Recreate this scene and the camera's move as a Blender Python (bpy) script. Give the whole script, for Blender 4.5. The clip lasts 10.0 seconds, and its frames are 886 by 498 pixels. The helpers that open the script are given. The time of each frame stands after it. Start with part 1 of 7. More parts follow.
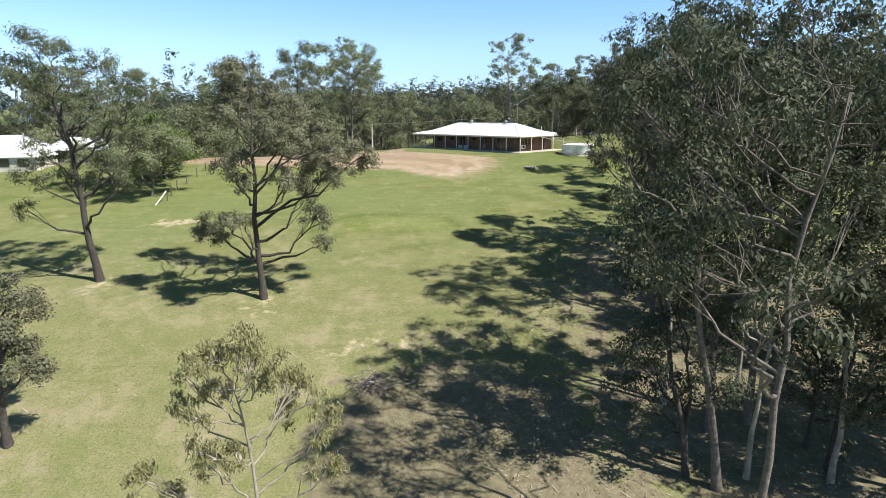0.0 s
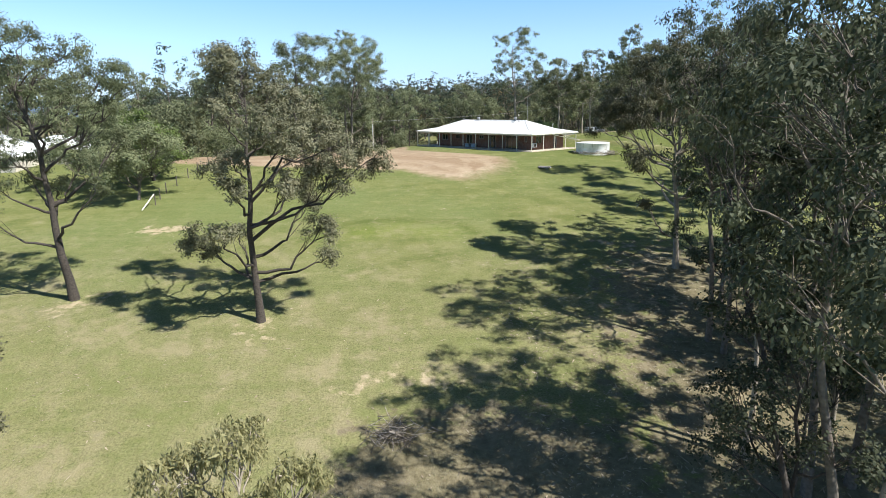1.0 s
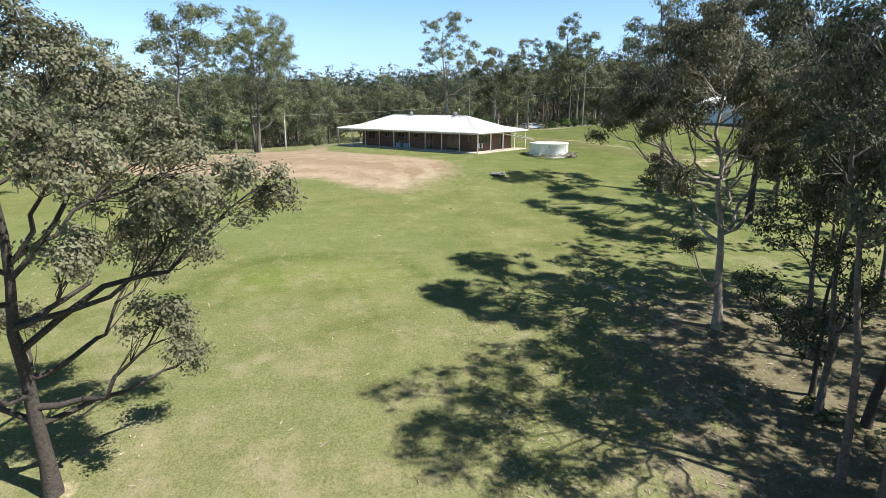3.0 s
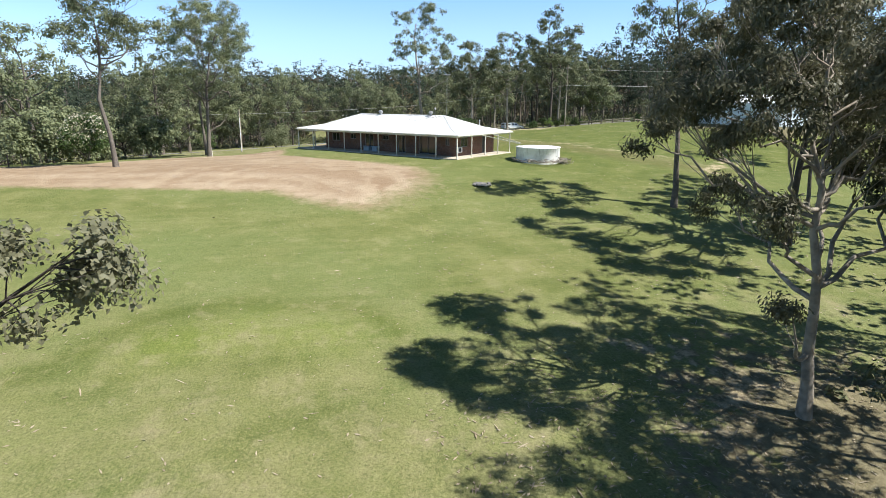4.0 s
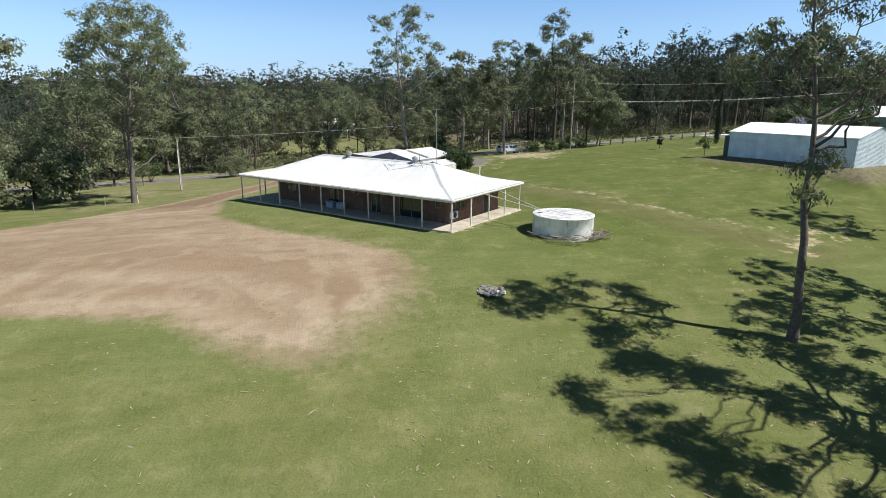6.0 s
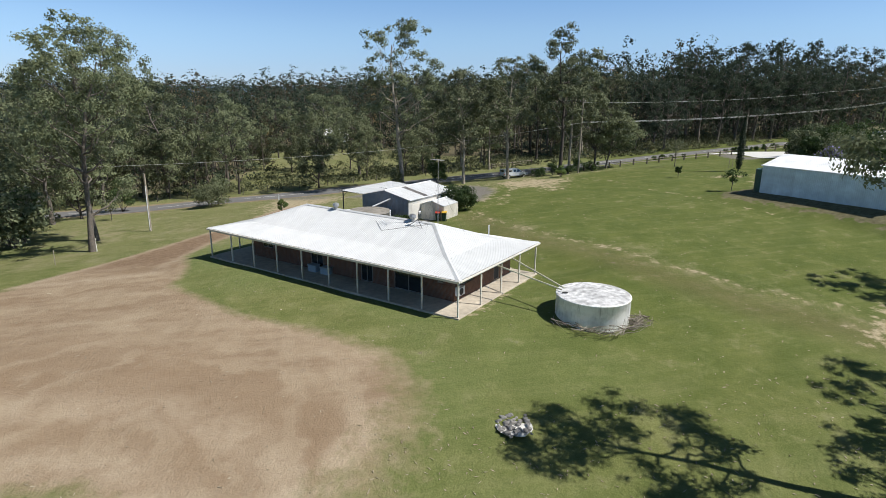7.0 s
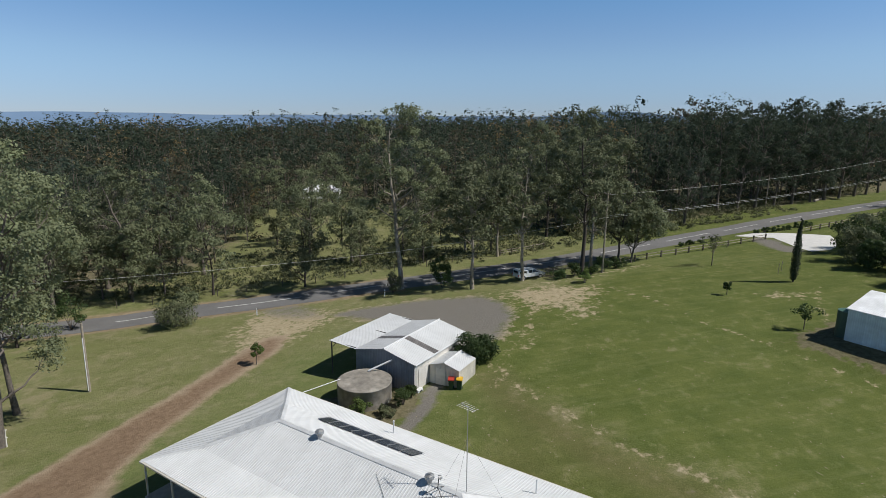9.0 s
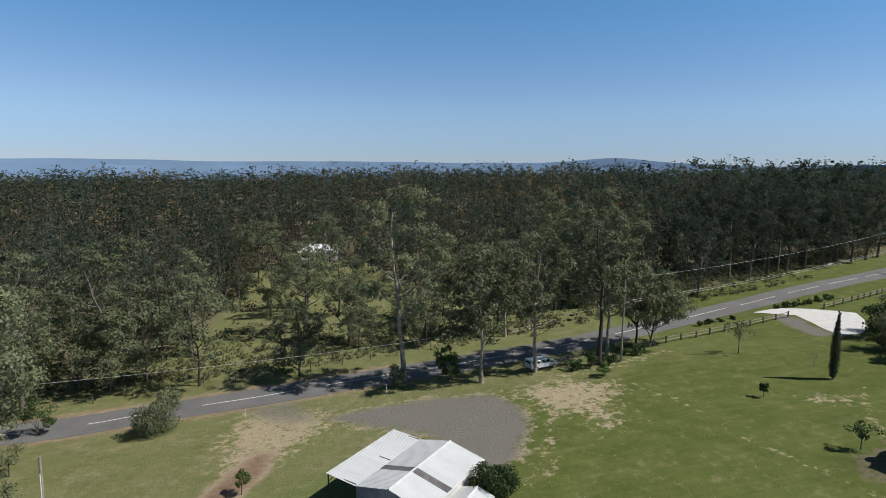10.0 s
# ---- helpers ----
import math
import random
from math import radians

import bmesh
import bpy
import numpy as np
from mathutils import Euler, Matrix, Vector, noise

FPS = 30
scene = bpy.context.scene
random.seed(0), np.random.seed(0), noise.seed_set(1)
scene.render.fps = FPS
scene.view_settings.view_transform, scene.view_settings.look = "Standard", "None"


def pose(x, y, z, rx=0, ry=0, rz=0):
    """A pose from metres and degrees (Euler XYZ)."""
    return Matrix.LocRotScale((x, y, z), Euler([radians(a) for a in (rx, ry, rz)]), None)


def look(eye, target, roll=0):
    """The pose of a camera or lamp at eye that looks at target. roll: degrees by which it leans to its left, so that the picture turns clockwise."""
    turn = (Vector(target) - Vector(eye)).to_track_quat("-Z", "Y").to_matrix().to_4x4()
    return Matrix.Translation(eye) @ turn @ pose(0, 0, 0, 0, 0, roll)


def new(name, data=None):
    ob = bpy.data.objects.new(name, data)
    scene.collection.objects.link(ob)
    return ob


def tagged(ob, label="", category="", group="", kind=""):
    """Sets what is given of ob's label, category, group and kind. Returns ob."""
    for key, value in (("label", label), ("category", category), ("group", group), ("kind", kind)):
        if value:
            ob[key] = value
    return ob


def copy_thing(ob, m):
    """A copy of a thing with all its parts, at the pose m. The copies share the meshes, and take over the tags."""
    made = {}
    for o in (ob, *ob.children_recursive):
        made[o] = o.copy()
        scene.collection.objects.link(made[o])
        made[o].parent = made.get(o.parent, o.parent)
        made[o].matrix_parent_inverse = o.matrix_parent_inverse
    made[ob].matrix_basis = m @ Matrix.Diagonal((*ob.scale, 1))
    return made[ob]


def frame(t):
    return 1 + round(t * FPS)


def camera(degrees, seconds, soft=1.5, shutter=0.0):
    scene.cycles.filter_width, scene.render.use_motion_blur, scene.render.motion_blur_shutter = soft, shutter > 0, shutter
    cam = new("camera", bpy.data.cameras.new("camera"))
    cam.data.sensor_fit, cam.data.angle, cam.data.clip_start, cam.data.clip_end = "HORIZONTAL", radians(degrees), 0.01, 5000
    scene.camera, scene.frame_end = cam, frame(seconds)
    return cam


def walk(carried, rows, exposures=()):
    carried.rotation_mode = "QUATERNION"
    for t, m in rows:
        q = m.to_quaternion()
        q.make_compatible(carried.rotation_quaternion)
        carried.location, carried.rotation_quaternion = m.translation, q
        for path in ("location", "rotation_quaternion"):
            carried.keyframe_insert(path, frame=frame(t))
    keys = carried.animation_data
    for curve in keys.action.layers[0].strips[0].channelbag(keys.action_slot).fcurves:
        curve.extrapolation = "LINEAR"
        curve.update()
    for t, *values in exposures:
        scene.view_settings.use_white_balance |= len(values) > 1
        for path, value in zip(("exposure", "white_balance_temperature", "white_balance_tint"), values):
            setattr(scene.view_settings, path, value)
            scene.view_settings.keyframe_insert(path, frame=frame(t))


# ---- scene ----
cam = camera(76.4, 10.0, soft=0.75)
METRES, EYE, TILT, LEAN, TURN = 88.0, 6.405, -13.6, 0.43, 0.0
ROWS = [
    (0.0, 0.0, 0.0, 0.0, 0.0, 0.0, -0.0),
    (0.5, -0.0097, 0.0252, 0.0058, -0.16, -0.15, 0.05),
    (1.0, -0.0187, 0.0571, 0.0128, -0.36, -0.28, 0.14),
    (1.5, -0.0254, 0.091, 0.0204, -1.42, -0.42, 0.31),
    (2.0, -0.0293, 0.1339, 0.0303, -3.5, -0.58, 0.67),
    (2.5, -0.0297, 0.1784, 0.0407, -5.96, -0.77, 1.13),
    (4.0, -0.0131, 0.3348, 0.0779, -10.82, -1.19, 1.83),
    (4.5, -0.0041, 0.3837, 0.0961, -11.32, -1.29, 1.94),
    (5.0, 0.0063, 0.4365, 0.1199, -11.75, -1.37, 1.98),
    (5.5, 0.016, 0.4842, 0.1452, -12.0, -1.47, 2.02),
    (7.0, 0.0406, 0.6239, 0.2385, -12.7, -1.61, 2.19),
    (7.5, 0.0459, 0.6626, 0.2739, -12.9, -1.69, 2.23),
    (8.0, 0.0508, 0.7031, 0.3146, -13.11, -1.74, 2.27),
    (8.5, 0.054, 0.739, 0.3515, -13.31, -0.81, 2.31),
    (9.0, 0.0569, 0.7768, 0.3904, -13.53, 0.92, 2.34),
    (9.5, 0.0586, 0.8091, 0.4265, -13.7, 3.02, 2.41),
    (10.0, 0.0588, 0.8421, 0.4643, -13.92, 5.4, 2.45),
]
walk(cam, [(t, pose(0, 0, EYE, TILT, LEAN, TURN) @ pose(METRES * x, METRES * y, METRES * z, 90 + pitch, roll, yaw)) for t, x, y, z, yaw, pitch, roll in ROWS],
     exposures=[(0.0, 0.63), (2.5, 0.66), (4.5, 0.68), (5.5, 0.38), (7, 0.0), (8.5, -0.34), (9, -0.38), (10, -0.31)])

# ---- world and sun ----
SUN_TO = Vector((0.76, -0.39, 1.0)).normalized()      # from the ground towards the sun
world = bpy.data.worlds.new("world")
scene.world = world
world.use_nodes = True
wn = world.node_tree
sky = wn.nodes.new("ShaderNodeTexSky")
sky.sky_type = "NISHITA"
sky.sun_disc = False
sky.sun_elevation = math.asin(SUN_TO.z)
sky.sun_rotation = math.atan2(SUN_TO.x, SUN_TO.y)
sky.altitude = 100
sky.air_density = 1.0
sky.dust_density = 0.0
sky.ozone_density = 2.2
wn.nodes["Background"].inputs["Strength"].default_value = 0.094
# tint by height: clear blue low down, dimmed and greyed overhead to deepen shade
where = wn.nodes.new("ShaderNodeTexCoord")
split = wn.nodes.new("ShaderNodeSeparateXYZ")
wn.links.new(where.outputs["Generated"], split.inputs[0])
ramp = wn.nodes.new("ShaderNodeValToRGB")
ramp.color_ramp.interpolation = "EASE"
ramp.color_ramp.elements[0].position, ramp.color_ramp.elements[0].color = 0.0, (0.64, 0.81, 1.31, 1)
ramp.color_ramp.elements[1].position, ramp.color_ramp.elements[1].color = 0.75, (0.40, 0.42, 0.40, 1)
low = ramp.color_ramp.elements.new(0.12)
low.color = (0.96, 1.12, 1.38, 1)
middle = ramp.color_ramp.elements.new(0.28)
middle.color = (0.77, 1.24, 1.52, 1)
high = ramp.color_ramp.elements.new(0.48)
high.color = (0.52, 0.58, 0.57, 1)
wn.links.new(split.outputs["Z"], ramp.inputs["Fac"])
cool = wn.nodes.new("ShaderNodeMix")
cool.data_type, cool.blend_type = "RGBA", "MULTIPLY"
cool.inputs["Factor"].default_value = 1
wn.links.new(sky.outputs[0], cool.inputs[6])
wn.links.new(ramp.outputs["Color"], cool.inputs[7])
wn.links.new(cool.outputs[2], wn.nodes["Background"].inputs["Color"])
sun = new("sun", bpy.data.lights.new("sun", "SUN"))
sun.data.energy = 5.4
sun.data.angle = radians(0.53)
sun.data.color = (1.0, 0.965, 0.90)
sun.matrix_world = look((60, 40, 120), Vector((60, 40, 120)) - SUN_TO)

# ---- materials ----


def mat(name, color, rough=0.8, metal=0.0, var=0.15, scale=6.0, var2=0.12, scale2=0.7, bump=0.0, bscale=40.0, island=0.0, objrand=0.0, spec=0.5, translucent=0.0):
    """A surface with variation of its colour at two scales, and fine relief."""
    m = bpy.data.materials.new(name)
    m.use_nodes = True
    nt = m.node_tree
    p = nt.nodes["Principled BSDF"]
    p.inputs["Roughness"].default_value = rough
    p.inputs["Metallic"].default_value = metal
    p.inputs["Specular IOR Level"].default_value = spec
    tc = nt.nodes.new("ShaderNodeTexCoord")
    val = None

    def noise_term(sc, amount, detail):
        n = nt.nodes.new("ShaderNodeTexNoise")
        n.inputs["Scale"].default_value = sc
        n.inputs["Detail"].default_value = detail
        nt.links.new(tc.outputs["Object"], n.inputs["Vector"])
        r = nt.nodes.new("ShaderNodeMapRange")
        r.inputs["From Min"].default_value, r.inputs["From Max"].default_value = 0.3, 0.7
        r.inputs["To Min"].default_value, r.inputs["To Max"].default_value = 1 - amount, 1 + amount
        nt.links.new(n.outputs["Fac"], r.inputs["Value"])
        return r.outputs[0]

    def times(a, b):
        if a is None:
            return b
        q = nt.nodes.new("ShaderNodeMath")
        q.operation = "MULTIPLY"
        nt.links.new(a, q.inputs[0])
        nt.links.new(b, q.inputs[1])
        return q.outputs[0]

    if var:
        val = times(val, noise_term(scale, var, 4))
    if var2:
        val = times(val, noise_term(scale2, var2, 3))
    for amount, node, out in ((island, "ShaderNodeNewGeometry", "Random Per Island"), (objrand, "ShaderNodeObjectInfo", "Random")):
        if amount:
            g = nt.nodes.new(node)
            r = nt.nodes.new("ShaderNodeMapRange")
            r.inputs["To Min"].default_value, r.inputs["To Max"].default_value = 1 - amount, 1 + amount
            nt.links.new(g.outputs[out], r.inputs["Value"])
            val = times(val, r.outputs[0])
    mix = nt.nodes.new("ShaderNodeMix")
    mix.data_type = "RGBA"
    mix.blend_type = "MULTIPLY"
    mix.inputs["Factor"].default_value = 1
    mix.inputs[6].default_value = (*color, 1)
    if val is not None:
        nt.links.new(val, mix.inputs[7])
    else:
        mix.inputs[7].default_value = (1, 1, 1, 1)
    nt.links.new(mix.outputs[2], p.inputs["Base Color"])
    if bump:
        n = nt.nodes.new("ShaderNodeTexNoise")
        n.inputs["Scale"].default_value = bscale
        n.inputs["Detail"].default_value = 5
        nt.links.new(tc.outputs["Object"], n.inputs["Vector"])
        b = nt.nodes.new("ShaderNodeBump")
        b.inputs["Strength"].default_value = bump
        b.inputs["Distance"].default_value = 0.05
        nt.links.new(n.outputs["Fac"], b.inputs["Height"])
        nt.links.new(b.outputs[0], p.inputs["Normal"])
    if translucent:
        t = nt.nodes.new("ShaderNodeBsdfTranslucent")
        nt.links.new(mix.outputs[2], t.inputs["Color"])
        ms = nt.nodes.new("ShaderNodeMixShader")
        ms.inputs[0].default_value = translucent
        nt.links.new(p.outputs[0], ms.inputs[1])
        nt.links.new(t.outputs[0], ms.inputs[2])
        nt.links.new(ms.outputs[0], nt.nodes["Material Output"].inputs["Surface"])
    return m


def leaf_mat(name, a, b, rough=0.45, translucent=0.25, spec=0.5, each=0.6, broad=0.45):
    """Foliage between two colours, leaf by leaf, and tree by tree."""
    m = bpy.data.materials.new(name)
    m.use_nodes = True
    nt = m.node_tree
    p = nt.nodes["Principled BSDF"]
    p.inputs["Roughness"].default_value = rough
    p.inputs["Specular IOR Level"].default_value = spec
    g = nt.nodes.new("ShaderNodeNewGeometry")
    mix = nt.nodes.new("ShaderNodeMix")
    mix.data_type = "RGBA"
    mix.inputs[6].default_value = (*a, 1)
    mix.inputs[7].default_value = (*b, 1)
    n = nt.nodes.new("ShaderNodeTexNoise")
    n.inputs["Scale"].default_value = broad
    n.inputs["Detail"].default_value = 2
    nt.links.new(g.outputs["Position"], n.inputs["Vector"])
    add = nt.nodes.new("ShaderNodeMath")
    add.operation = "MULTIPLY_ADD"
    add.inputs[1].default_value = each
    nt.links.new(g.outputs["Random Per Island"], add.inputs[0])
    sub = nt.nodes.new("ShaderNodeMapRange")
    sub.inputs["From Min"].default_value, sub.inputs["From Max"].default_value = 0.35, 0.65
    sub.inputs["To Min"].default_value, sub.inputs["To Max"].default_value = 0.0, 0.4
    nt.links.new(n.outputs["Fac"], sub.inputs["Value"])
    nt.links.new(sub.outputs[0], add.inputs[2])
    nt.links.new(add.outputs[0], mix.inputs["Factor"])
    hs = nt.nodes.new("ShaderNodeHueSaturation")
    oi = nt.nodes.new("ShaderNodeObjectInfo")
    r = nt.nodes.new("ShaderNodeMapRange")
    r.inputs["To Min"].default_value, r.inputs["To Max"].default_value = 0.74, 1.24
    nt.links.new(oi.outputs["Random"], r.inputs["Value"])
    nt.links.new(r.outputs[0], hs.inputs["Value"])
    nt.links.new(mix.outputs[2], hs.inputs["Color"])
    nt.links.new(hs.outputs[0], p.inputs["Base Color"])
    t = nt.nodes.new("ShaderNodeBsdfTranslucent")
    nt.links.new(hs.outputs[0], t.inputs["Color"])
    ms = nt.nodes.new("ShaderNodeMixShader")
    ms.inputs[0].default_value = translucent
    nt.links.new(p.outputs[0], ms.inputs[1])
    nt.links.new(t.outputs[0], ms.inputs[2])
    nt.links.new(ms.outputs[0], nt.nodes["Material Output"].inputs["Surface"])
    return m


M_LEAF_DARK = leaf_mat("leaf_dark_gum", (0.036, 0.049, 0.026), (0.122, 0.138, 0.084), rough=0.58, translucent=0.26, spec=0.2)
M_LEAF_BROWN = leaf_mat("leaf_brown_gum", (0.085, 0.092, 0.048), (0.230, 0.218, 0.135), rough=0.5, translucent=0.34, spec=0.3)
M_LEAF_OLIVE = leaf_mat("leaf_olive_box", (0.112, 0.116, 0.068), (0.262, 0.255, 0.165), rough=0.55, translucent=0.34, spec=0.25, each=0.45)
M_LEAF_GUM = leaf_mat("leaf_grey_gum", (0.135, 0.160, 0.084), (0.315, 0.338, 0.195), rough=0.6, translucent=0.34, spec=0.2, each=0.22)
M_LEAF_PALE = leaf_mat("leaf_pale_sapling", (0.17, 0.175, 0.078), (0.42, 0.39, 0.20), rough=0.5, translucent=0.4, spec=0.3, each=0.5)
M_LEAF_MID = leaf_mat("leaf_roadside", (0.112, 0.132, 0.070), (0.270, 0.284, 0.168), rough=0.65, translucent=0.34, spec=0.2, each=0.22)
M_LEAF_RUST = leaf_mat("leaf_rusty", (0.150, 0.110, 0.050), (0.29, 0.21, 0.10), rough=0.65, translucent=0.45, spec=0.2)
# leaf_woods and leaf_woods_dark lean towards blue, for the haze of distance
M_LEAF_WOODS = leaf_mat("leaf_woods", (0.039, 0.056, 0.036), (0.094, 0.112, 0.077), rough=0.8, translucent=0.46, spec=0.08, each=0.15, broad=0.2)
M_LEAF_WOODS_B = leaf_mat("leaf_woods_olive", (0.064, 0.058, 0.038), (0.138, 0.122, 0.082), rough=0.8, translucent=0.46, spec=0.08, each=0.15, broad=0.2)
M_LEAF_WOODS_C = leaf_mat("leaf_woods_grey", (0.056, 0.076, 0.054), (0.140, 0.162, 0.118), rough=0.8, translucent=0.46, spec=0.08, each=0.15, broad=0.2)
M_LEAF_WOODS_D = leaf_mat("leaf_woods_dark", (0.027, 0.040, 0.028), (0.068, 0.084, 0.059), rough=0.8, translucent=0.46, spec=0.08, each=0.15, broad=0.2)
M_LEAF_BUSH = leaf_mat("leaf_bush", (0.034, 0.066, 0.022), (0.105, 0.150, 0.050), rough=0.5, translucent=0.38, spec=0.3)
M_LEAF_LIGHT = leaf_mat("leaf_light_green", (0.095, 0.145, 0.040), (0.21, 0.27, 0.09), rough=0.6, translucent=0.45, spec=0.2)
M_BARK_DARK = mat("bark_ironbark", (0.060, 0.050, 0.043), 0.95, var=0.35, scale=9, bump=0.8, bscale=14)
M_BARK_PALE = mat("bark_pale_gum", (0.28, 0.245, 0.20), 0.85, var=0.3, scale=3.5, var2=0.3, scale2=0.8, bump=0.3, bscale=12)
M_BARK_GREY = mat("bark_grey", (0.135, 0.115, 0.097), 0.92, var=0.35, scale=6, bump=0.6, bscale=12)
M_DEAD = mat("dead_wood", (0.33, 0.29, 0.25), 0.95, var=0.35, scale=5, bump=0.4)

# ---- the lie of the land ----
_YS = np.arange(-150.0, 620.0, 1.0)


def _profile(ys, vs, s):
    v = np.interp(_YS, ys, vs)
    k = np.exp(-0.5 * (np.arange(-40, 41) / s) ** 2)
    return np.convolve(np.pad(v, 40, mode="edge"), k / k.sum(), "valid")


_RISE = _profile([-150, -20, 21, 27, 37, 45, 57, 75, 82, 88, 92, 107, 120, 133, 148, 158, 176, 226, 300, 400, 480, 620],
                 [-16, -13.5, -9.1, -8.0, -6.6, -5.8, -4.5, -2.1, -1.1, -.35, -.1, -.1, -.9, -1.15, -1.9, -2.8, -3.3, -6, -6.0, 1, 5, 5], 3)
_CROSS = _profile([-150, 88, 97, 110, 121, 135, 165, 178, 230, 300, 620], [0, 0, .02, .04, .065, .067, .067, .063, .072, .06, .03], 4)
HOUSE_AT, HOUSE_TURN = (-5.75, 110.31), -46.5
NSHED_AT, NSHED_TURN = (56.9, 116.6), -73.0      # the neighbours' white shed


def box_falloff(x, y, at, turn, w, d, reach):
    a = radians(turn)
    u = (x - at[0]) * math.cos(a) + (y - at[1]) * math.sin(a)
    v = -(x - at[0]) * math.sin(a) + (y - at[1]) * math.cos(a)
    k = np.clip(1 - np.maximum(np.maximum(-u, u - w), np.maximum(-v, v - d)) / reach, 0, 1)
    return k * k * (3 - 2 * k)


def ground_z(x, y):
    """Height of the ground; level pads under the house and the neighbours' shed."""
    x, y = np.asarray(x, float), np.asarray(y, float)
    z = np.interp(y, _YS, _RISE) + np.interp(y, _YS, _CROSS) * np.where(x > 0, 160 * np.tanh(x / 160), 60 * np.tanh(x / 60))
    k = box_falloff(x, y, HOUSE_AT, HOUSE_TURN, 26.5, 12.5, 5.0)
    z = z * (1 - k) - 0.06 * k
    k = box_falloff(x, y, NSHED_AT, NSHED_TURN, 15.6, 9.5, 6.0)
    z = z * (1 - k) + 3.0 * k
    # low mound across the lawn, and the hollows and bumps of a mown paddock
    z = z + 0.22 * np.exp(-((y - 57 - 0.02 * (x + 4) ** 2 * 0.3) / 2.2) ** 2 - ((x + 3) / 12) ** 2)
    z = z + 0.06 * np.sin(x * 0.23 + 1.1) * np.sin(y * 0.19) + 0.03 * np.sin(x * 0.71) * np.sin(y * 0.63 + 2)
    return z


def gz(x, y):
    return float(ground_z(x, y))


# ---- mesh helpers ----


def quick_mesh(name, verts, quads, mats, index=None, smooth=False):
    """A mesh from arrays of vertices and of quads."""
    me = bpy.data.meshes.new(name)
    verts, quads = np.asarray(verts, np.float32), np.asarray(quads, np.int32)
    me.vertices.add(len(verts))
    me.vertices.foreach_set("co", verts.ravel())
    me.loops.add(quads.size)
    me.loops.foreach_set("vertex_index", quads.ravel())
    me.polygons.add(len(quads))
    me.polygons.foreach_set("loop_start", np.arange(0, quads.size, 4, dtype=np.int32))
    for m in mats:
        me.materials.append(m)
    if index is not None:
        me.polygons.foreach_set("material_index", np.asarray(index, np.int32))
    me.polygons.foreach_set("use_smooth", np.full(len(quads), bool(smooth)))
    me.update(calc_edges=True)
    return me


def under(ob, parent):
    ob.parent = parent
    return ob


def part(name, bm, material, parent=None, label="", smooth=False):
    """Links a bmesh as one mesh object under a thing or a part."""
    me = bpy.data.meshes.new(name)
    bm.to_mesh(me)
    bm.free()
    me.materials.append(material)
    if smooth:
        me.polygons.foreach_set("use_smooth", [True] * len(me.polygons))
    ob = new(name, me)
    if parent:
        ob.parent = parent
    return tagged(ob, label)


def thing(name, m, label, category, group="", kind=""):
    """An Empty at the base of a thing."""
    ob = new(name)
    ob.empty_display_size = 0.3
    ob.matrix_basis = m
    return tagged(ob, label, category, group, kind)


def add_box(bm, lo, hi, bevel=0.0):
    lo, hi = Vector(lo), Vector(hi)
    r = bmesh.ops.create_cube(bm, size=1, matrix=Matrix.Translation((lo + hi) / 2) @ Matrix.Diagonal((*(hi - lo), 1)))
    if bevel:
        es = list({e for v in r["verts"] for e in v.link_edges})
        bmesh.ops.bevel(bm, geom=es, offset=bevel, segments=1, affect="EDGES")
    return bm


def box(lo, hi, bevel=0.0):
    return add_box(bmesh.new(), lo, hi, bevel)


def add_rod(bm, a, b, r0, r1=None, sides=8):
    a, b = Vector(a), Vector(b)
    r1 = r0 if r1 is None else r1
    m = Matrix.Translation((a + b) / 2) @ (b - a).to_track_quat("Z", "Y").to_matrix().to_4x4()
    bmesh.ops.create_cone(bm, cap_ends=True, segments=sides, radius1=r0, radius2=r1, depth=(b - a).length, matrix=m)
    return bm


def rod(a, b, r0, r1=None, sides=8):
    return add_rod(bmesh.new(), a, b, r0, r1, sides)


def poly(points, faces):
    bm = bmesh.new()
    vs = [bm.verts.new(p) for p in points]
    for f in faces:
        bm.faces.new([vs[i] for i in f])
    bmesh.ops.recalc_face_normals(bm, faces=bm.faces)
    return bm


def slab(points, thick):
    """A flat polygon with a thickness straight down."""
    n = len(points)
    pts = [Vector(p) for p in points] + [Vector(p) - Vector((0, 0, thick)) for p in points]
    fs = [list(range(n)), list(range(2 * n - 1, n - 1, -1))] + [[i, i + n, (i + 1) % n + n, (i + 1) % n] for i in range(n)]
    return poly(pts, fs)


# ---- ground ----


def axis(lo, a, b, hi, fine):
    """Coordinates fine between a and b, growing coarse towards lo and hi."""
    mid = list(np.arange(a, b, fine))
    out, step = [], fine
    p = b
    while p < hi:
        out.append(p)
        step *= 1.22
        p += step
    out.append(hi)
    left, step, p = [], fine * 1.22, a - fine * 1.22
    while p > lo:
        left.append(p)
        step *= 1.22
        p -= step
    left.append(lo)
    return np.array(left[::-1] + mid + out)


def seg_dist(x, y, pts):
    """Distance to a polyline, and how far along it the nearest place is (0 to 1)."""
    best, along = np.full(np.shape(x), 1e9), np.zeros(np.shape(x))
    n = len(pts) - 1
    for i in range(n):
        (ax, ay), (bx, by) = pts[i], pts[i + 1]
        dx, dy = bx - ax, by - ay
        t = np.clip(((x - ax) * dx + (y - ay) * dy) / (dx * dx + dy * dy), 0, 1)
        d = np.hypot(x - ax - t * dx, y - ay - t * dy)
        along = np.where(d < best, (i + t) / n, along)
        best = np.minimum(best, d)
    return best, along


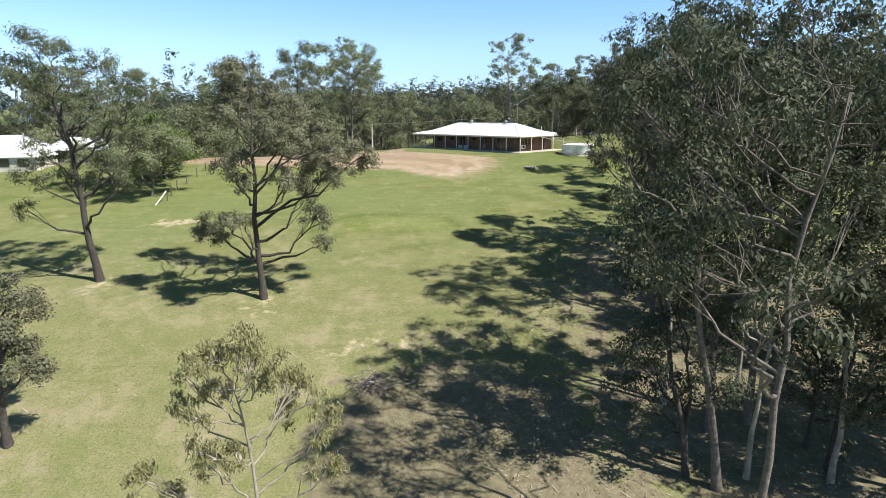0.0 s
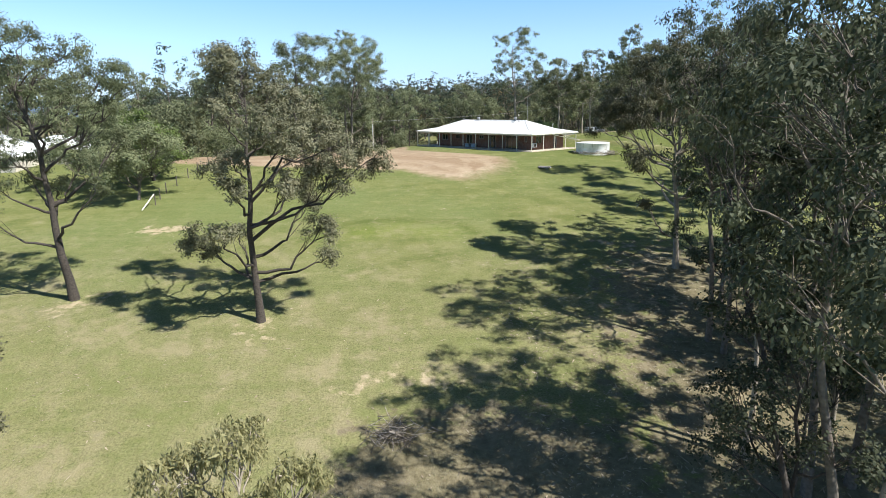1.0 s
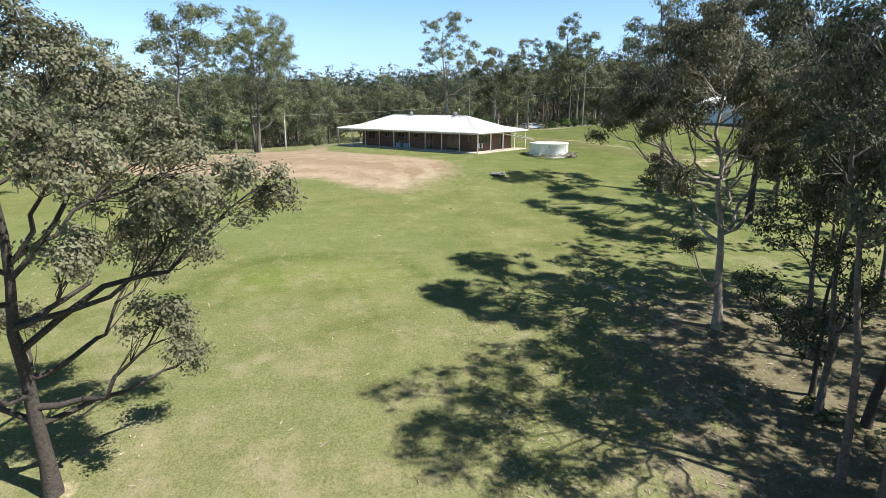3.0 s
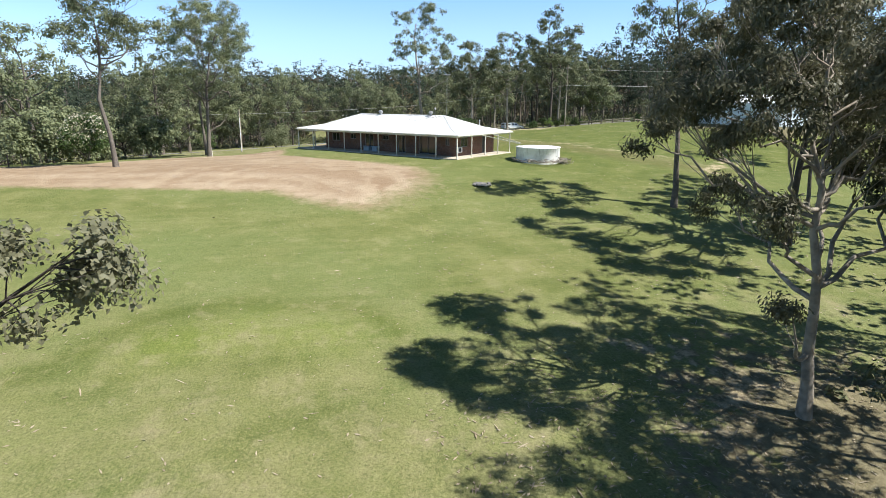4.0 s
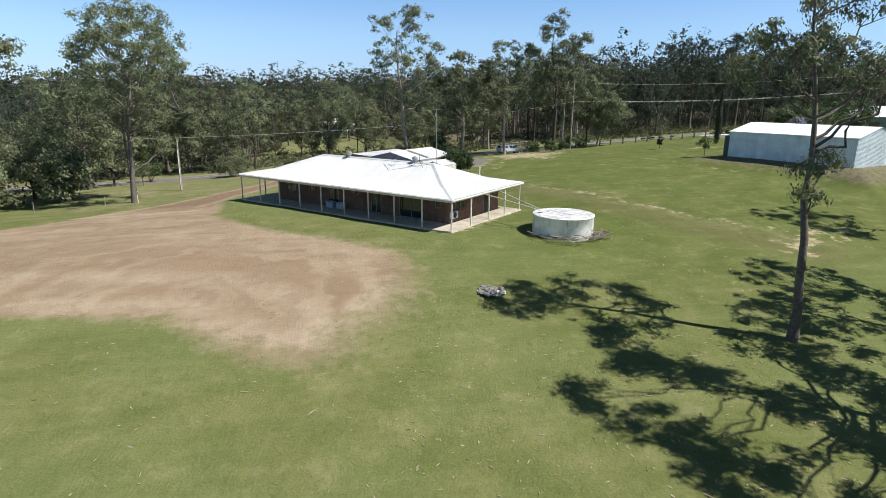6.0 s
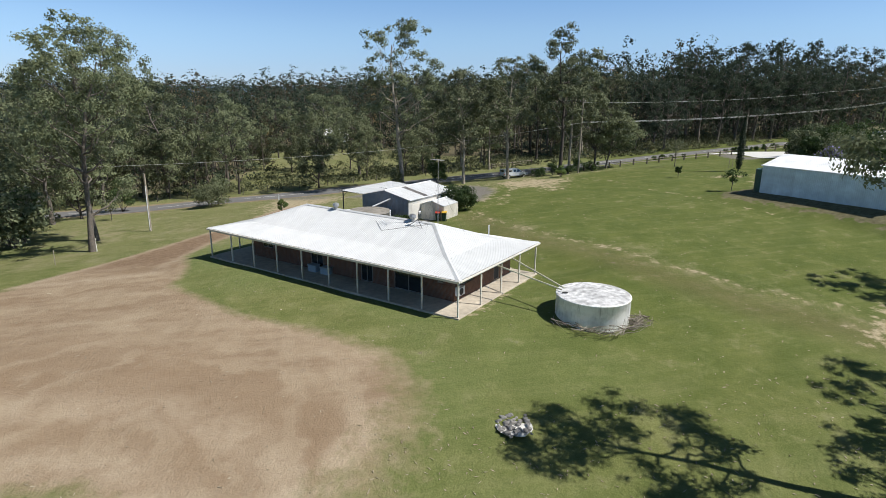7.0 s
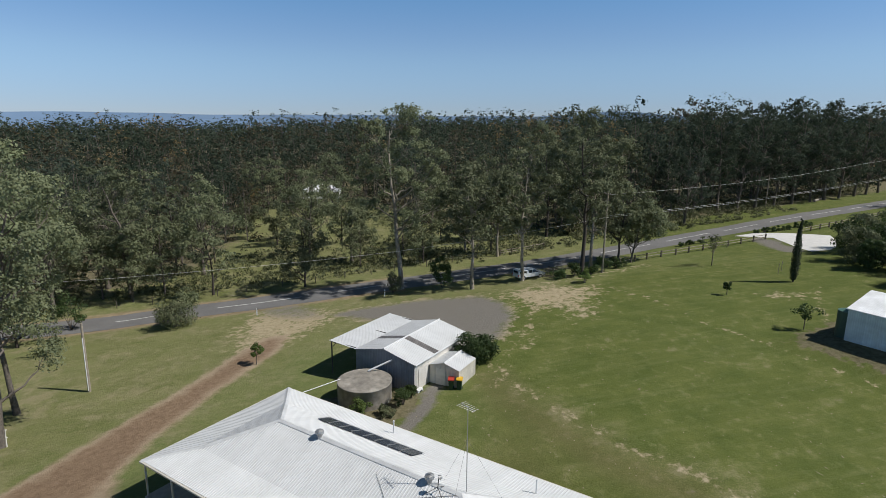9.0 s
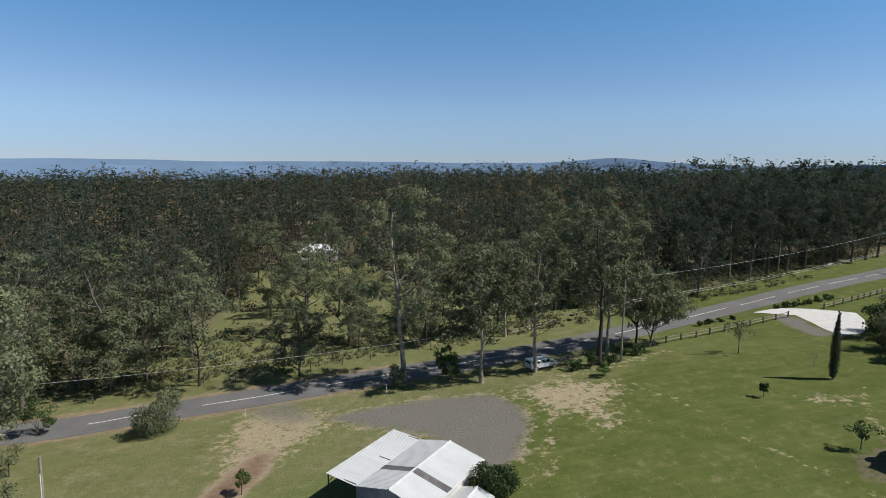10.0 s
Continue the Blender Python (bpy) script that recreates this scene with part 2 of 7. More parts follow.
def inside(x, y, pts):
    """Signed distance to the edge of a polygon: positive inside."""
    d, _ = seg_dist(x, y, list(pts) + [pts[0]])
    c = np.zeros(np.shape(x), bool)
    for (ax, ay), (bx, by) in zip(pts, list(pts[1:]) + [pts[0]]):
        cross = ((ay > y) != (by > y)) & (x < (bx - ax) * (y - ay) / (by - ay + 1e-9) + ax)
        c ^= cross
    return np.where(c, d, -d)


ROAD = [(-330, 176), (-90, 163), (-30, 160), (-17, 160.2), (-4, 160.7), (10, 161.6), (25, 162.4), (40, 163.6), (52, 165.3), (66, 168.6), (81, 172.4), (94, 176.2), (111, 181.6), (133, 187.6), (150, 192.0), (180, 201), (260, 230), (420, 300)]
DIRT = [(-46, 92), (-34, 97), (-26, 101), (-20.2, 105.8), (-17.5, 111), (-14.6, 116.5), (-9, 115.5), (-7.3, 108), (-7.6, 103.5), (-1.8, 95.6), (3.3, 91.9), (7.2, 88.2), (8.2, 84.5), (6.8, 81), (4, 77.5), (1.2, 74.6), (-2.3, 76.2), (-6.4, 80.2), (-14, 81.6), (-22, 82.4), (-34, 84.5), (-46, 87)]
TRACK = [(-18, 106), (-12.5, 113.5), (-7.4, 122), (-2.6, 130.3), (-0.5, 136), (3, 142), (3.2, 149)]
LANE = [(-20.5, 106.5), (-17.4, 112.6), (-13.8, 119.6), (-7.6, 129.0), (-3.2, 137.2), (-0.6, 142), (2.6, 142), (1.6, 136.5), (-1.4, 131.5), (-4.0, 127.6), (-7.4, 120.4), (-8.8, 115.4), (-9.5, 108)]
GRAVEL = [(7.5, 148.4), (12.7, 143.6), (18, 139.5), (20, 134), (22, 128), (25.5, 131), (29.5, 137), (30.4, 143), (28.6, 147.5), (22, 149.5), (13, 149.5)]
APRON = [(-2.5, 157), (-1, 152), (3, 148), (7, 148), (5.5, 153), (3.5, 157.5)]
BARE = [(31.5, 137), (31, 148.5), (38, 150), (46, 146.5), (45, 141), (41, 138), (40, 133), (36, 132), (35, 137)]
CLEAR = [(-22, 160), (-20, 178), (-12, 200), (-10, 230), (-12, 262), (-10, 276), (6, 290), (22, 284), (26, 262), (34, 226), (52, 208), (62, 192), (40, 160)]
MOUND = [(-15, 52.5), (-12.3, 55.6), (-10.5, 58.3), (-6.4, 59.6), (-3.9, 58.6), (-1.2, 58.8), (0.7, 57.0), (1.7, 55.4)]
BERM = [(22.4, 121.8), (23.5, 116.8), (26.8, 107.7), (30.5, 102.8), (32.3, 97.6), (35.4, 91.7), (41, 85)]
ARCS = (-6.0, 81.0)
SANDY = [(-3, 156), (2, 155), (9, 151), (9, 146), (5, 141), (0, 135), (-4, 139), (-5, 147)]
SHADE_LITTER = [(9, 18), (5, 24), (8, 34), (10, 44), (13, 52), (18, 52), (24, 50), (60, 45), (60, 10), (20, 10)]


def smooth_line(pts, step):
    """A smooth curve through the points, sampled about every step metres."""
    out = []
    p = [Vector(q) for q in pts]
    p = [2 * p[0] - p[1]] + p + [2 * p[-1] - p[-2]]
    for i in range(1, len(p) - 2):
        n = max(2, int((p[i + 1] - p[i]).length / step))
        for k in range(n):
            t = k / n
            out.append(0.5 * ((2 * p[i]) + (p[i + 1] - p[i - 1]) * t + (2 * p[i - 1] - 5 * p[i] + 4 * p[i + 1] - p[i + 2]) * t * t + (3 * p[i] - p[i - 1] - 3 * p[i + 1] + p[i + 2]) * t ** 3))
    out.append(p[-2])
    return out


def build_ground():
    xs, ys = axis(-4700, -46, 84, 4700, 0.72), axis(-4700, 14, 186, 4700, 0.72)
    gx, gy = np.meshgrid(xs, ys)
    z = ground_z(gx, gy)
    far = np.clip((np.hypot(gx - 5, gy - 100) - 500) / 1500, 0, 1)
    z = z * (1 - far) - 45 * far
    nx, ny = len(xs), len(ys)
    v = np.stack([gx, gy, z], -1).reshape(-1, 3)
    i = (np.arange(ny - 1)[:, None] * nx + np.arange(nx - 1)[None]).ravel()
    me = quick_mesh("ground", v, np.stack([i, i + 1, i + 1 + nx, i + nx], -1), [M_GROUND], smooth=True)
    x, y = v[:, 0], v[:, 1]

    def soft(d, a, b):
        return np.clip((d - a) / (b - a), 0, 1)
    edge = inside(x, y, DIRT)
    blur = 1.3 + 4.6 * np.exp(-(((x - 5) / 8) ** 2 + ((y - 79) / 8) ** 2))
    dirt = np.clip(0.5 + 0.5 * edge / blur, 0, 1)
    pale = soft(-np.abs(edge - 1.6), -1.5, -0.3) * soft(-y, -84.5, -82.5) + 0.8 * soft(-np.abs(seg_dist(x, y, [(-30, 88), (-12, 86.5), (-4, 85), (1, 81), (3, 76)])[0]), -1.6, -0.4)
    lane = inside(x, y, LANE)
    dirt = np.maximum(dirt, np.clip(0.5 + 0.5 * lane / 1.0, 0, 1))
    track = soft(lane, -0.2, 1.6) * np.clip(1.15 - 0.5 * soft(y, 118, 142), 0, 1) * soft(y, 108, 115)
    pale = np.maximum(pale, soft(-np.abs(lane - 0.3), -0.9, -0.2))
    rut = np.zeros(len(x))
    for k, (off, w, amount) in enumerate(((-3.6, 0.55, 0.7), (-2.2, 0.5, 0.55), (-0.4, 0.9, 0.9), (1.2, 0.5, 0.6), (2.6, 0.5, 0.5), (4.2, 0.8, 0.75), (5.6, 0.45, 0.5), (7.2, 0.7, 0.6))):
        sweep = [(-44, 90 + off), (-30, 89.5 + off), (-18, 89 + 0.9 * off), (-10, 87.6 + 0.75 * off), (-4.5 + 0.3 * off, 85 + 0.55 * off), (-0.5 + 0.6 * off, 81 + 0.3 * off), (0.8 + 0.7 * off, 76)]
        d, t = seg_dist(x, y, [tuple(q) for q in smooth_line([Vector(q) for q in sweep], 2.0)])
        rut = np.maximum(rut, amount * soft(-d, -w - 0.5, -0.1))
    lush = np.maximum(soft(x, 6, 24) * soft(y, 68, 90) * soft(-y, -160, -145), soft(x, 58, 80) * soft(y, 140, 155) * soft(-y, -240, -215))
    d, t = seg_dist(x, y, MOUND)
    lush = np.maximum(lush, 0.95 * soft(-d, -1.1, -0.2))
    fresh = soft(-seg_dist(x, y, [(-9, 55.5), (-5, 56.6), (-1.5, 55.6)])[0], -2.6, -0.2)
    d, t = seg_dist(x, y, ROAD)
    dirt = np.maximum(dirt, 0.62 * soft(-d, -6.6, -4.3) * (x < 20))
    path, t = seg_dist(x, y, [(16.3, 121.5), (15.2, 120.3), (14.6, 118.2), (12.2, 115.0), (9.5, 113.2)])
    strip, t = seg_dist(x, y, [(90.6, 164.0), (88.6, 158.4), (86.6, 152.6)])
    gravel = np.maximum(np.maximum(soft(-path, -1.1, -0.3), soft(-strip, -2.4, -1.2)), np.maximum(soft(inside(x, y, GRAVEL), -1.3, 1.3), 0.62 * soft(inside(x, y, APRON), -1.6, 1.6)))
    bare = 0.66 * soft(inside(x, y, BARE), -5.0, 4.0)
    bare = np.maximum(bare, 0.66 * soft(inside(x, y, SANDY), -5.0, 3.5))
    bare = np.maximum(bare, 0.66 * soft(-seg_dist(x, y, [(-29.5, 57.0), (-27.5, 57.3), (-26.0, 58.0)])[0], -2.2, -0.2))
    edge = np.abs(inside(x, y, GRAVEL))
    bare = np.maximum(bare, 0.5 * soft(-edge, -3.4, -0.4))
    for line, w in (([(25, 127), (22.6, 121.5), (23.7, 116.5), (27, 107.5), (30.6, 102.6), (32.6, 97.4), (36, 91.5), (46, 84)], 0.62), ([(22.5, 125), (21.2, 119)], 0.6), ([(31, 146), (31, 135), (26.5, 127)], 1.4),
                    ([(46, 146), (48.5, 137), (48, 127), (51, 117), (53, 108)], 0.5), ([(70, 132), (65, 127), (61, 122)], 0.6), ([(62, 131), (65, 130)], 2.0), ([(-29, 57), (-27, 57.5), (-24.5, 58)], 1.3), ([(0.5, 30.5), (-3.5, 32), (-6, 31.5)], 1.3),
                    ([(12.5, 47), (16, 49), (13, 53)], 1.4), ([(8, 41), (11, 40), (14, 41)], 1.5), ([(-12.5, 36.5), (-13, 38.5)], 1.6), ([(-27, 40.5), (-25.5, 42)], 1.6), ([(38, 84), (42, 87), (46, 88)], 1.6),
                    ([(40, 150), (50, 152), (60, 155)], 1.6), ([(13, 92), (21, 100)], 0.8)):
        d, t = seg_dist(x, y, line)
        bare = np.maximum(bare, 0.47 * soft(-d, -2.6 * w, -0.1 * w))
    dry = np.clip((64 - y) / 34, 0, 1) * 0.9 + 0.55 * soft(inside(x, y, [(-30, 112), (-30, 156), (28, 152), (16, 136), (5, 130), (-4, 118)]), -3, 6)
    dry = np.maximum(dry, 0.6 * soft(inside(x, y, [(-60, 128), (-60, 172), (60, 172), (46, 146), (31, 146), (20, 136), (4, 134), (-8, 126)]), -4, 6))
    dry = np.maximum(dry, 0.5 * soft(y, 164, 172) * soft(-x, -75, -50))
    wood = soft(y, 176, 186) * soft(-inside(x, y, CLEAR), 0, 8) * soft(seg_dist(x, y, ROAD)[0], 12, 19)
    dry = np.where((inside(x, y, CLEAR) > 0) & (y > 185), 0.5, dry)
    litter = np.maximum(soft(inside(x, y, SHADE_LITTER), -3.5, 5), soft(inside(x, y, [(4, 121.5), (7, 117), (11, 115.5), (14, 118), (14, 121), (12, 124)]), -0.8, 0.6))
    litter = np.maximum(litter, 0.9 * soft(box_falloff(x, y, NSHED_AT, NSHED_TURN, 15.6, 9.5, 6.0), 0.15, 0.55))
    d, t = seg_dist(x, y, BERM)
    dry = np.maximum(dry, 0.3 * soft(-d, -3.0, -0.6))
    d, t = seg_dist(x, y, [(21.4, 121), (21.8, 115.5), (24.8, 106.6), (28.4, 101.4), (30.2, 96.2), (33.4, 90), (39, 83.6)])
    olive = 0.85 * soft(-d, -3.4, -0.4)
    d, t = seg_dist(x, y, [(14, 103), (20, 108), (22, 114)])
    olive = np.maximum(olive, 0.5 * soft(-d, -4.5, -0.5))
    litter = np.maximum(litter, wood)
    litter = np.maximum(litter, soft(inside(x, y, [(-6.5, 24), (-5, 28.5), (0, 30), (7, 28), (9, 18), (0, 17), (-5.5, 20)]), -2.0, 2.0))
    for name, vals in (("dirt", dirt), ("gravel", gravel), ("bare", bare), ("dry", dry), ("litter", litter), ("track", track), ("lush", lush), ("pale", pale), ("fresh", fresh), ("rut", rut), ("olive", olive)):
        a = me.attributes.new(name, "FLOAT", "POINT")
        a.data.foreach_set("value", vals.astype(np.float32))
    return tagged(new("ground", me), "mown green paddock with dry patches and bare red dirt", "ground", kind="structure")


def ground_material():
    m = bpy.data.materials.new("paddock")
    m.use_nodes = True
    nt = m.node_tree
    p = nt.nodes["Principled BSDF"]
    p.inputs["Roughness"].default_value = 0.95
    p.inputs["Specular IOR Level"].default_value = 0.15
    pos = nt.nodes.new("ShaderNodeNewGeometry").outputs["Position"]

    def tex(scale, detail=4, rough=0.55, stretch=None):
        n = nt.nodes.new("ShaderNodeTexNoise")
        n.inputs["Scale"].default_value = scale
        n.inputs["Detail"].default_value = detail
        n.inputs["Roughness"].default_value = rough
        if stretch:
            mp = nt.nodes.new("ShaderNodeMapping")
            mp.inputs["Scale"].default_value = stretch
            mp.inputs["Rotation"].default_value = (0, 0, 0.5)
            nt.links.new(pos, mp.inputs["Vector"])
            nt.links.new(mp.outputs[0], n.inputs["Vector"])
        else:
            nt.links.new(pos, n.inputs["Vector"])
        return n.outputs["Fac"]

    def rng(v, a, b, c=0.0, d=1.0):
        r = nt.nodes.new("ShaderNodeMapRange")
        for k, q in zip(("From Min", "From Max", "To Min", "To Max"), (a, b, c, d)):
            r.inputs[k].default_value = q
        nt.links.new(v, r.inputs["Value"])
        return r.outputs[0]

    def mixc(f, a, b):
        x = nt.nodes.new("ShaderNodeMix")
        x.data_type = "RGBA"
        if isinstance(f, float):
            x.inputs["Factor"].default_value = f
        else:
            nt.links.new(f, x.inputs["Factor"])
        for k, c in ((6, a), (7, b)):
            if isinstance(c, tuple):
                x.inputs[k].default_value = (*c, 1)
            else:
                nt.links.new(c, x.inputs[k])
        return x.outputs[2]

    def op(kind, a, b):
        x = nt.nodes.new("ShaderNodeMath")
        x.operation = kind
        for k, c in ((0, a), (1, b)):
            if isinstance(c, float):
                x.inputs[k].default_value = c
            else:
                nt.links.new(c, x.inputs[k])
        return x.outputs[0]

    def zone(name, noise_v, spread=0.55, edge=(0.42, 0.62)):
        a = nt.nodes.new("ShaderNodeAttribute")
        a.attribute_name = name
        s = op("ADD", a.outputs["Fac"], op("MULTIPLY", op("SUBTRACT", noise_v, 0.5), spread * 2))
        return rng(s, *edge)

    big, mid, small, fine = tex(0.06, 3), tex(0.35, 4), tex(2.2, 5, 0.65), tex(9.0, 5, 0.7)
    patch = tex(0.9, 5, 0.62)
    green = mixc(rng(mid, 0.35, 0.68), (0.126, 0.148, 0.044), (0.208, 0.214, 0.082))
    green = mixc(rng(big, 0.42, 0.62), green, (0.160, 0.190, 0.068))
    lushm = nt.nodes.new("ShaderNodeAttribute")
    lushm.attribute_name = "lush"
    green = mixc(op("MULTIPLY", lushm.outputs["Fac"], 0.88), green, mixc(rng(mid, 0.35, 0.65), (0.086, 0.116, 0.024), (0.128, 0.150, 0.037)))
    freshm = nt.nodes.new("ShaderNodeAttribute")
    freshm.attribute_name = "fresh"
    green = mixc(op("MULTIPLY", freshm.outputs["Fac"], 0.6), green, (0.170, 0.215, 0.045))
    straw = mixc(rng(small, 0.35, 0.65), (0.268, 0.245, 0.128), (0.204, 0.210, 0.092))
    dryness = nt.nodes.new("ShaderNodeAttribute")
    dryness.attribute_name = "dry"
    drym = rng(op("ADD", op("MULTIPLY", dryness.outputs["Fac"], 0.75), op("SUBTRACT", op("MULTIPLY", op("ADD", patch, mid), 0.7), 0.62)), 0.15, 0.75)
    c = mixc(drym, green, straw)
    mown = tex(0.9, 3, 0.5, (0.16, 1.5, 1.0))
    c = mixc(rng(mown, 0.5, 0.66, 0.0, 0.18), c, (0.25, 0.245, 0.115))
    c = mixc(rng(mown, 0.46, 0.34, 0.0, 0.14), c, (0.095, 0.12, 0.036))
    c = mixc(rng(patch, 0.54, 0.70, 0.0, 0.4), c, (0.245, 0.250, 0.105))
    olivem = nt.nodes.new("ShaderNodeAttribute")
    olivem.attribute_name = "olive"
    c = mixc(op("MULTIPLY", olivem.outputs["Fac"], rng(patch, 0.3, 0.7, 0.5, 0.85)), c, (0.148, 0.130, 0.058))
    # tufts and thatch
    c = mixc(rng(small, 0.32, 0.54, 0.26, 0.0), c, (0.075, 0.10, 0.028))
    dryish = rng(dryness.outputs['Fac'], 0.0, 0.5, 0.35, 1.0)
    c = mixc(op('MULTIPLY', rng(fine, 0.52, 0.66, 0.0, 0.42), dryish), c, (0.33, 0.31, 0.15))
    c = mixc(op('MULTIPLY', rng(fine, 0.50, 0.34, 0.0, 0.58), dryish), c, (0.060, 0.080, 0.025))
    worn = op('ADD', op('MULTIPLY', tex(0.22, 3, 0.6), 0.55), op('MULTIPLY', tex(0.9, 5, 0.7), 0.45))
    c = mixc(op('MULTIPLY', rng(worn, 0.51, 0.60, 0.0, 0.62), drym), c, (0.32, 0.275, 0.175))
    c = mixc(op('MULTIPLY', rng(worn, 0.48, 0.40, 0.0, 0.5), drym), c, (0.150, 0.180, 0.055))
    lit = mixc(rng(small, 0.35, 0.65), (0.125, 0.098, 0.068), (0.235, 0.195, 0.140))
    c = mixc(op("MULTIPLY", zone("litter", patch, 1.1), 0.7), c, lit)
    soil = mixc(rng(small, 0.35, 0.65), (0.36, 0.295, 0.185), (0.46, 0.385, 0.26))
    c = mixc(zone("bare", op("ADD", op("MULTIPLY", patch, 0.6), op("MULTIPLY", small, 0.4)), 0.9), c, soil)
    streak = tex(0.5, 4, 0.6, (0.35, 1.6, 1.0))
    red = mixc(rng(op("ADD", op("MULTIPLY", streak, 0.55), op("MULTIPLY", patch, 0.45)), 0.38, 0.62), (0.280, 0.200, 0.134), (0.385, 0.298, 0.208))
    # ruts and scraped bands that the grader has left
    rutm = nt.nodes.new("ShaderNodeAttribute")
    rutm.attribute_name = "rut"
    red = mixc(op("MULTIPLY", rutm.outputs["Fac"], rng(op("ADD", op("MULTIPLY", patch, 0.5), op("MULTIPLY", streak, 0.5)), 0.40, 0.58, 0.05, 0.8)), red, (0.225, 0.142, 0.088))
    # spread pale subsoil along the edge and the sweep of the grader
    palem = nt.nodes.new("ShaderNodeAttribute")
    palem.attribute_name = "pale"
    red = mixc(op("MULTIPLY", palem.outputs["Fac"], rng(patch, 0.35, 0.6, 0.3, 0.85)), red, (0.44, 0.35, 0.255))
    # arcs that turning wheels have left
    off = nt.nodes.new("ShaderNodeVectorMath")
    off.operation = "DISTANCE"
    off.inputs[1].default_value = (ARCS[0], ARCS[1], 0)
    nt.links.new(pos, off.inputs[0])
    ring = nt.nodes.new("ShaderNodeCombineXYZ")
    nt.links.new(op("ADD", op("MULTIPLY", off.outputs["Value"], 0.62), op("MULTIPLY", mid, 4.5)), ring.inputs[0])
    arcs = nt.nodes.new("ShaderNodeTexNoise")
    arcs.inputs["Scale"].default_value = 1.0
    arcs.inputs["Detail"].default_value = 6
    nt.links.new(op("MULTIPLY", big, 6.0), ring.inputs[1])
    nt.links.new(ring.outputs[0], arcs.inputs["Vector"])
    red = mixc(rng(arcs.outputs["Fac"], 0.50, 0.72, 0.0, 0.5), red, (0.255, 0.172, 0.110))
    red = mixc(rng(arcs.outputs["Fac"], 0.48, 0.30, 0.0, 0.4), red, (0.46, 0.37, 0.265))
    red = mixc(rng(fine, 0.40, 0.25, 0.0, 0.35), red, (0.15, 0.09, 0.06))
    red = mixc(zone("track", patch, 0.8, (0.2, 0.8)), red, mixc(rng(small, 0.35, 0.65), (0.195, 0.128, 0.084), (0.275, 0.192, 0.130)))
    c = mixc(op("MULTIPLY", zone("dirt", op("ADD", op("MULTIPLY", patch, 0.55), op("MULTIPLY", small, 0.45)), 0.42, (0.30, 0.70)), 0.96), c, red)
    grav = mixc(rng(fine, 0.3, 0.7), (0.155, 0.142, 0.126), (0.255, 0.238, 0.210))
    c = mixc(zone("gravel", op("ADD", op("MULTIPLY", patch, 0.6), op("MULTIPLY", small, 0.4)), 0.9, (0.2, 0.85)), c, grav)
    nt.links.new(c, p.inputs["Base Color"])
    b = nt.nodes.new("ShaderNodeBump")
    b.inputs["Strength"].default_value = 0.55
    b.inputs["Distance"].default_value = 0.14
    nt.links.new(op("ADD", fine, op("MULTIPLY", small, 1.2)), b.inputs["Height"])
    nt.links.new(b.outputs[0], p.inputs["Normal"])
    return m


M_GROUND = ground_material()
build_ground()

# distant hills, far behind everything; the blue of haze is in their colour
M_HILLS = mat("far_hills_hazed", (0.16, 0.24, 0.36), 1.0, var=0.08, scale=0.004, var2=0.08, scale2=0.001, spec=0.0)


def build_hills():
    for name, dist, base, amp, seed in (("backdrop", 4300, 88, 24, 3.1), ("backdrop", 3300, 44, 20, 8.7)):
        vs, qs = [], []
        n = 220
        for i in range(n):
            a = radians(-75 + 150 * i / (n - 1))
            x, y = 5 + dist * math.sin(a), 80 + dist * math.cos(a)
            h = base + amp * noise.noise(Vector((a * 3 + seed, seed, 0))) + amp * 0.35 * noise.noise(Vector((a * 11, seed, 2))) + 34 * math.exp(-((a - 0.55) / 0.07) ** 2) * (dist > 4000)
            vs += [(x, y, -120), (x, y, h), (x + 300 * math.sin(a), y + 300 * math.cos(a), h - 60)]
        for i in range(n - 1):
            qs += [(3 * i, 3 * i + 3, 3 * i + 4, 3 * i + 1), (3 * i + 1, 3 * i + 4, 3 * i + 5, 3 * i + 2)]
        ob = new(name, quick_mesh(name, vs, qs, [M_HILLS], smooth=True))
        tagged(ob, "low wooded hills along the horizon, painted in haze blue", "hills", kind="structure")


build_hills()

# ---- road ----
M_ASPHALT = mat("asphalt", (0.172, 0.168, 0.166), 0.85, var=0.12, scale=8, var2=0.12, scale2=0.25, bump=0.3, bscale=60)
M_LINE = mat("road_paint", (0.72, 0.72, 0.70), 0.7, var=0.12, scale=6)


def ribbon(name, line, width, lift, material, cross=4, crown=0.06):
    vs, qs = [], []
    m = cross + 1
    for i, q in enumerate(line):
        d = (line[min(i + 1, len(line) - 1)] - line[max(i - 1, 0)]).normalized()
        s = Vector((-d.y, d.x))
        for k in range(m):
            w = (k / cross - 0.5) * width
            x, y = q.x + s.x * w, q.y + s.y * w
            vs.append((x, y, gz(x, y) + lift + crown * (1 - (2 * k / cross - 1) ** 2)))
    for i in range(len(line) - 1):
        for k in range(cross):
            a = i * m + k
            qs.append((a, a + 1, a + m + 1, a + m))
    return new(name, quick_mesh(name, vs, [q[::-1] for q in qs], [material], smooth=True))


def build_road():
    line = smooth_line([Vector(q) for q in ROAD], 2.0)
    road = tagged(ribbon("road", line, 7.2, 0.03, M_ASPHALT, 6), "grey sealed two-lane country road", "road", kind="structure")
    # broken centre line
    seg = []
    for a, b in zip(line[:-1], line[1:]):
        if -60 < a.x < 230:
            seg.append(a)
            if len(seg) == 8:
                ob = ribbon("centre_line", seg[:7], 0.22, 0.105, M_LINE, 2, 0.0)
                ob.parent = road
                seg = []


build_road()

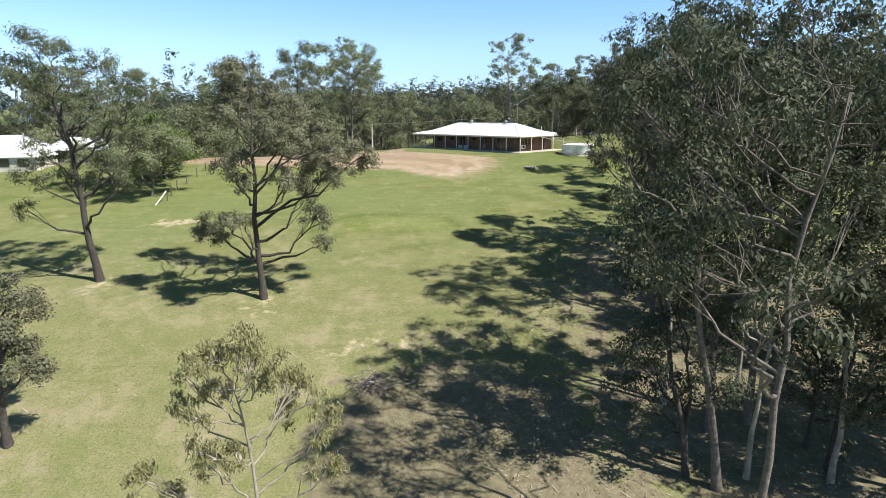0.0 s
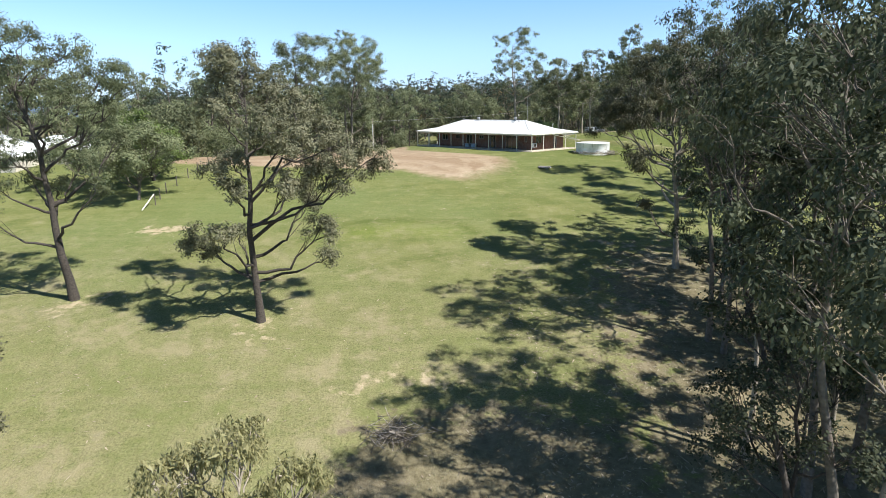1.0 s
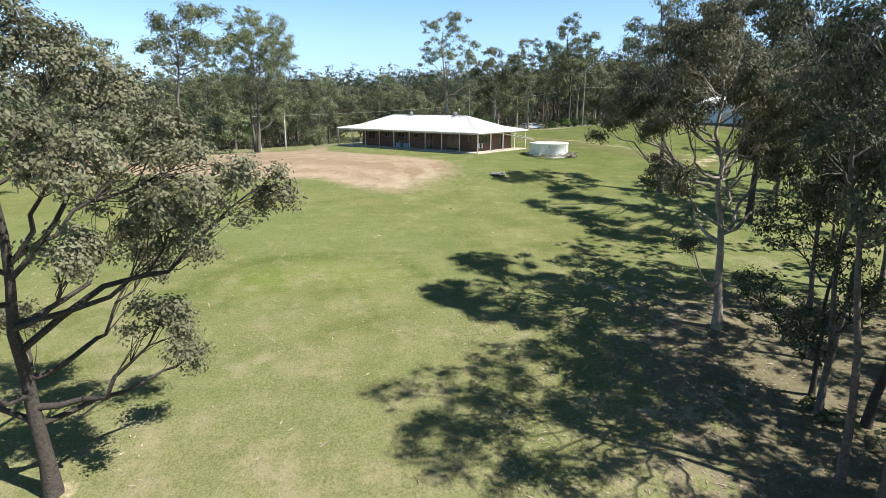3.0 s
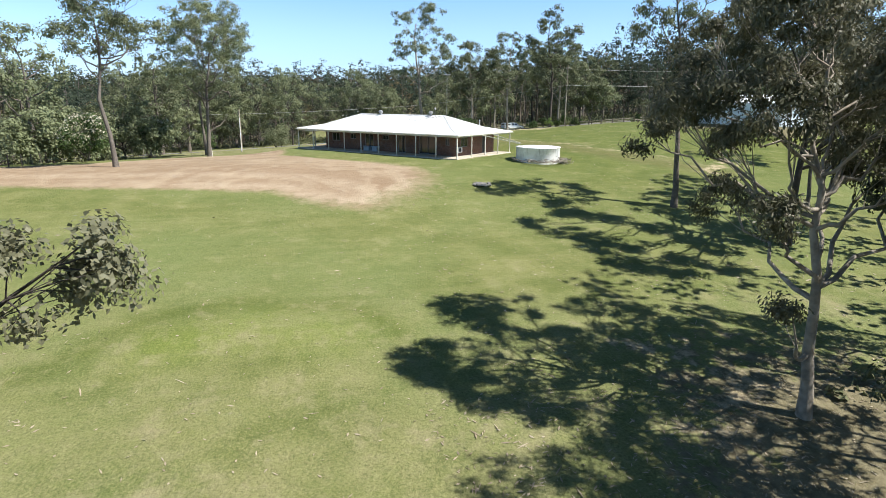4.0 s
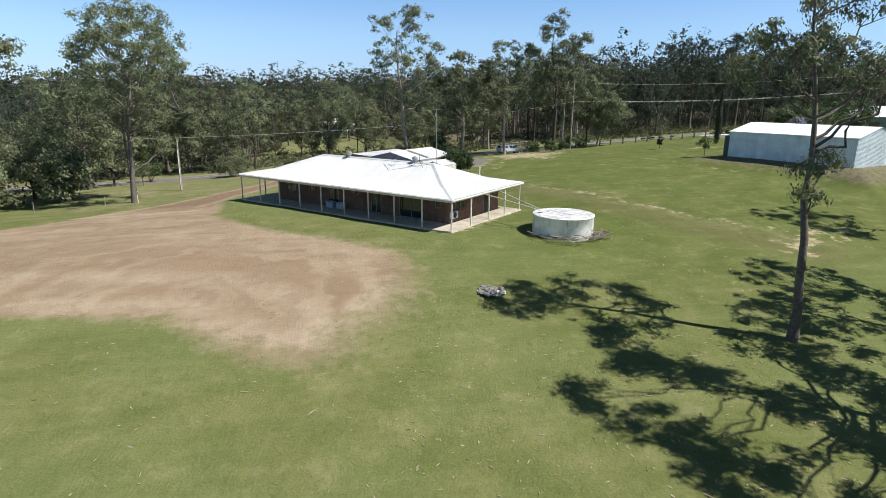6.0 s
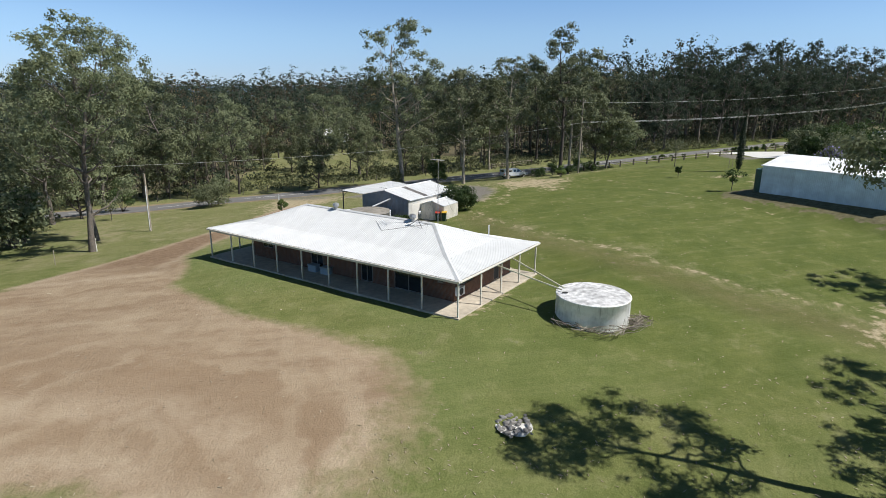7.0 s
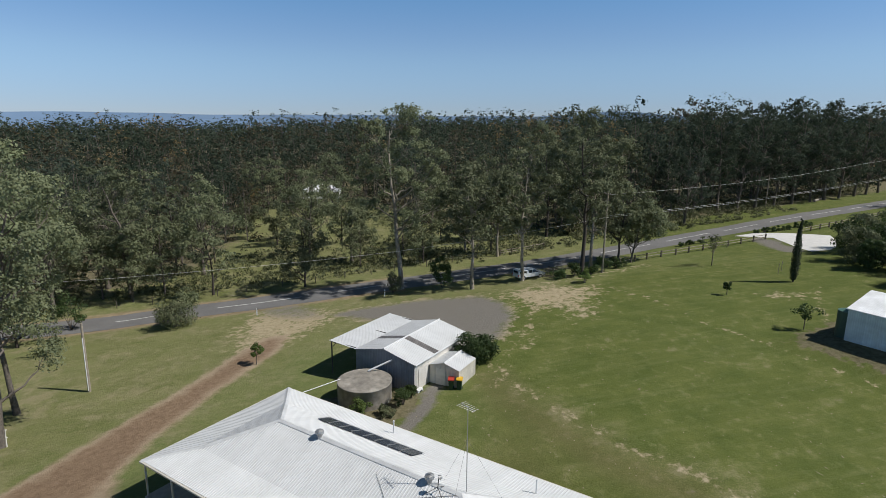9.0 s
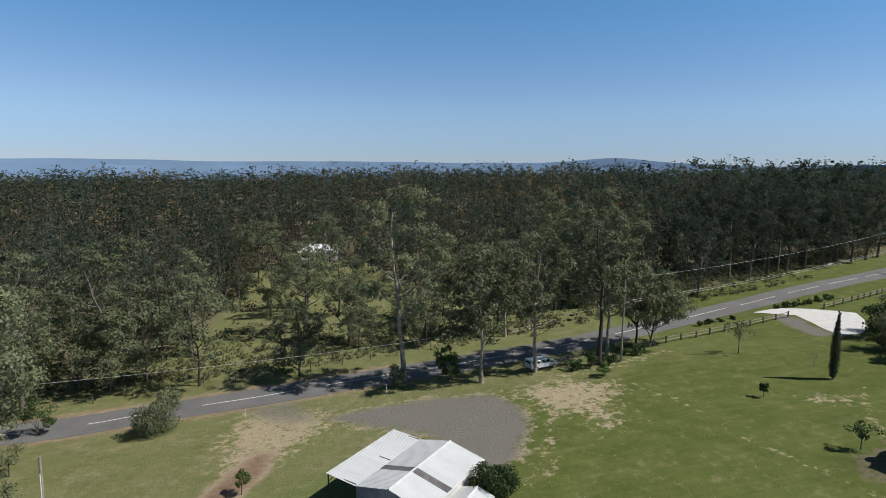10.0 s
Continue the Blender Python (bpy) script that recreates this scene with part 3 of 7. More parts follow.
# concrete driveway of the neighbours
M_CONCRETE = mat("concrete", (0.62, 0.59, 0.54), 0.85, var=0.12, scale=4, var2=0.15, scale2=0.5, bump=0.2)


# ---- the house ----
M_ROOF = mat("roof_sheet_paint", (0.655, 0.665, 0.675), 0.6, var=0.035, scale=1.2, var2=0.03, scale2=0.3, objrand=0.03, spec=0.4)
M_RIDGE = mat("ridge_cap_paint", (0.62, 0.63, 0.64), 0.5, var=0.06, scale=2)
M_ROOF_GREY = mat("roof_zinc", (0.50, 0.515, 0.53), 0.5, var=0.08, scale=1.5, objrand=0.06)
M_CREAM = mat("cream_paint", (0.66, 0.63, 0.56), 0.6, var=0.08, scale=4)
M_SLAB = mat("verandah_concrete", (0.50, 0.44, 0.355), 0.85, var=0.15, scale=2.5, var2=0.15, scale2=0.5, bump=0.15)
M_GLASS = mat("window_glass", (0.02, 0.025, 0.03), 0.06, var=0, var2=0, spec=0.8)
M_FRAME = mat("window_frame_paint", (0.24, 0.22, 0.20), 0.5, var=0.06, scale=5)
M_DARK = mat("dark_recess", (0.03, 0.03, 0.032), 0.7, var=0.1)
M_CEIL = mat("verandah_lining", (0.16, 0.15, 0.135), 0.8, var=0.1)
M_WHITE = mat("white_enamel", (0.72, 0.73, 0.74), 0.4, var=0.05)


def brick_material(name, a, b, mortar):
    m = mat(name, a, 0.9, var=0.2, scale=3, bump=0.0)
    nt = m.node_tree
    p = nt.nodes["Principled BSDF"]
    tc = nt.nodes.new("ShaderNodeTexCoord")
    mp = nt.nodes.new("ShaderNodeMapping")
    sep = nt.nodes.new("ShaderNodeSeparateXYZ")
    add = nt.nodes.new("ShaderNodeMath")
    com = nt.nodes.new("ShaderNodeCombineXYZ")
    nt.links.new(tc.outputs["Object"], sep.inputs[0])
    nt.links.new(sep.outputs[0], add.inputs[0])
    nt.links.new(sep.outputs[1], add.inputs[1])
    nt.links.new(add.outputs[0], com.inputs[0])
    nt.links.new(sep.outputs[2], com.inputs[1])
    br = nt.nodes.new("ShaderNodeTexBrick")
    br.inputs["Scale"].default_value = 1.0
    br.inputs["Brick Width"].default_value, br.inputs["Row Height"].default_value = 0.24, 0.086
    br.inputs["Mortar Size"].default_value = 0.010
    br.inputs["Color1"].default_value, br.inputs["Color2"].default_value, br.inputs["Mortar"].default_value = (*a, 1), (*b, 1), (*mortar, 1)
    nt.links.new(com.outputs[0], br.inputs["Vector"])
    mix = [n for n in nt.nodes if n.bl_idname == "ShaderNodeMix"][0]
    nt.links.new(br.outputs["Color"], mix.inputs[6])
    bp = nt.nodes.new("ShaderNodeBump")
    bp.invert = True
    bp.inputs["Strength"].default_value = 0.5
    bp.inputs["Distance"].default_value = 0.01
    nt.links.new(br.outputs["Fac"], bp.inputs["Height"])
    nt.links.new(bp.outputs[0], p.inputs["Normal"])
    return m


M_BRICK = brick_material("red_brown_brick", (0.135, 0.058, 0.037), (0.20, 0.088, 0.053), (0.18, 0.155, 0.13))

HL, HD, EAVE, RIDGE = 26.2, 12.2, 2.54, 4.45


def rib_sheet(length_at, x0, x1, to_world, ribs=4, high=0.02, mid=None):
    """One roof sheet between x0 and x1 along the eave; length_at(x) gives how far up it runs; to_world maps (along, up, out)."""
    bm = bmesh.new()
    cols = []
    pitch = (x1 - x0) / ribs
    for r in range(ribs):
        a = x0 + r * pitch
        for f, h in ((0.0, 0.0), (0.30, 0.0), (0.42, high), (0.62, high), (0.74, 0.0)):
            cols.append((a + f * pitch, h))
    cols.append((x1, 0.0))
    prev = None
    for x, h in cols:
        s0, s1 = length_at(x)
        stops = (s0, s1) if mid is None else (s0, min(mid, s1), s1)
        row = [bm.verts.new(to_world(x, s, h)) for s in stops]
        if prev:
            for k in range(len(stops) - 1):
                bm.faces.new((prev[k], row[k], row[k + 1], prev[k + 1]))
        prev = row
    bmesh.ops.remove_doubles(bm, verts=bm.verts, dist=1e-4)
    return bm


def hip_z(s, half, eave, ridge):
    """Height of the broken-pitch roof so far in from the eave."""
    return eave + (0.20 * s if s < 2.5 else 0.5 + (ridge - eave - 0.5) * (s - 2.5) / (half - 2.5))


def hip_roof(parent, x0, x1, y0, y1, eave, ridge, material, sheet=0.76):
    """A hipped roof of ribbed sheets over the plan x0..x1, y0..y1, with its ridge along x."""
    half = (y1 - y0) / 2
    n = int(round((x1 - x0) / sheet))
    w = (x1 - x0) / n
    for side in (0, 1):
        for i in range(n):
            def top(x):
                return 0.0, min(half, x - x0, x1 - x)

            def put(x, s, h):
                y = y0 + s if side == 0 else y1 - s
                return (x, y, hip_z(s, half, eave, ridge) + h)
            part("roof_sheet", rib_sheet(top, x0 + i * w, x0 + (i + 1) * w, put, mid=2.5), material, parent)
    n = int(round((y1 - y0) / sheet))
    w = (y1 - y0) / n
    for side in (0, 1):
        for i in range(n):
            def top(y):
                return 0.0, min(y - y0, y1 - y)

            def put(y, s, h):
                x = x0 + s if side == 0 else x1 - s
                return (x, y, hip_z(s, half, eave, ridge) + h)
            part("roof_sheet", rib_sheet(top, y0 + i * w, y0 + (i + 1) * w, put, mid=2.5), material, parent)
    # ridge and hip caps
    ym = (y0 + y1) / 2
    a, b = (x0 + half, ym, ridge), (x1 - half, ym, ridge)
    k, zk = 2.5, hip_z(2.5, half, eave, ridge)
    ks = [(x0 + k, y0 + k, zk), (x0 + k, y1 - k, zk), (x1 - k, y0 + k, zk), (x1 - k, y1 - k, zk)]
    for p, q in ((a, b), (a, ks[0]), (a, ks[1]), (b, ks[2]), (b, ks[3]), (ks[0], (x0, y0, eave)), (ks[1], (x0, y1, eave)), (ks[2], (x1, y0, eave)), (ks[3], (x1, y1, eave))):
        u, w = Vector(p), Vector(q)
        s = (w - u).cross(Vector((0, 0, 1))).normalized() * 0.21
        d = Vector((0, 0, 0.06))
        e = Vector((0, 0, -0.035))
        part("ridge_cap", poly([u + s + e, u + d, u - s + e, w + s + e, w + d, w - s + e], [(0, 1, 4, 3), (1, 2, 5, 4), (0, 2, 1), (3, 4, 5), (0, 3, 5, 2)]), M_RIDGE, parent)


def build_house():
    h = thing("house", pose(HOUSE_AT[0], HOUSE_AT[1], 0.08, 0, 0, HOUSE_TURN), "low brick house with verandahs under a white metal hip roof", "house")
    part("verandah_slab", box((-0.05, -0.05, -0.5), (HL + 0.05, HD - 0.1, 0), 0.02), M_SLAB, h, "pale concrete verandah floor")
    wx0, wx1, wy0, wy1, top = 2.95, 24.3, 2.45, 11.0, 2.42
    t = 0.22
    # openings of the front wall: (left, right, sill, head, kind)
    front = [(4.2, 5.6, 1.0, 2.05, "window"), (7.6, 8.6, 1.35, 2.05, "window"), (10.2, 11.6, 0.02, 2.1, "slider"), (13.2, 14.2, 1.45, 2.05, "window"), (15.7, 16.9, 0.02, 2.1, "slider"), (19.0, 21.6, 0.02, 2.12, "slider"), (22.9, 23.4, 1.2, 2.05, "window")]
    east = [(3.5, 5.0, 1.0, 2.1, "window"), (8.2, 9.1, 0.02, 2.08, "door")]

    def wall_with(openings, lo, hi, along_x, at, name):
        us = sorted({lo, hi, *[q for o in openings for q in o[:2]]})
        zs = sorted({0.0, top, *[q for o in openings for q in o[2:4]]})

        def solid(i, k):
            if not (0 <= i < len(us) - 1 and 0 <= k < len(zs) - 1):
                return False
            u, z = (us[i] + us[i + 1]) / 2, (zs[k] + zs[k + 1]) / 2
            return not any(a < u < b and z0 < z < z1 for a, b, z0, z1, kind in openings)
        bm, made = bmesh.new(), {}

        def vert(i, k, d):
            if (i, k, d) not in made:
                p = (us[i], at + d * t, zs[k]) if along_x else (at + d * t, us[i], zs[k])
                made[(i, k, d)] = bm.verts.new(p)
            return made[(i, k, d)]
        for i in range(len(us) - 1):
            for k in range(len(zs) - 1):
                if solid(i, k):
                    for d in (0, 1):
                        bm.faces.new((vert(i, k, d), vert(i + 1, k, d), vert(i + 1, k + 1, d), vert(i, k + 1, d)))
                    for (di, dk), (p, q) in (((-1, 0), ((i, k), (i, k + 1))), ((1, 0), ((i + 1, k), (i + 1, k + 1))), ((0, -1), ((i, k), (i + 1, k))), ((0, 1), ((i, k + 1), (i + 1, k + 1)))):
                        if not solid(i + di, k + dk):
                            bm.faces.new((vert(*p, 0), vert(*q, 0), vert(*q, 1), vert(*p, 1)))
        bmesh.ops.recalc_face_normals(bm, faces=bm.faces)
        return part(name, bm, M_BRICK, h)
    w = wall_with(front, wx0, wx1, True, wy0, "wall")
    wall_with(east, wy0 + t, wy1 - t, False, wx1 - t, "wall")
    wall_with([(4.0, 5.4, 0.9, 2.1, "window"), (7.0, 8.4, 0.9, 2.1, "window")], wy0 + t, wy1 - t, False, wx0, "wall")
    wall_with([(6.0, 7.5, 0.9, 2.1, "window"), (12.0, 13.8, 0.02, 2.1, "slider"), (18.0, 19.5, 0.9, 2.1, "window")], wx0, wx1, True, wy1 - t, "wall")

    def fill(a, b, z0, z1, kind, axis_x, at, out):
        """Frame and panes or a door leaf in an opening; out: the way that it faces."""
        def q(u, d, z):
            return (u, at + d * out, z) if axis_x else (at + d * out, u, z)

        def bx(u0, u1, d0, d1, z0_, z1_, bev=0.0):
            p0, p1 = q(u0, d0, z0_), q(u1, d1, z1_)
            return box([min(i, j) for i, j in zip(p0, p1)], [max(i, j) for i, j in zip(p0, p1)], bev)
        name = {"window": "window", "slider": "sliding_door", "door": "door"}[kind]
        fr = bmesh.new()
        for u0, u1, c0, c1 in ((a, a + 0.06, z0, z1), (b - 0.06, b, z0, z1), (a + 0.06, b - 0.06, z1 - 0.06, z1), (a + 0.06, b - 0.06, z0, z0 + 0.06)):
            p0, p1 = q(u0, -0.10, c0), q(u1, 0.0, c1)
            add_box(fr, [min(i, j) for i, j in zip(p0, p1)], [max(i, j) for i, j in zip(p0, p1)])
        if kind != "door":
            m = (a + b) / 2
            p0, p1 = q(m - 0.03, -0.09, z0 + 0.06), q(m + 0.03, -0.02, z1 - 0.06)
            add_box(fr, [min(i, j) for i, j in zip(p0, p1)], [max(i, j) for i, j in zip(p0, p1)])
        f = part(name, fr, M_FRAME, h, "pale aluminium frame")
        if kind == "door":
            part("leaf", bx(a + 0.06, b - 0.06, -0.09, -0.05, z0 + 0.06, z1 - 0.06), M_DARK, f, "dark screen door")
        else:
            for u0, u1 in ((a + 0.06, (a + b) / 2 - 0.03), ((a + b) / 2 + 0.03, b - 0.06)):
                part("pane", bx(u0, u1, -0.07, -0.06, z0 + 0.06, z1 - 0.06), M_GLASS, f)
        if kind == "window":
            part("sill", bx(a - 0.08, b + 0.08, -0.05, 0.07, z0 - 0.08, z0 - 0.002), M_BRICK, f)
    for o in front:
        fill(*o, True, wy0, -1)
    for o in east:
        fill(*o, False, wx1, 1)
    # dark floor and rooms behind the glass
    part("inner_floor", box((wx0 + t, wy0 + t, 0.004), (wx1 - t, wy1 - t, 0.02)), M_DARK, h)
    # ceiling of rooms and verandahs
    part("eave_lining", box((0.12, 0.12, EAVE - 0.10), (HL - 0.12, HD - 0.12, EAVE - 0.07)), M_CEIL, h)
    # posts and beams
    bay = (HL - 0.2) / 9
    spots = [(0.1 + i * bay, 0.1) for i in range(10)] + [(HL - 0.1, 0.1 + j * (HD - 0.4) / 4) for j in range(1, 5)] + [(0.1, 0.1 + j * (HD - 0.4) / 4) for j in range(1, 5)] + [(0.1 + i * bay, HD - 0.3) for i in range(1, 9, 2)]
    for x, y in spots:
        po = part("post", box((x - 0.05, y - 0.05, 0), (x + 0.05, y + 0.05, EAVE - 0.24), 0.008), M_CREAM, h, "cream painted square post")
    for a, b in (((0.03, 0.04), (HL - 0.03, 0.14)), ((0.03, HD - 0.36), (HL - 0.03, HD - 0.26)), ((0.04, 0.14), (0.14, HD - 0.36)), ((HL - 0.14, 0.14), (HL - 0.04, HD - 0.36))):
        part("beam", box((*a, EAVE - 0.24), (*b, EAVE - 0.10)), M_CREAM, h)
    # gutters
    for a, b in (((-0.12, -0.14), (HL + 0.12, 0.0)), ((-0.12, HD), (HL + 0.12, HD + 0.14)), ((-0.14, 0.0), (0.0, HD)), ((HL, 0.0), (HL + 0.14, HD))):
        part("gutter", box((*a, EAVE - 0.12), (*b, EAVE + 0.0), 0.02), M_CREAM, h, "cream metal gutter")
    hip_roof(h, -0.02, HL + 0.02, -0.02, HD + 0.02, EAVE + 0.02, RIDGE, M_ROOF)
    return h


HOUSE = build_house()
H_M = pose(HOUSE_AT[0], HOUSE_AT[1], 0.08, 0, 0, HOUSE_TURN)


def roof_z(x, y):
    """Height of the house roof over a place of its plan."""
    s = min(x, HL - x, y, HD - y, HD / 2)
    return hip_z(s, HD / 2, EAVE + 0.02, RIDGE)


# ---- water tanks ----
M_TANKWHITE = mat("tank_whitewash", (0.90, 0.90, 0.89), 0.85, var=0.12, scale=3, var2=0.16, scale2=0.9, bump=0.2, bscale=20)


def streak_material(m, dark, amount):
    """Grime that has run down the wall in streaks."""
    nt = m.node_tree
    p = nt.nodes["Principled BSDF"]
    base = p.inputs["Base Color"].links[0].from_socket
    tc = nt.nodes.new("ShaderNodeTexCoord")
    mp = nt.nodes.new("ShaderNodeMapping")
    mp.inputs["Scale"].default_value = (3.2, 3.2, 0.35)
    nt.links.new(tc.outputs["Object"], mp.inputs["Vector"])
    n = nt.nodes.new("ShaderNodeTexNoise")
    n.inputs["Scale"].default_value = 1.6
    n.inputs["Detail"].default_value = 6
    n.inputs["Roughness"].default_value = 0.7
    nt.links.new(mp.outputs[0], n.inputs["Vector"])
    r = nt.nodes.new("ShaderNodeMapRange")
    r.inputs["From Min"].default_value, r.inputs["From Max"].default_value = 0.52, 0.74
    r.inputs["To Max"].default_value = amount
    nt.links.new(n.outputs["Fac"], r.inputs["Value"])
    x = nt.nodes.new("ShaderNodeMix")
    x.data_type = "RGBA"
    x.inputs[7].default_value = (*dark, 1)
    nt.links.new(r.outputs[0], x.inputs["Factor"])
    nt.links.new(base, x.inputs[6])
    nt.links.new(x.outputs[2], p.inputs["Base Color"])


streak_material(M_TANKWHITE, (0.20, 0.195, 0.19), 0.75)
M_TANKTOP = mat("tank_lid_weathered", (0.60, 0.60, 0.61), 0.9, var=0.42, scale=2.6, var2=0.22, scale2=0.7, bump=0.3, bscale=14)
M_TANKGREY = mat("tank_concrete", (0.30, 0.275, 0.24), 0.92, var=0.25, scale=2, var2=0.25, scale2=0.6, bump=0.25)


def build_tank(x, y, z0, r, height, body, top, label, cone=0.14):
    tk = thing("water_tank", pose(x, y, z0), label, "water tank")
    bm = bmesh.new()
    prof = [(r, -0.3), (r, height - 0.10), (r + 0.03, height - 0.08), (r + 0.03, height), (r - 0.02, height + 0.015)]
    n = 56
    rings = [[bm.verts.new((p * math.cos(2 * math.pi * i / n), p * math.sin(2 * math.pi * i / n), q)) for i in range(n)] for p, q in prof]
    for a, b in zip(rings[:-1], rings[1:]):
        for i in range(n):
            bm.faces.new((a[i], a[(i + 1) % n], b[(i + 1) % n], b[i]))
    part("wall", bm, body, tk, smooth=True)
    bm = bmesh.new()
    prof = [(r - 0.02, height + 0.012), (r * 0.6, height + 0.012 + cone * 0.45), (0.25, height + cone)]
    rings = [[bm.verts.new((p * math.cos(2 * math.pi * i / n), p * math.sin(2 * math.pi * i / n), q)) for i in range(n)] for p, q in prof]
    for a, b in zip(rings[:-1], rings[1:]):
        for i in range(n):
            bm.faces.new((a[i], a[(i + 1) % n], b[(i + 1) % n], b[i]))
    bm.faces.new(rings[-1])
    part("lid", bm, top, tk, "weathered tank lid", smooth=True)
    return tk


build_tank(21.3, 90.5, -0.42, 2.42, 1.84, M_TANKWHITE, M_TANKTOP, "round whitewashed concrete water tank with stained sides")
build_tank(9.5, 121.0, -0.55, 2.4, 2.15, M_TANKGREY, M_TANKGREY, "round weathered grey concrete water tank beside the shed")

# ---- sheds behind the house ----
# wall grey deepened to the tone that the walls have in shade
M_SHEDWALL_SHADED = mat("shed_wall_grey_shaded", (0.25, 0.27, 0.31), 0.6, var=0.08, scale=2, objrand=0.06)
M_SHEDCREAM = mat("shed_wall_cream", (0.72, 0.68, 0.61), 0.6, var=0.08, scale=2, objrand=0.06)
M_ROLLER = mat("roller_door_cream", (0.64, 0.62, 0.58), 0.5, var=0.06)
M_STEEL = mat("dark_steel", (0.07, 0.07, 0.07), 0.6, var=0.1)


def ribbed_wall(parent, a, b, z0, z_at, material, width=0.8, name="wall_sheet"):
    """Upright ribbed sheets from a to b; z_at(t) gives the top's height."""
    a, b = Vector((*a, 0)), Vector((*b, 0))
    n = max(1, int(round((b - a).length / width)))
    d = (b - a) / n
    out = Vector((d.y, -d.x, 0)).normalized()
    for i in range(n):
        bm = bmesh.new()
        prev = None
        cols = []
        for r in range(4):
            for f, h in ((0, 0), (0.45, 0), (0.58, 0.03), (0.85, 0.03)):
                cols.append(((r + f) / 4, h))
        cols.append((1.0, 0.0))
        for f, h in cols:
            t = (i + f) / n
            p = a + (b - a) * t + out * h
            row = (bm.verts.new((p.x, p.y, z0)), bm.verts.new((p.x, p.y, z_at(t))))
            if prev:
                bm.faces.new((prev[0], row[0], row[1], prev[1]))
            prev = row
        part(name, bm, material, parent)


def gable_roof(parent, x0, x1, y0, y1, eave, ridge, material, sheet=0.78, skylights=()):
    """Ribbed sheets on two slopes, ridge along y."""
    n = int(round((y1 - y0) / sheet))
    w = (y1 - y0) / n
    xm = (x0 + x1) / 2
    for side in (0, 1):
        for i in range(n):
            def put(y, s, h):
                x = x0 + s if side == 0 else x1 - s
                return (x, y, eave + (ridge - eave) * s / (xm - x0) + h)
            m = skylights[1] if skylights and i == skylights[0] else material
            part("roof_sheet" if m is material else "skylight", rib_sheet(lambda y: (0.0, xm - x0), y0 + i * w, y0 + (i + 1) * w, put), m, parent)
    part("ridge_cap", rod((xm, y0, ridge + 0.01), (xm, y1, ridge + 0.01), 0.09, sides=6), material, parent)


M_SKYLIGHT = mat("skylight_sheet", (0.17, 0.16, 0.155), 0.35, var=0.2, scale=2)


def build_shed():
    s = thing("shed", pose(7.0, 127.9, -0.45, 0, 0, -45.6), "grey ribbed metal shed with a lean-to carport and white roof", "shed")
    e, r, d, zb = 3.15, 3.95, 9.4, -0.4
    cx, x1 = 3.1, 9.95
    gable_roof(s, cx - 0.1, x1 + 0.15, -0.15, d + 0.15, e, r, M_ROOF, skylights=(4, M_SKYLIGHT))
    xm = (cx + x1) / 2
    ribbed_wall(s, (cx, 0), (x1, 0), zb, lambda t: e + (r - e) * (1 - abs(2 * t - 1)) - 0.03, M_SHEDWALL_SHADED)
    # the sunlit long wall gets a paler colour than the shaded ones
    ribbed_wall(s, (x1, 0), (x1, d), zb, lambda t: e - 0.03, M_ROLLER)
    ribbed_wall(s, (x1, d), (cx, d), zb, lambda t: e + (r - e) * (1 - abs(2 * t - 1)) - 0.03, M_SHEDWALL_SHADED)
    ribbed_wall(s, (cx, d), (cx, 0), zb, lambda t: e - 0.03, M_SHEDWALL_SHADED)
    # carport roof, a single fall
    n = 12
    for i in range(n):
        def put(y, q, h):
            return (q, y, e + 0.22 - 0.05 * q + h)
        part("carport_sheet", rib_sheet(lambda y: (-0.1, cx + 0.1), -0.2 + i * (d + 0.4) / n, -0.2 + (i + 1) * (d + 0.4) / n, put), M_ROOF, s)
    for y in (0.0, d / 2, d):
        part("post", box((-0.05, y - 0.05, zb), (0.05, y + 0.05, e + 0.19)), M_STEEL, s, "dark steel post")
        part("rafter", box((0.05, y - 0.04, e + 0.03), (cx, y + 0.04, e + 0.13)), M_STEEL, s)
    part("brace", rod((0.0, 0.0, e - 0.6), (0.6, 0.0, e + 0.05), 0.035), M_STEEL, s)
    part("purlin", box((-0.08, -0.15, e + 0.13), (0.02, d + 0.15, e + 0.20)), M_STEEL, s)
    # roller door and door trim on the long side
    part("roller_door", box((x1 + 0.035, 0.6, zb), (x1 + 0.06, 3.0, 2.5)), M_ROLLER, s, "cream roller door")
    part("gutter", box((x1 + 0.13, -0.1, e - 0.1), (x1 + 0.26, d + 0.1, e + 0.02), 0.015), M_WHITE, s)
    part("downpipe", rod((x1 - 2.4, -0.15, e - 0.05), (x1 - 4.0, -1.6, e - 0.95), 0.09), M_WHITE, s, "white pipe from the shed to the tank")
    ac = part("air_conditioner", box((x1 + 0.05, -0.05, zb + 0.35), (x1 + 0.45, 0.75, zb + 1.15), 0.03), M_WHITE, s, "white air conditioner unit")
    part("fan_grille", rod((x1 + 0.45, 0.35, zb + 0.75), (x1 + 0.465, 0.35, zb + 0.75), 0.3, sides=20), M_DARK, ac)
    return s


build_shed()


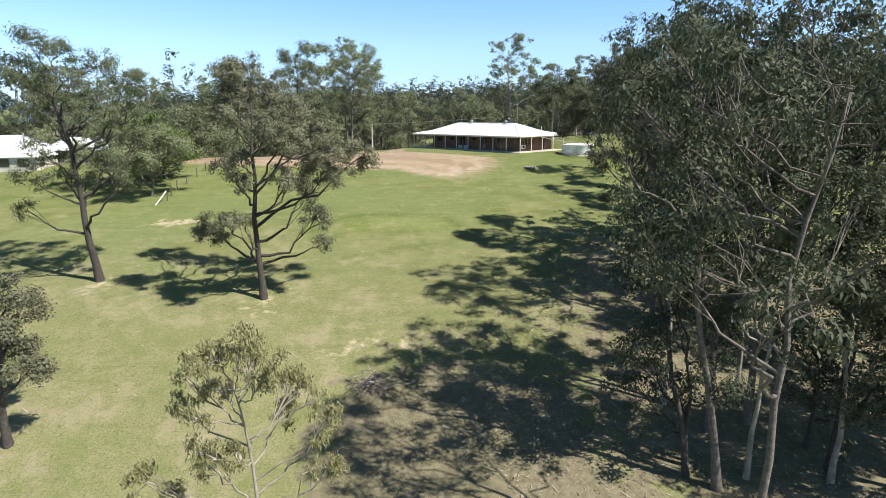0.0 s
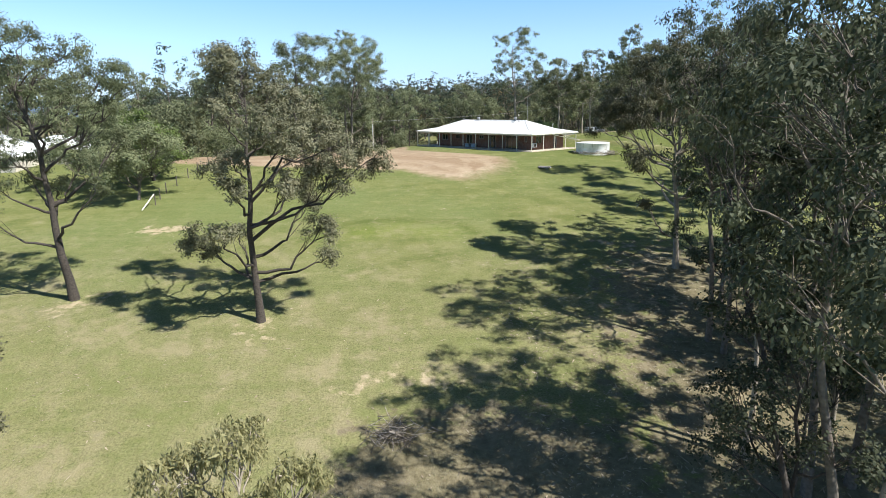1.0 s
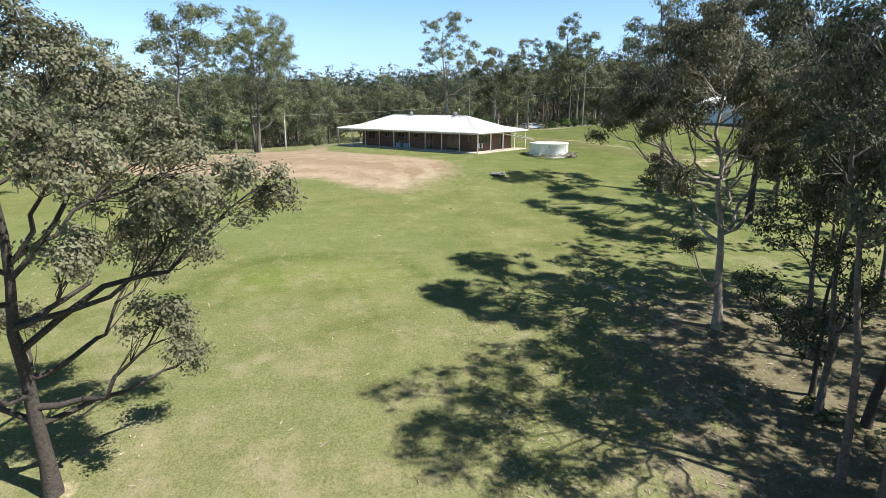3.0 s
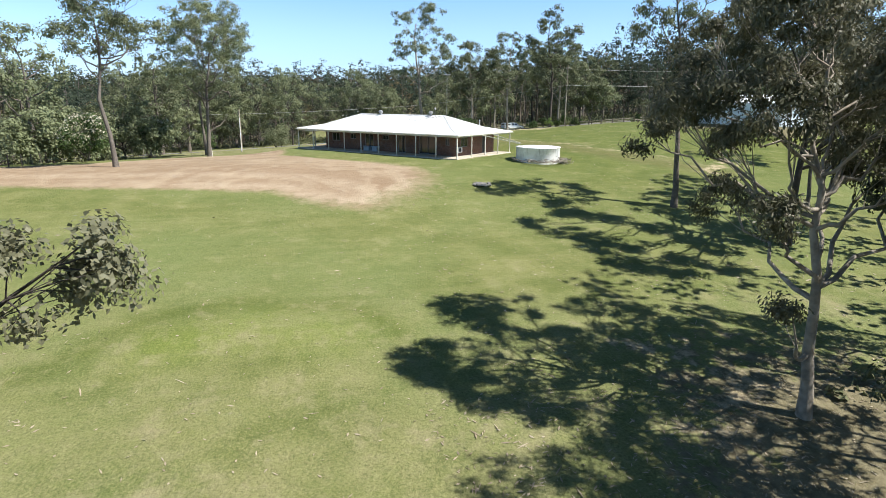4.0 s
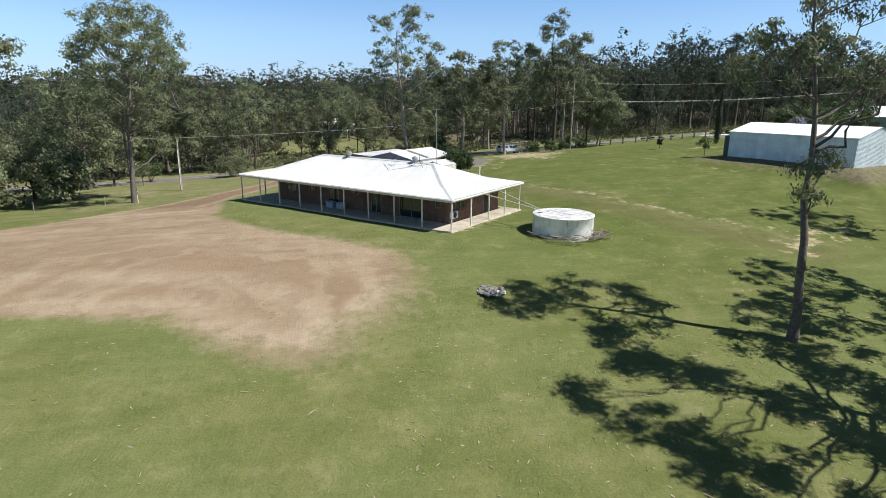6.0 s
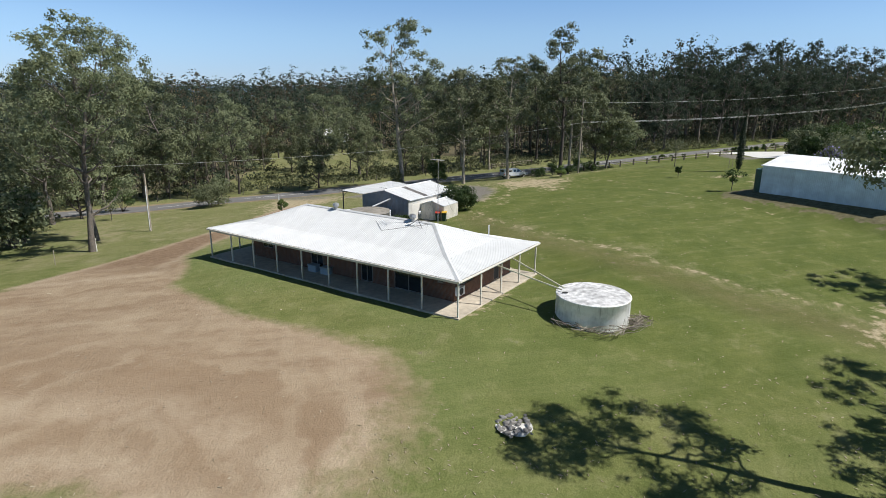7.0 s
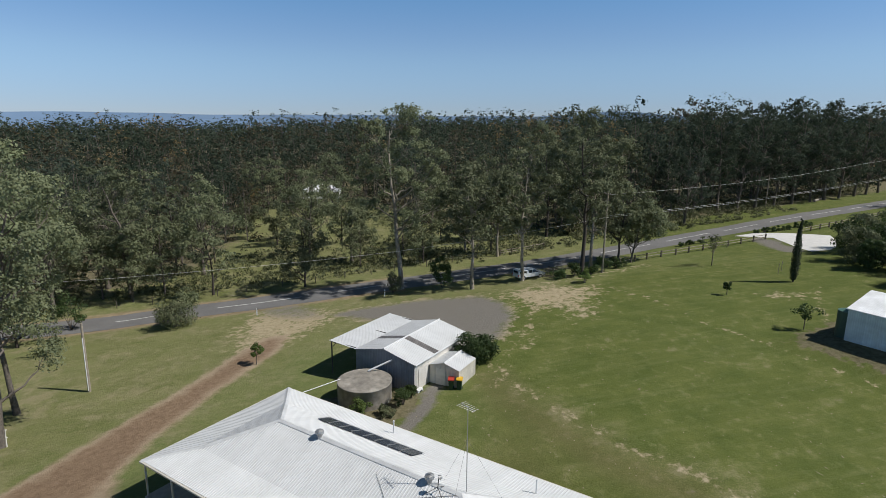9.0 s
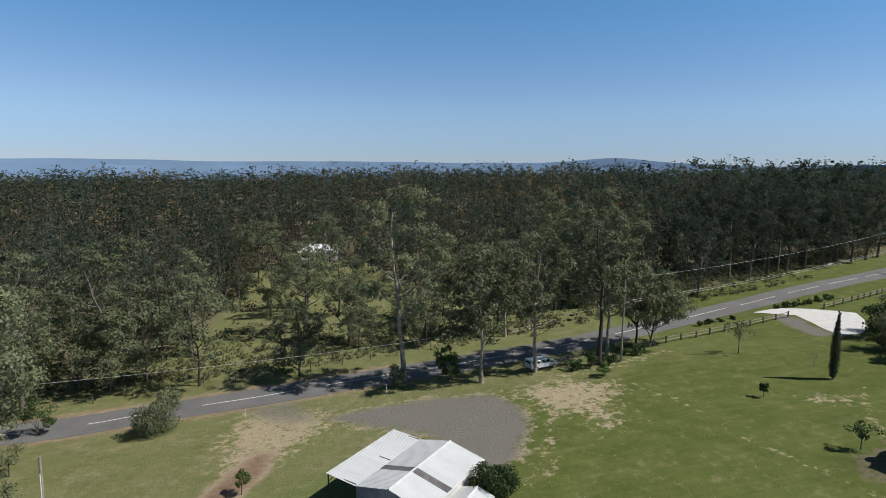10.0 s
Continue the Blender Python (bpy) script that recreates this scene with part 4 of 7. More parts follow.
def build_small_shed():
    s = thing("garden_shed", pose(15.7, 122.3, -0.1, 0, 0, -43), "small cream ribbed metal garden shed", "shed")
    e, r, w, d, zb = 2.05, 2.5, 3.1, 3.3, -0.4
    gable_roof(s, -0.05, w + 0.05, -0.08, d + 0.08, e, r, M_ROOF, 0.76)
    top = lambda t: e + (r - e) * (1 - abs(2 * t - 1)) - 0.03
    ribbed_wall(s, (0, 0), (w, 0), zb, top, M_SHEDCREAM, 0.5)
    ribbed_wall(s, (w, 0), (w, d), zb, lambda t: e - 0.03, M_SHEDCREAM, 0.5)
    ribbed_wall(s, (w, d), (0, d), zb, top, M_SHEDCREAM, 0.5)
    ribbed_wall(s, (0, d), (0, 0), zb, lambda t: e - 0.03, M_SHEDCREAM, 0.5)
    part("door", box((0.7, -0.05, zb + 0.4), (1.7, -0.02, 1.85)), M_SHEDCREAM, s)
    return s


build_small_shed()

M_NSHED = mat("neighbour_shed_wall", (0.68, 0.75, 0.79), 0.55, var=0.06, scale=2, objrand=0.05)
M_NROOF = mat("neighbour_shed_roof", (0.82, 0.84, 0.86), 0.4, var=0.05, scale=2, objrand=0.04)


def build_neighbour_shed():
    s = thing("farm_shed", pose(NSHED_AT[0], NSHED_AT[1], 3.0, 0, 0, NSHED_TURN), "large pale blue-grey ribbed metal shed with a white roof", "shed")
    e, L, D, r = 3.35, 15.6, 9.0, 4.5
    # ridge along x: reuse the two slopes with x and y swapped
    n = 20
    for side in (0, 1):
        for i in range(n):
            def put(x, q, h):
                return (x, q if side == 0 else D - q, e + (r - e) * q / (D / 2) + h)
            part("roof_sheet", rib_sheet(lambda x: (-0.1, D / 2), -0.15 + i * (L + 0.3) / n, -0.15 + (i + 1) * (L + 0.3) / n, put), M_NROOF, s)
    top = lambda t: e + (r - e) * (1 - abs(2 * t - 1)) - 0.03
    ribbed_wall(s, (0, 0), (L, 0), -0.4, lambda t: e - 0.03, M_NSHED)
    ribbed_wall(s, (L, 0), (L, D), -0.4, top, M_NSHED)
    ribbed_wall(s, (L, D), (0, D), -0.4, lambda t: e - 0.03, M_NSHED)
    ribbed_wall(s, (0, D), (0, 0), -0.4, top, M_NSHED)
    part("gutter", box((-0.15, -0.24, e - 0.12), (L + 0.15, -0.1, e + 0.0), 0.02), M_NROOF, s)
    return s


build_neighbour_shed()

# ---- trees ----


def tube(pts, rad, sides):
    """Vertices and quads of a tapering tube along points."""
    pts, rad = np.asarray(pts, float), np.asarray(rad, float)
    d = np.gradient(pts, axis=0)
    d /= np.linalg.norm(d, axis=1)[:, None] + 1e-9
    ref = np.where(np.abs(d[:, 2:3]) > 0.9, [[1.0, 0, 0]], [[0, 0, 1.0]])
    u = np.cross(d, ref)
    u /= np.linalg.norm(u, axis=1)[:, None] + 1e-9
    w = np.cross(d, u)
    a = np.linspace(0, 2 * math.pi, sides, endpoint=False)
    v = pts[:, None] + rad[:, None, None] * (np.cos(a)[None, :, None] * u[:, None] + np.sin(a)[None, :, None] * w[:, None])
    n = len(pts)
    i, k = np.meshgrid(np.arange(n - 1), np.arange(sides), indexing="ij")
    k2 = (k + 1) % sides
    q = np.stack([i * sides + k, i * sides + k2, (i + 1) * sides + k2, (i + 1) * sides + k], -1).reshape(-1, 4)
    return v.reshape(-1, 3), q


def crown_plan(rng, H, R, base, limbs):
    """Rounded lobes that make up a gum's crown: rows of x, y, z, radius."""
    out = [(rng.normal(0, 0.08 * R), rng.normal(0, 0.08 * R), H - 0.34 * R, 0.34 * R)]
    while len(out) < limbs:
        best, far = None, -1.0
        for _ in range(7):
            g, r, az = rng.uniform(0, 0.96), R * rng.uniform(0.27, 0.43), rng.uniform(0, 6.28)
            wide = R * math.sqrt(max(0.1, 1 - ((g - 0.46) / 0.64) ** 2))
            d = max(0.0, wide - 0.6 * r) * math.sqrt(rng.uniform(0.08, 1))
            c = (d * math.cos(az), d * math.sin(az), base * H + (H * (1 - base) - r) * g + 0.35 * r, r)
            near = min(math.dist(c[:3], o[:3]) / (c[3] + o[3]) for o in out)
            if near > far:
                best, far = c, near
        out.append(best)
    return out


def clumps_of(rng, lobes, subs, axis_at=(0, 0)):
    """Leaf clumps on the upper and outer skin of each lobe: centres, the ways that they face, and which lobe."""
    cs, ds, own = [], [], []
    for i, (x, y, z, r) in enumerate(lobes):
        h = math.hypot(x - axis_at[0], y - axis_at[1]) + 1e-6
        m = subs[i]
        d = rng.normal(0, 1, (m, 3)) + np.array([0.45 * (x - axis_at[0]) / h, 0.45 * (y - axis_at[1]) / h, 0.4])
        d /= np.linalg.norm(d, axis=1)[:, None]
        cs.append(np.array([x, y, z]) + d * (r * rng.uniform(0.5, 1.0, m))[:, None] * [1, 1, 0.85])
        ds.append(d)
        own += [i] * m
    return np.concatenate(cs), np.concatenate(ds), own


def grow(seed, H, R, trunk, base=0.35, limbs=9, subs=8, per=120, leaf=(0.22, 0.035), clump=0.8, lean=(0.0, 0.0), top=0.82, sides=8, flat=0.75, lobes=None, wander=0.018, loose=0.5, drop=0.7):
    """A gum tree: returns trunk vertices, quads, leaf vertices, quads. H: height, R: crown radius, trunk: its radius at the foot; lobes: the crown's own masses where they are known."""
    rng = np.random.default_rng(seed)
    wood = []
    n = 10
    t = np.linspace(0, 1, n)
    drift = np.cumsum(rng.normal(0, wander * H, (n, 2)), axis=0) * t[:, None]
    tp = np.stack([lean[0] * t ** 1.3 + drift[:, 0], lean[1] * t ** 1.3 + drift[:, 1], -0.35 + (top * H + 0.35) * t], -1)
    tr = trunk * (1 - 0.80 * t) + trunk * 0.35 * np.exp(-t * 18)
    wood.append(tube(tp, tr, sides))

    def at(f):
        return np.array([np.interp(f, t, tp[:, k]) for k in range(3)]), float(np.interp(f, t, tr))
    if lobes is None:
        lobes = [(x + lean[0] * min(1, z / H) ** 1.3, y + lean[1] * min(1, z / H) ** 1.3, z, r) for x, y, z, r in crown_plan(rng, H, R, base, limbs)]
        many = [max(4, int(round(subs * 1.4)))] * len(lobes)
    else:
        many = [max(4, int(round(subs * r ** 1.5))) for x, y, z, r in lobes]
    mids = []
    for x, y, z, r in lobes:
        c = np.array([x, y, z])
        p, _ = at(0.8)
        away = math.hypot(x - p[0], y - p[1])
        up = max(0.5 * base * H, min(0.97 * top * H, z - rng.uniform(0.35, 0.75) * away - 0.5 * r))
        p, tk = at(min(1.0, up / (top * H)))
        q = p + (c - p) * np.array([0.55, 0.55, 0.30]) + rng.normal(0, 0.09, 3) * np.linalg.norm(c - p)
        u = np.linspace(0, 1, 8)[:, None]
        line = (1 - u) ** 2 * p + 2 * u * (1 - u) * q + u ** 2 * c + rng.normal(0, 0.035, (8, 3)) * np.linalg.norm(c - p) * np.sin(math.pi * u)
        r0 = min(tk * 0.72, 0.028 + 0.016 * np.linalg.norm(c - p) + 0.02 * r)
        wood.append(tube(line, np.linspace(r0, 0.022, 8), max(4, sides - 3)))
        mids.append(line)
    cs, ds, own = clumps_of(rng, lobes, many, tuple(at(0.7)[0][:2]))
    for c, i in zip(cs, own):
        line = mids[i]
        p = line[rng.integers(4, 8)]
        wood.append(tube([p, (p + c) / 2 + rng.normal(0, 0.08, 3) * np.linalg.norm(c - p) + [0, 0, 0.06], c], [0.021, 0.015, 0.008], 3))
    wv, wq, off = [], [], 0
    for v, q in wood:
        wv.append(v)
        wq.append(q + off)
        off += len(v)
    size = clump * rng.uniform(0.62, 1.32, len(cs))
    cnt = np.maximum(4, (per * (size / clump) ** 1.7).astype(int))
    idx = np.repeat(np.arange(len(cs)), cnt)
    g = rng.normal(0, 1, (len(idx), 3)) + 0.35 * ds[idx]
    g /= np.linalg.norm(g, axis=1)[:, None] + 1e-6
    pos = cs[idx] + g * (size[idx] * rng.uniform(0.15, 1.1, len(idx)))[:, None] * np.array([1, 1, flat])
    lv, lq = facing(pos, 0.6 * g + 0.5 * ds[idx] + [0, 0, 0.35], rng, leaf, loose, drop)
    return np.concatenate(wv), np.concatenate(wq), lv, lq


def facing(pos, n, rng, leaf, spread=0.45, drop=0.7):
    """Broad leaves at places, each turned roughly the way of its normal n and drooping."""
    N = len(pos)
    n = n + rng.normal(0, spread, (N, 3))
    n /= np.linalg.norm(n, axis=1)[:, None] + 1e-9
    d = np.array([0, 0, -drop]) + rng.normal(0, 0.6, (N, 3))
    d -= (d * n).sum(1)[:, None] * n
    d /= np.linalg.norm(d, axis=1)[:, None] + 1e-9
    s = np.cross(n, d)
    L = (leaf[0] * rng.uniform(0.6, 1.35, N))[:, None]
    W = (leaf[1] * rng.uniform(0.6, 1.35, N))[:, None]
    f = rng.uniform(0.3, 0.6, N)[:, None]
    v = np.stack([pos - d * L * 0.5, pos + d * L * (f - 0.5) + s * W, pos + d * L * 0.5, pos + d * L * (f - 0.6) - s * W], 1).reshape(-1, 3)
    return v, np.arange(4 * N).reshape(-1, 4)


def tree(x, y, bark, leafm, label, category="tree", name="gum_tree", group="", turn=0.0, z=None, **kw):
    """One tree as a thing: trunk with its limbs, and crown."""
    wv, wq, lv, lq = grow(**kw)
    ob = thing(name, pose(x, y, gz(x, y) if z is None else z, 0, 0, turn), label, category, group)
    under(new("trunk", quick_mesh("trunk", wv, wq, [bark], smooth=True)), ob)
    under(new("crown", quick_mesh("crown", lv, lq, [leafm])), ob)
    return ob


def plant_again(ob, x, y, turn, scale=1.0):
    c = copy_thing(ob, pose(x, y, gz(x, y), 0, 0, turn))
    c.scale = (scale, scale, scale)
    return c


# two box trees standing in the front paddock
tree(-13.0, 38.6, M_BARK_DARK, M_LEAF_OLIVE, "spreading box tree with dark bark and olive-brown leaves in the paddock", seed=11, H=16.2, R=5.6, trunk=0.26, subs=12, per=150, leaf=(0.14, 0.045), clump=0.52, lean=(-1.5, 0.3), wander=0.022, top=0.84,
     lobes=[(-0.1, -2.4, 15.4, 1.1), (-1.2, 3.7, 15.8, 1.5), (-0.8, -1.6, 14.0, 1.1), (-0.9, 3.9, 14.2, 1.9), (-0.4, -2.0, 12.7, 1.4), (0.8, 2.8, 13.9, 1.6), (2.1, -3.2, 12.3, 1.4), (2.2, 3.1, 12.8, 1.6), (3.0, -2.0, 11.3, 1.4), (3.8, 2.1, 11.4, 1.6), (5.8, -0.7, 10.5, 1.5), (6.9, 2.3, 9.8, 1.2), (4.8, -0.4, 9.0, 1.5), (2.0, 4.2, 8.9, 1.6), (2.3, -1.4, 8.6, 1.1), (2.6, 3.2, 6.8, 1.1), (4.1, -0.2, 5.9, 1.1), (3.9, 3.0, 3.4, 0.6), (-0.1, -1.8, 10.3, 0.9), (-2.3, 0.7, 9.4, 0.9), (0.1, -3.3, 8.7, 0.8), (-3.2, 0.2, 4.9, 1.5), (-0.9, -2.7, 6.1, 0.9), (-2.1, 3.5, 4.9, 0.8)])
tree(-26.7, 41.9, M_BARK_DARK, M_LEAF_GUM, "tall open box tree with grey-green leaves in the paddock", seed=23, H=18.0, R=5.8, trunk=0.29, subs=8, per=120, leaf=(0.17, 0.036), clump=0.60, lean=(-1.6, 0.0), wander=0.02, top=0.86, drop=1.2,
     lobes=[(-0.0, -2.4, 17.0, 1.5), (-2.2, 2.8, 17.0, 1.3), (-1.7, -2.1, 15.3, 1.6), (-3.1, 1.7, 14.9, 2.0), (0.9, -1.6, 14.4, 1.5), (-0.2, 2.4, 16.0, 1.6), (3.6, -1.3, 16.0, 0.9), (1.0, 2.9, 14.5, 1.7), (4.0, 0.4, 14.8, 1.3), (4.1, 2.6, 14.1, 1.0), (2.5, -2.1, 12.6, 1.8), (-2.2, 1.4, 12.5, 2.0), (3.3, 0.2, 12.4, 1.6), (-3.4, 0.7, 12.7, 1.5), (-1.1, -2.6, 10.0, 1.5), (-2.4, 1.1, 8.9, 1.5), (-2.1, -2.6, 8.1, 1.1), (-3.9, -1.0, 5.7, 0.8), (2.1, -0.4, 9.2, 1.3), (-0.9, 1.4, 7.4, 1.1), (3.2, -0.9, 7.6, 0.8), (2.7, 2.7, 10.3, 1.3)])
# sapling close under the start of the flight
tree(-5.8, 15.0, M_BARK_PALE, M_LEAF_PALE, "young pale-leaved gum sapling with drooping leaves", seed=5, H=10.3, R=2.5, trunk=0.10, base=0.3, subs=26, per=75, leaf=(0.16, 0.020), clump=0.27, name="gum_sapling", top=0.86, drop=2.2, loose=0.9,
     lobes=[(0.3, -0.9, 10.3, 0.44), (0.0, 1.4, 9.1, 0.44), (-0.9, -0.9, 9.7, 0.44), (-1.9, 0.4, 8.5, 0.44), (-0.4, -0.9, 9.7, 0.55), (-0.2, 0.8, 8.8, 0.55), (1.2, -0.8, 9.6, 0.33), (-1.8, -0.1, 8.0, 0.33), (-1.0, -1.3, 8.2, 0.33), (-0.8, 0.1, 8.3, 0.55), (0.7, -0.9, 8.9, 0.44), (1.0, 1.2, 7.9, 0.55), (1.9, 0.1, 8.0, 0.33), (2.0, 1.2, 6.7, 0.44), (2.0, 0.2, 6.7, 0.33), (0.7, 1.1, 7.0, 0.44), (-1.1, -1.0, 7.0, 0.44), (-1.4, 0.2, 5.7, 0.44), (-0.2, -0.7, 6.6, 0.44), (-2.6, -1.1, 6.1, 0.55), (2.2, 0.1, 5.7, 0.44), (-2.3, -0.5, 5.2, 0.44)])
tree(-20.5, 23.5, M_BARK_DARK, M_LEAF_OLIVE, "box tree with olive leaves at the paddock's edge", seed=31, H=9.5, R=3.0, trunk=0.2, base=0.36, limbs=10, subs=7, per=140, leaf=(0.15, 0.045), clump=0.55)

# the stand of dark gums beside the path
GUMS = []
for k, (x, y, H, R, r, bark) in enumerate(((12.6, 24.2, 21.5, 4.8, 0.17, M_BARK_GREY), (14.6, 24.6, 21.5, 5.0, 0.18, M_BARK_GREY), (14.1, 34.2, 18.5, 4.6, 0.15, M_BARK_GREY), (17.6, 38.4, 17.0, 4.6, 0.18, M_BARK_DARK), (10.2, 15.4, 20.5, 5.4, 0.16, M_BARK_GREY))):
    GUMS.append(tree(x, y, bark, M_LEAF_DARK, "tall dark-leaved gum in a close stand", group="stand of gums", seed=100 + k, H=H, R=R, trunk=r, base=0.48, limbs=17, subs=6, per=95, leaf=(0.20, 0.040), clump=0.62, drop=1.4, lean=(-0.8, 1.4) if k == 4 else (0, 0)))
GUMS.append(tree(11.2, 26.2, M_BARK_PALE, M_LEAF_DARK, "slender pale-trunked gum with a leaning stem", group="stand of gums", seed=120, H=13.5, R=2.4, trunk=0.13, base=0.5, limbs=9, subs=6, per=150, leaf=(0.20, 0.034), clump=0.55))
GUMS.append(tree(10.6, 22.0, M_BARK_DARK, M_LEAF_DARK, "forked young gum with low dark branches", group="stand of gums", seed=121, H=9.5, R=3.4, trunk=0.13, base=0.28, limbs=10, subs=8, per=75, leaf=(0.15, 0.042), clump=0.55, lean=(-1.2, 0.4)))
GUMS.append(tree(26.0, 30.0, M_BARK_GREY, M_LEAF_DARK, "tall dark-leaved gum at the back of the stand", group="stand of gums", seed=131, H=19.0, R=4.8, trunk=0.18, base=0.46, limbs=13, subs=6, per=64, leaf=(0.30, 0.075), clump=0.62))
GUMS.append(tree(11.4, 20.6, M_BARK_GREY, M_LEAF_DARK, "tall gum leaning out from the stand over the paddock", group="stand of gums", seed=141, H=19.0, R=4.4, trunk=0.19, base=0.52, limbs=12, subs=6, per=90, leaf=(0.20, 0.040), clump=0.62, drop=1.4, lean=(-2.6, 0.6)))
GUMS.append(tree(10.4, 21.3, M_BARK_DARK, M_LEAF_DARK, "dark forked gum leaning out from the stand", group="stand of gums", seed=142, H=16.5, R=3.4, trunk=0.15, base=0.6, limbs=8, subs=6, per=90, leaf=(0.20, 0.040), clump=0.60, drop=1.4, lean=(-2.2, 4.2)))
# some copies stand out of view to the right, added for their shade
for i, (src, x, y, turn, sc) in enumerate(((0, 13.9, 35.6, 70, 0.92), (1, 16.3, 39.4, 130, 0.8), (7, 22.0, 33.0, 200, 0.95), (7, 20.8, 37.5, 250, 0.9), (7, 24.5, 41.8, 300, 0.95), (7, 29.5, 36.0, 170, 0.9), (4, 20.0, 43.0, 200, 0.85), (7, 31.0, 45.0, 220, 0.9), (7, 27.5, 48.0, 10, 0.9), (7, 35.0, 40.0, 300, 0.95), (5, 15.3, 27.0, 80, 0.95), (7, 25.0, 18.4, 60, 0.95), (7, 29.0, 19.6, 140, 0.95), (6, 16.6, 21.6, 200, 1.1), (6, 19.8, 20.2, 80, 1.2), (7, 25.6, 27.4, 90, 0.85), (7, 23.2, 30.4, 15, 0.9), (5, 12.9, 21.2, 260, 1.0), (6, 23.0, 27.0, 190, 0.9), (6, 17.0, 40.6, 40, 1.0), (6, 16.5, 23.0, 120, 0.9), (6, 13.9, 26.5, 320, 0.6), (7, 23.5, 12.5, 130, 1.0), (7, 27.0, 20.0, 80, 1.0), (5, 16.4, 21.0, 20, 1.0))):
    GUMS.append(plant_again(GUMS[src], x, y, turn, sc))

# the forked gum at the stand's end, and the slender one up the slope
tree(16.45, 46.8, M_BARK_PALE, M_LEAF_BROWN, "broad gum with a pale forking trunk and brownish leaves", seed=41, H=16.8, R=5.7, trunk=0.24, subs=7, per=240, leaf=(0.19, 0.032), clump=0.58, top=0.8, lean=(0.2, 0.6), base=0.34, drop=1.1,
     lobes=[(-5.6, 3.6, 10.6, 0.8), (-3.3, 5.9, 11.4, 1.3), (-4.7, 2.4, 12.4, 1.3), (-1.4, 6.0, 14.0, 1.6), (-3.8, 0.8, 10.2, 1.3), (-1.5, 4.3, 7.9, 1.2), (-4.3, -1.0, 8.3, 1.0), (-4.1, -0.0, 12.0, 1.5), (-0.6, 2.3, 13.5, 1.9), (-3.8, -1.2, 11.5, 1.2), (1.3, 2.4, 11.9, 1.8), (-1.3, -1.2, 13.0, 1.5), (-0.2, 5.0, 14.8, 1.8), (-2.6, -0.3, 14.6, 1.4), (1.8, 1.2, 9.9, 1.4), (0.1, -1.6, 9.1, 1.2), (0.6, 3.4, 15.6, 1.5), (-1.9, -0.3, 15.7, 1.3), (-3.1, -1.8, 5.1, 0.6), (-3.4, 0.4, 15.0, 1.1), (2.8, 4.9, 15.0, 1.3), (4.1, 5.3, 12.9, 1.3), (5.9, 5.0, 9.7, 1.2), (6.2, 2.9, 10.4, 1.1), (0.2, -0.6, 12.8, 1.3), (-0.8, -2.4, 12.0, 1.2), (2.5, 0.6, 11.5, 1.6), (4.0, 5.2, 11.0, 1.5), (4.6, 2.6, 12.6, 1.6), (3.4, 0.2, 14.2, 1.5), (-5.6, 1.6, 11.6, 1.0)])
tree(30.5, 64.0, M_BARK_DARK, M_LEAF_BROWN, "tall spreading dark gum on the slope", seed=44, H=18.6, R=6.8, trunk=0.28, base=0.46, subs=8, per=130, leaf=(0.24, 0.06), clump=0.66, lean=(-0.4, 0.2), drop=1.0, top=0.86,
     lobes=[(-1.5, 4.5, 16.4, 1.6), (-0.3, 1.4, 17.3, 1.7), (-4.7, 0.0, 16.4, 1.4), (-2.0, -2.6, 17.2, 1.7), (1.0, 0.6, 16.2, 1.7), (-1.8, -3.5, 15.3, 1.7), (-2.6, -5.1, 15.4, 1.2), (2.3, 4.9, 12.0, 1.6), (0.9, 0.1, 12.3, 1.8), (-2.0, -3.5, 12.1, 1.7), (4.4, 2.2, 11.9, 1.7), (1.2, -1.9, 10.8, 1.8), (5.6, -0.3, 11.0, 1.7), (2.8, -4.2, 10.7, 1.6), (-3.8, -6.6, 12.6, 1.3), (-3.0, -7.2, 12.2, 1.5), (-2.2, -7.4, 10.8, 1.4), (-0.6, -5.9, 11.3, 1.5), (0.9, -7.1, 10.6, 1.4), (6.6, -3.3, 10.8, 1.5), (-3.4, 3.0, 13.6, 1.3)])
tree(27.05, 72.8, M_BARK_GREY, M_LEAF_GUM, "tall slender gum with an open crown on the slope", lean=(0.6, 0.4), seed=43, H=20.5, R=4.0, trunk=0.25, base=0.58, subs=5.5, per=90, leaf=(0.24, 0.05), clump=0.62, top=0.86, drop=1.2,
     lobes=[(-2.4, 2.6, 14.0, 1.5), (0.0, 1.7, 15.0, 1.4), (3.7, 2.0, 14.0, 1.4), (4.4, -0.2, 15.0, 1.5), (-2.6, 0.2, 14.5, 1.4), (0.6, -1.6, 14.0, 1.3), (4.3, -2.0, 14.4, 1.3), (2.2, 0.6, 16.8, 1.5), (0.0, 1.5, 17.4, 1.5), (5.4, 0.8, 16.2, 1.2), (-1.0, -0.5, 18.2, 1.3), (1.5, -1.0, 18.8, 1.3), (-3.8, 0.8, 16.0, 1.0), (1.8, 3.0, 15.6, 1.2), (-1.4, -0.7, 9.3, 0.8), (1.5, 1.1, 9.4, 0.7), (-1.0, -0.6, 8.1, 0.5)])
for x, y, turn, sc in ((38.5, 71.0, 90, 0.9), (54.0, 85.0, 200, 0.9), (38.0, 63.0, 150, 0.95), (47.0, 66.0, 20, 1.0), (43.0, 74.5, 240, 0.85), (22.5, 47.5, 120, 0.85)):
    plant_again(GUMS[7], x, y, turn, sc)

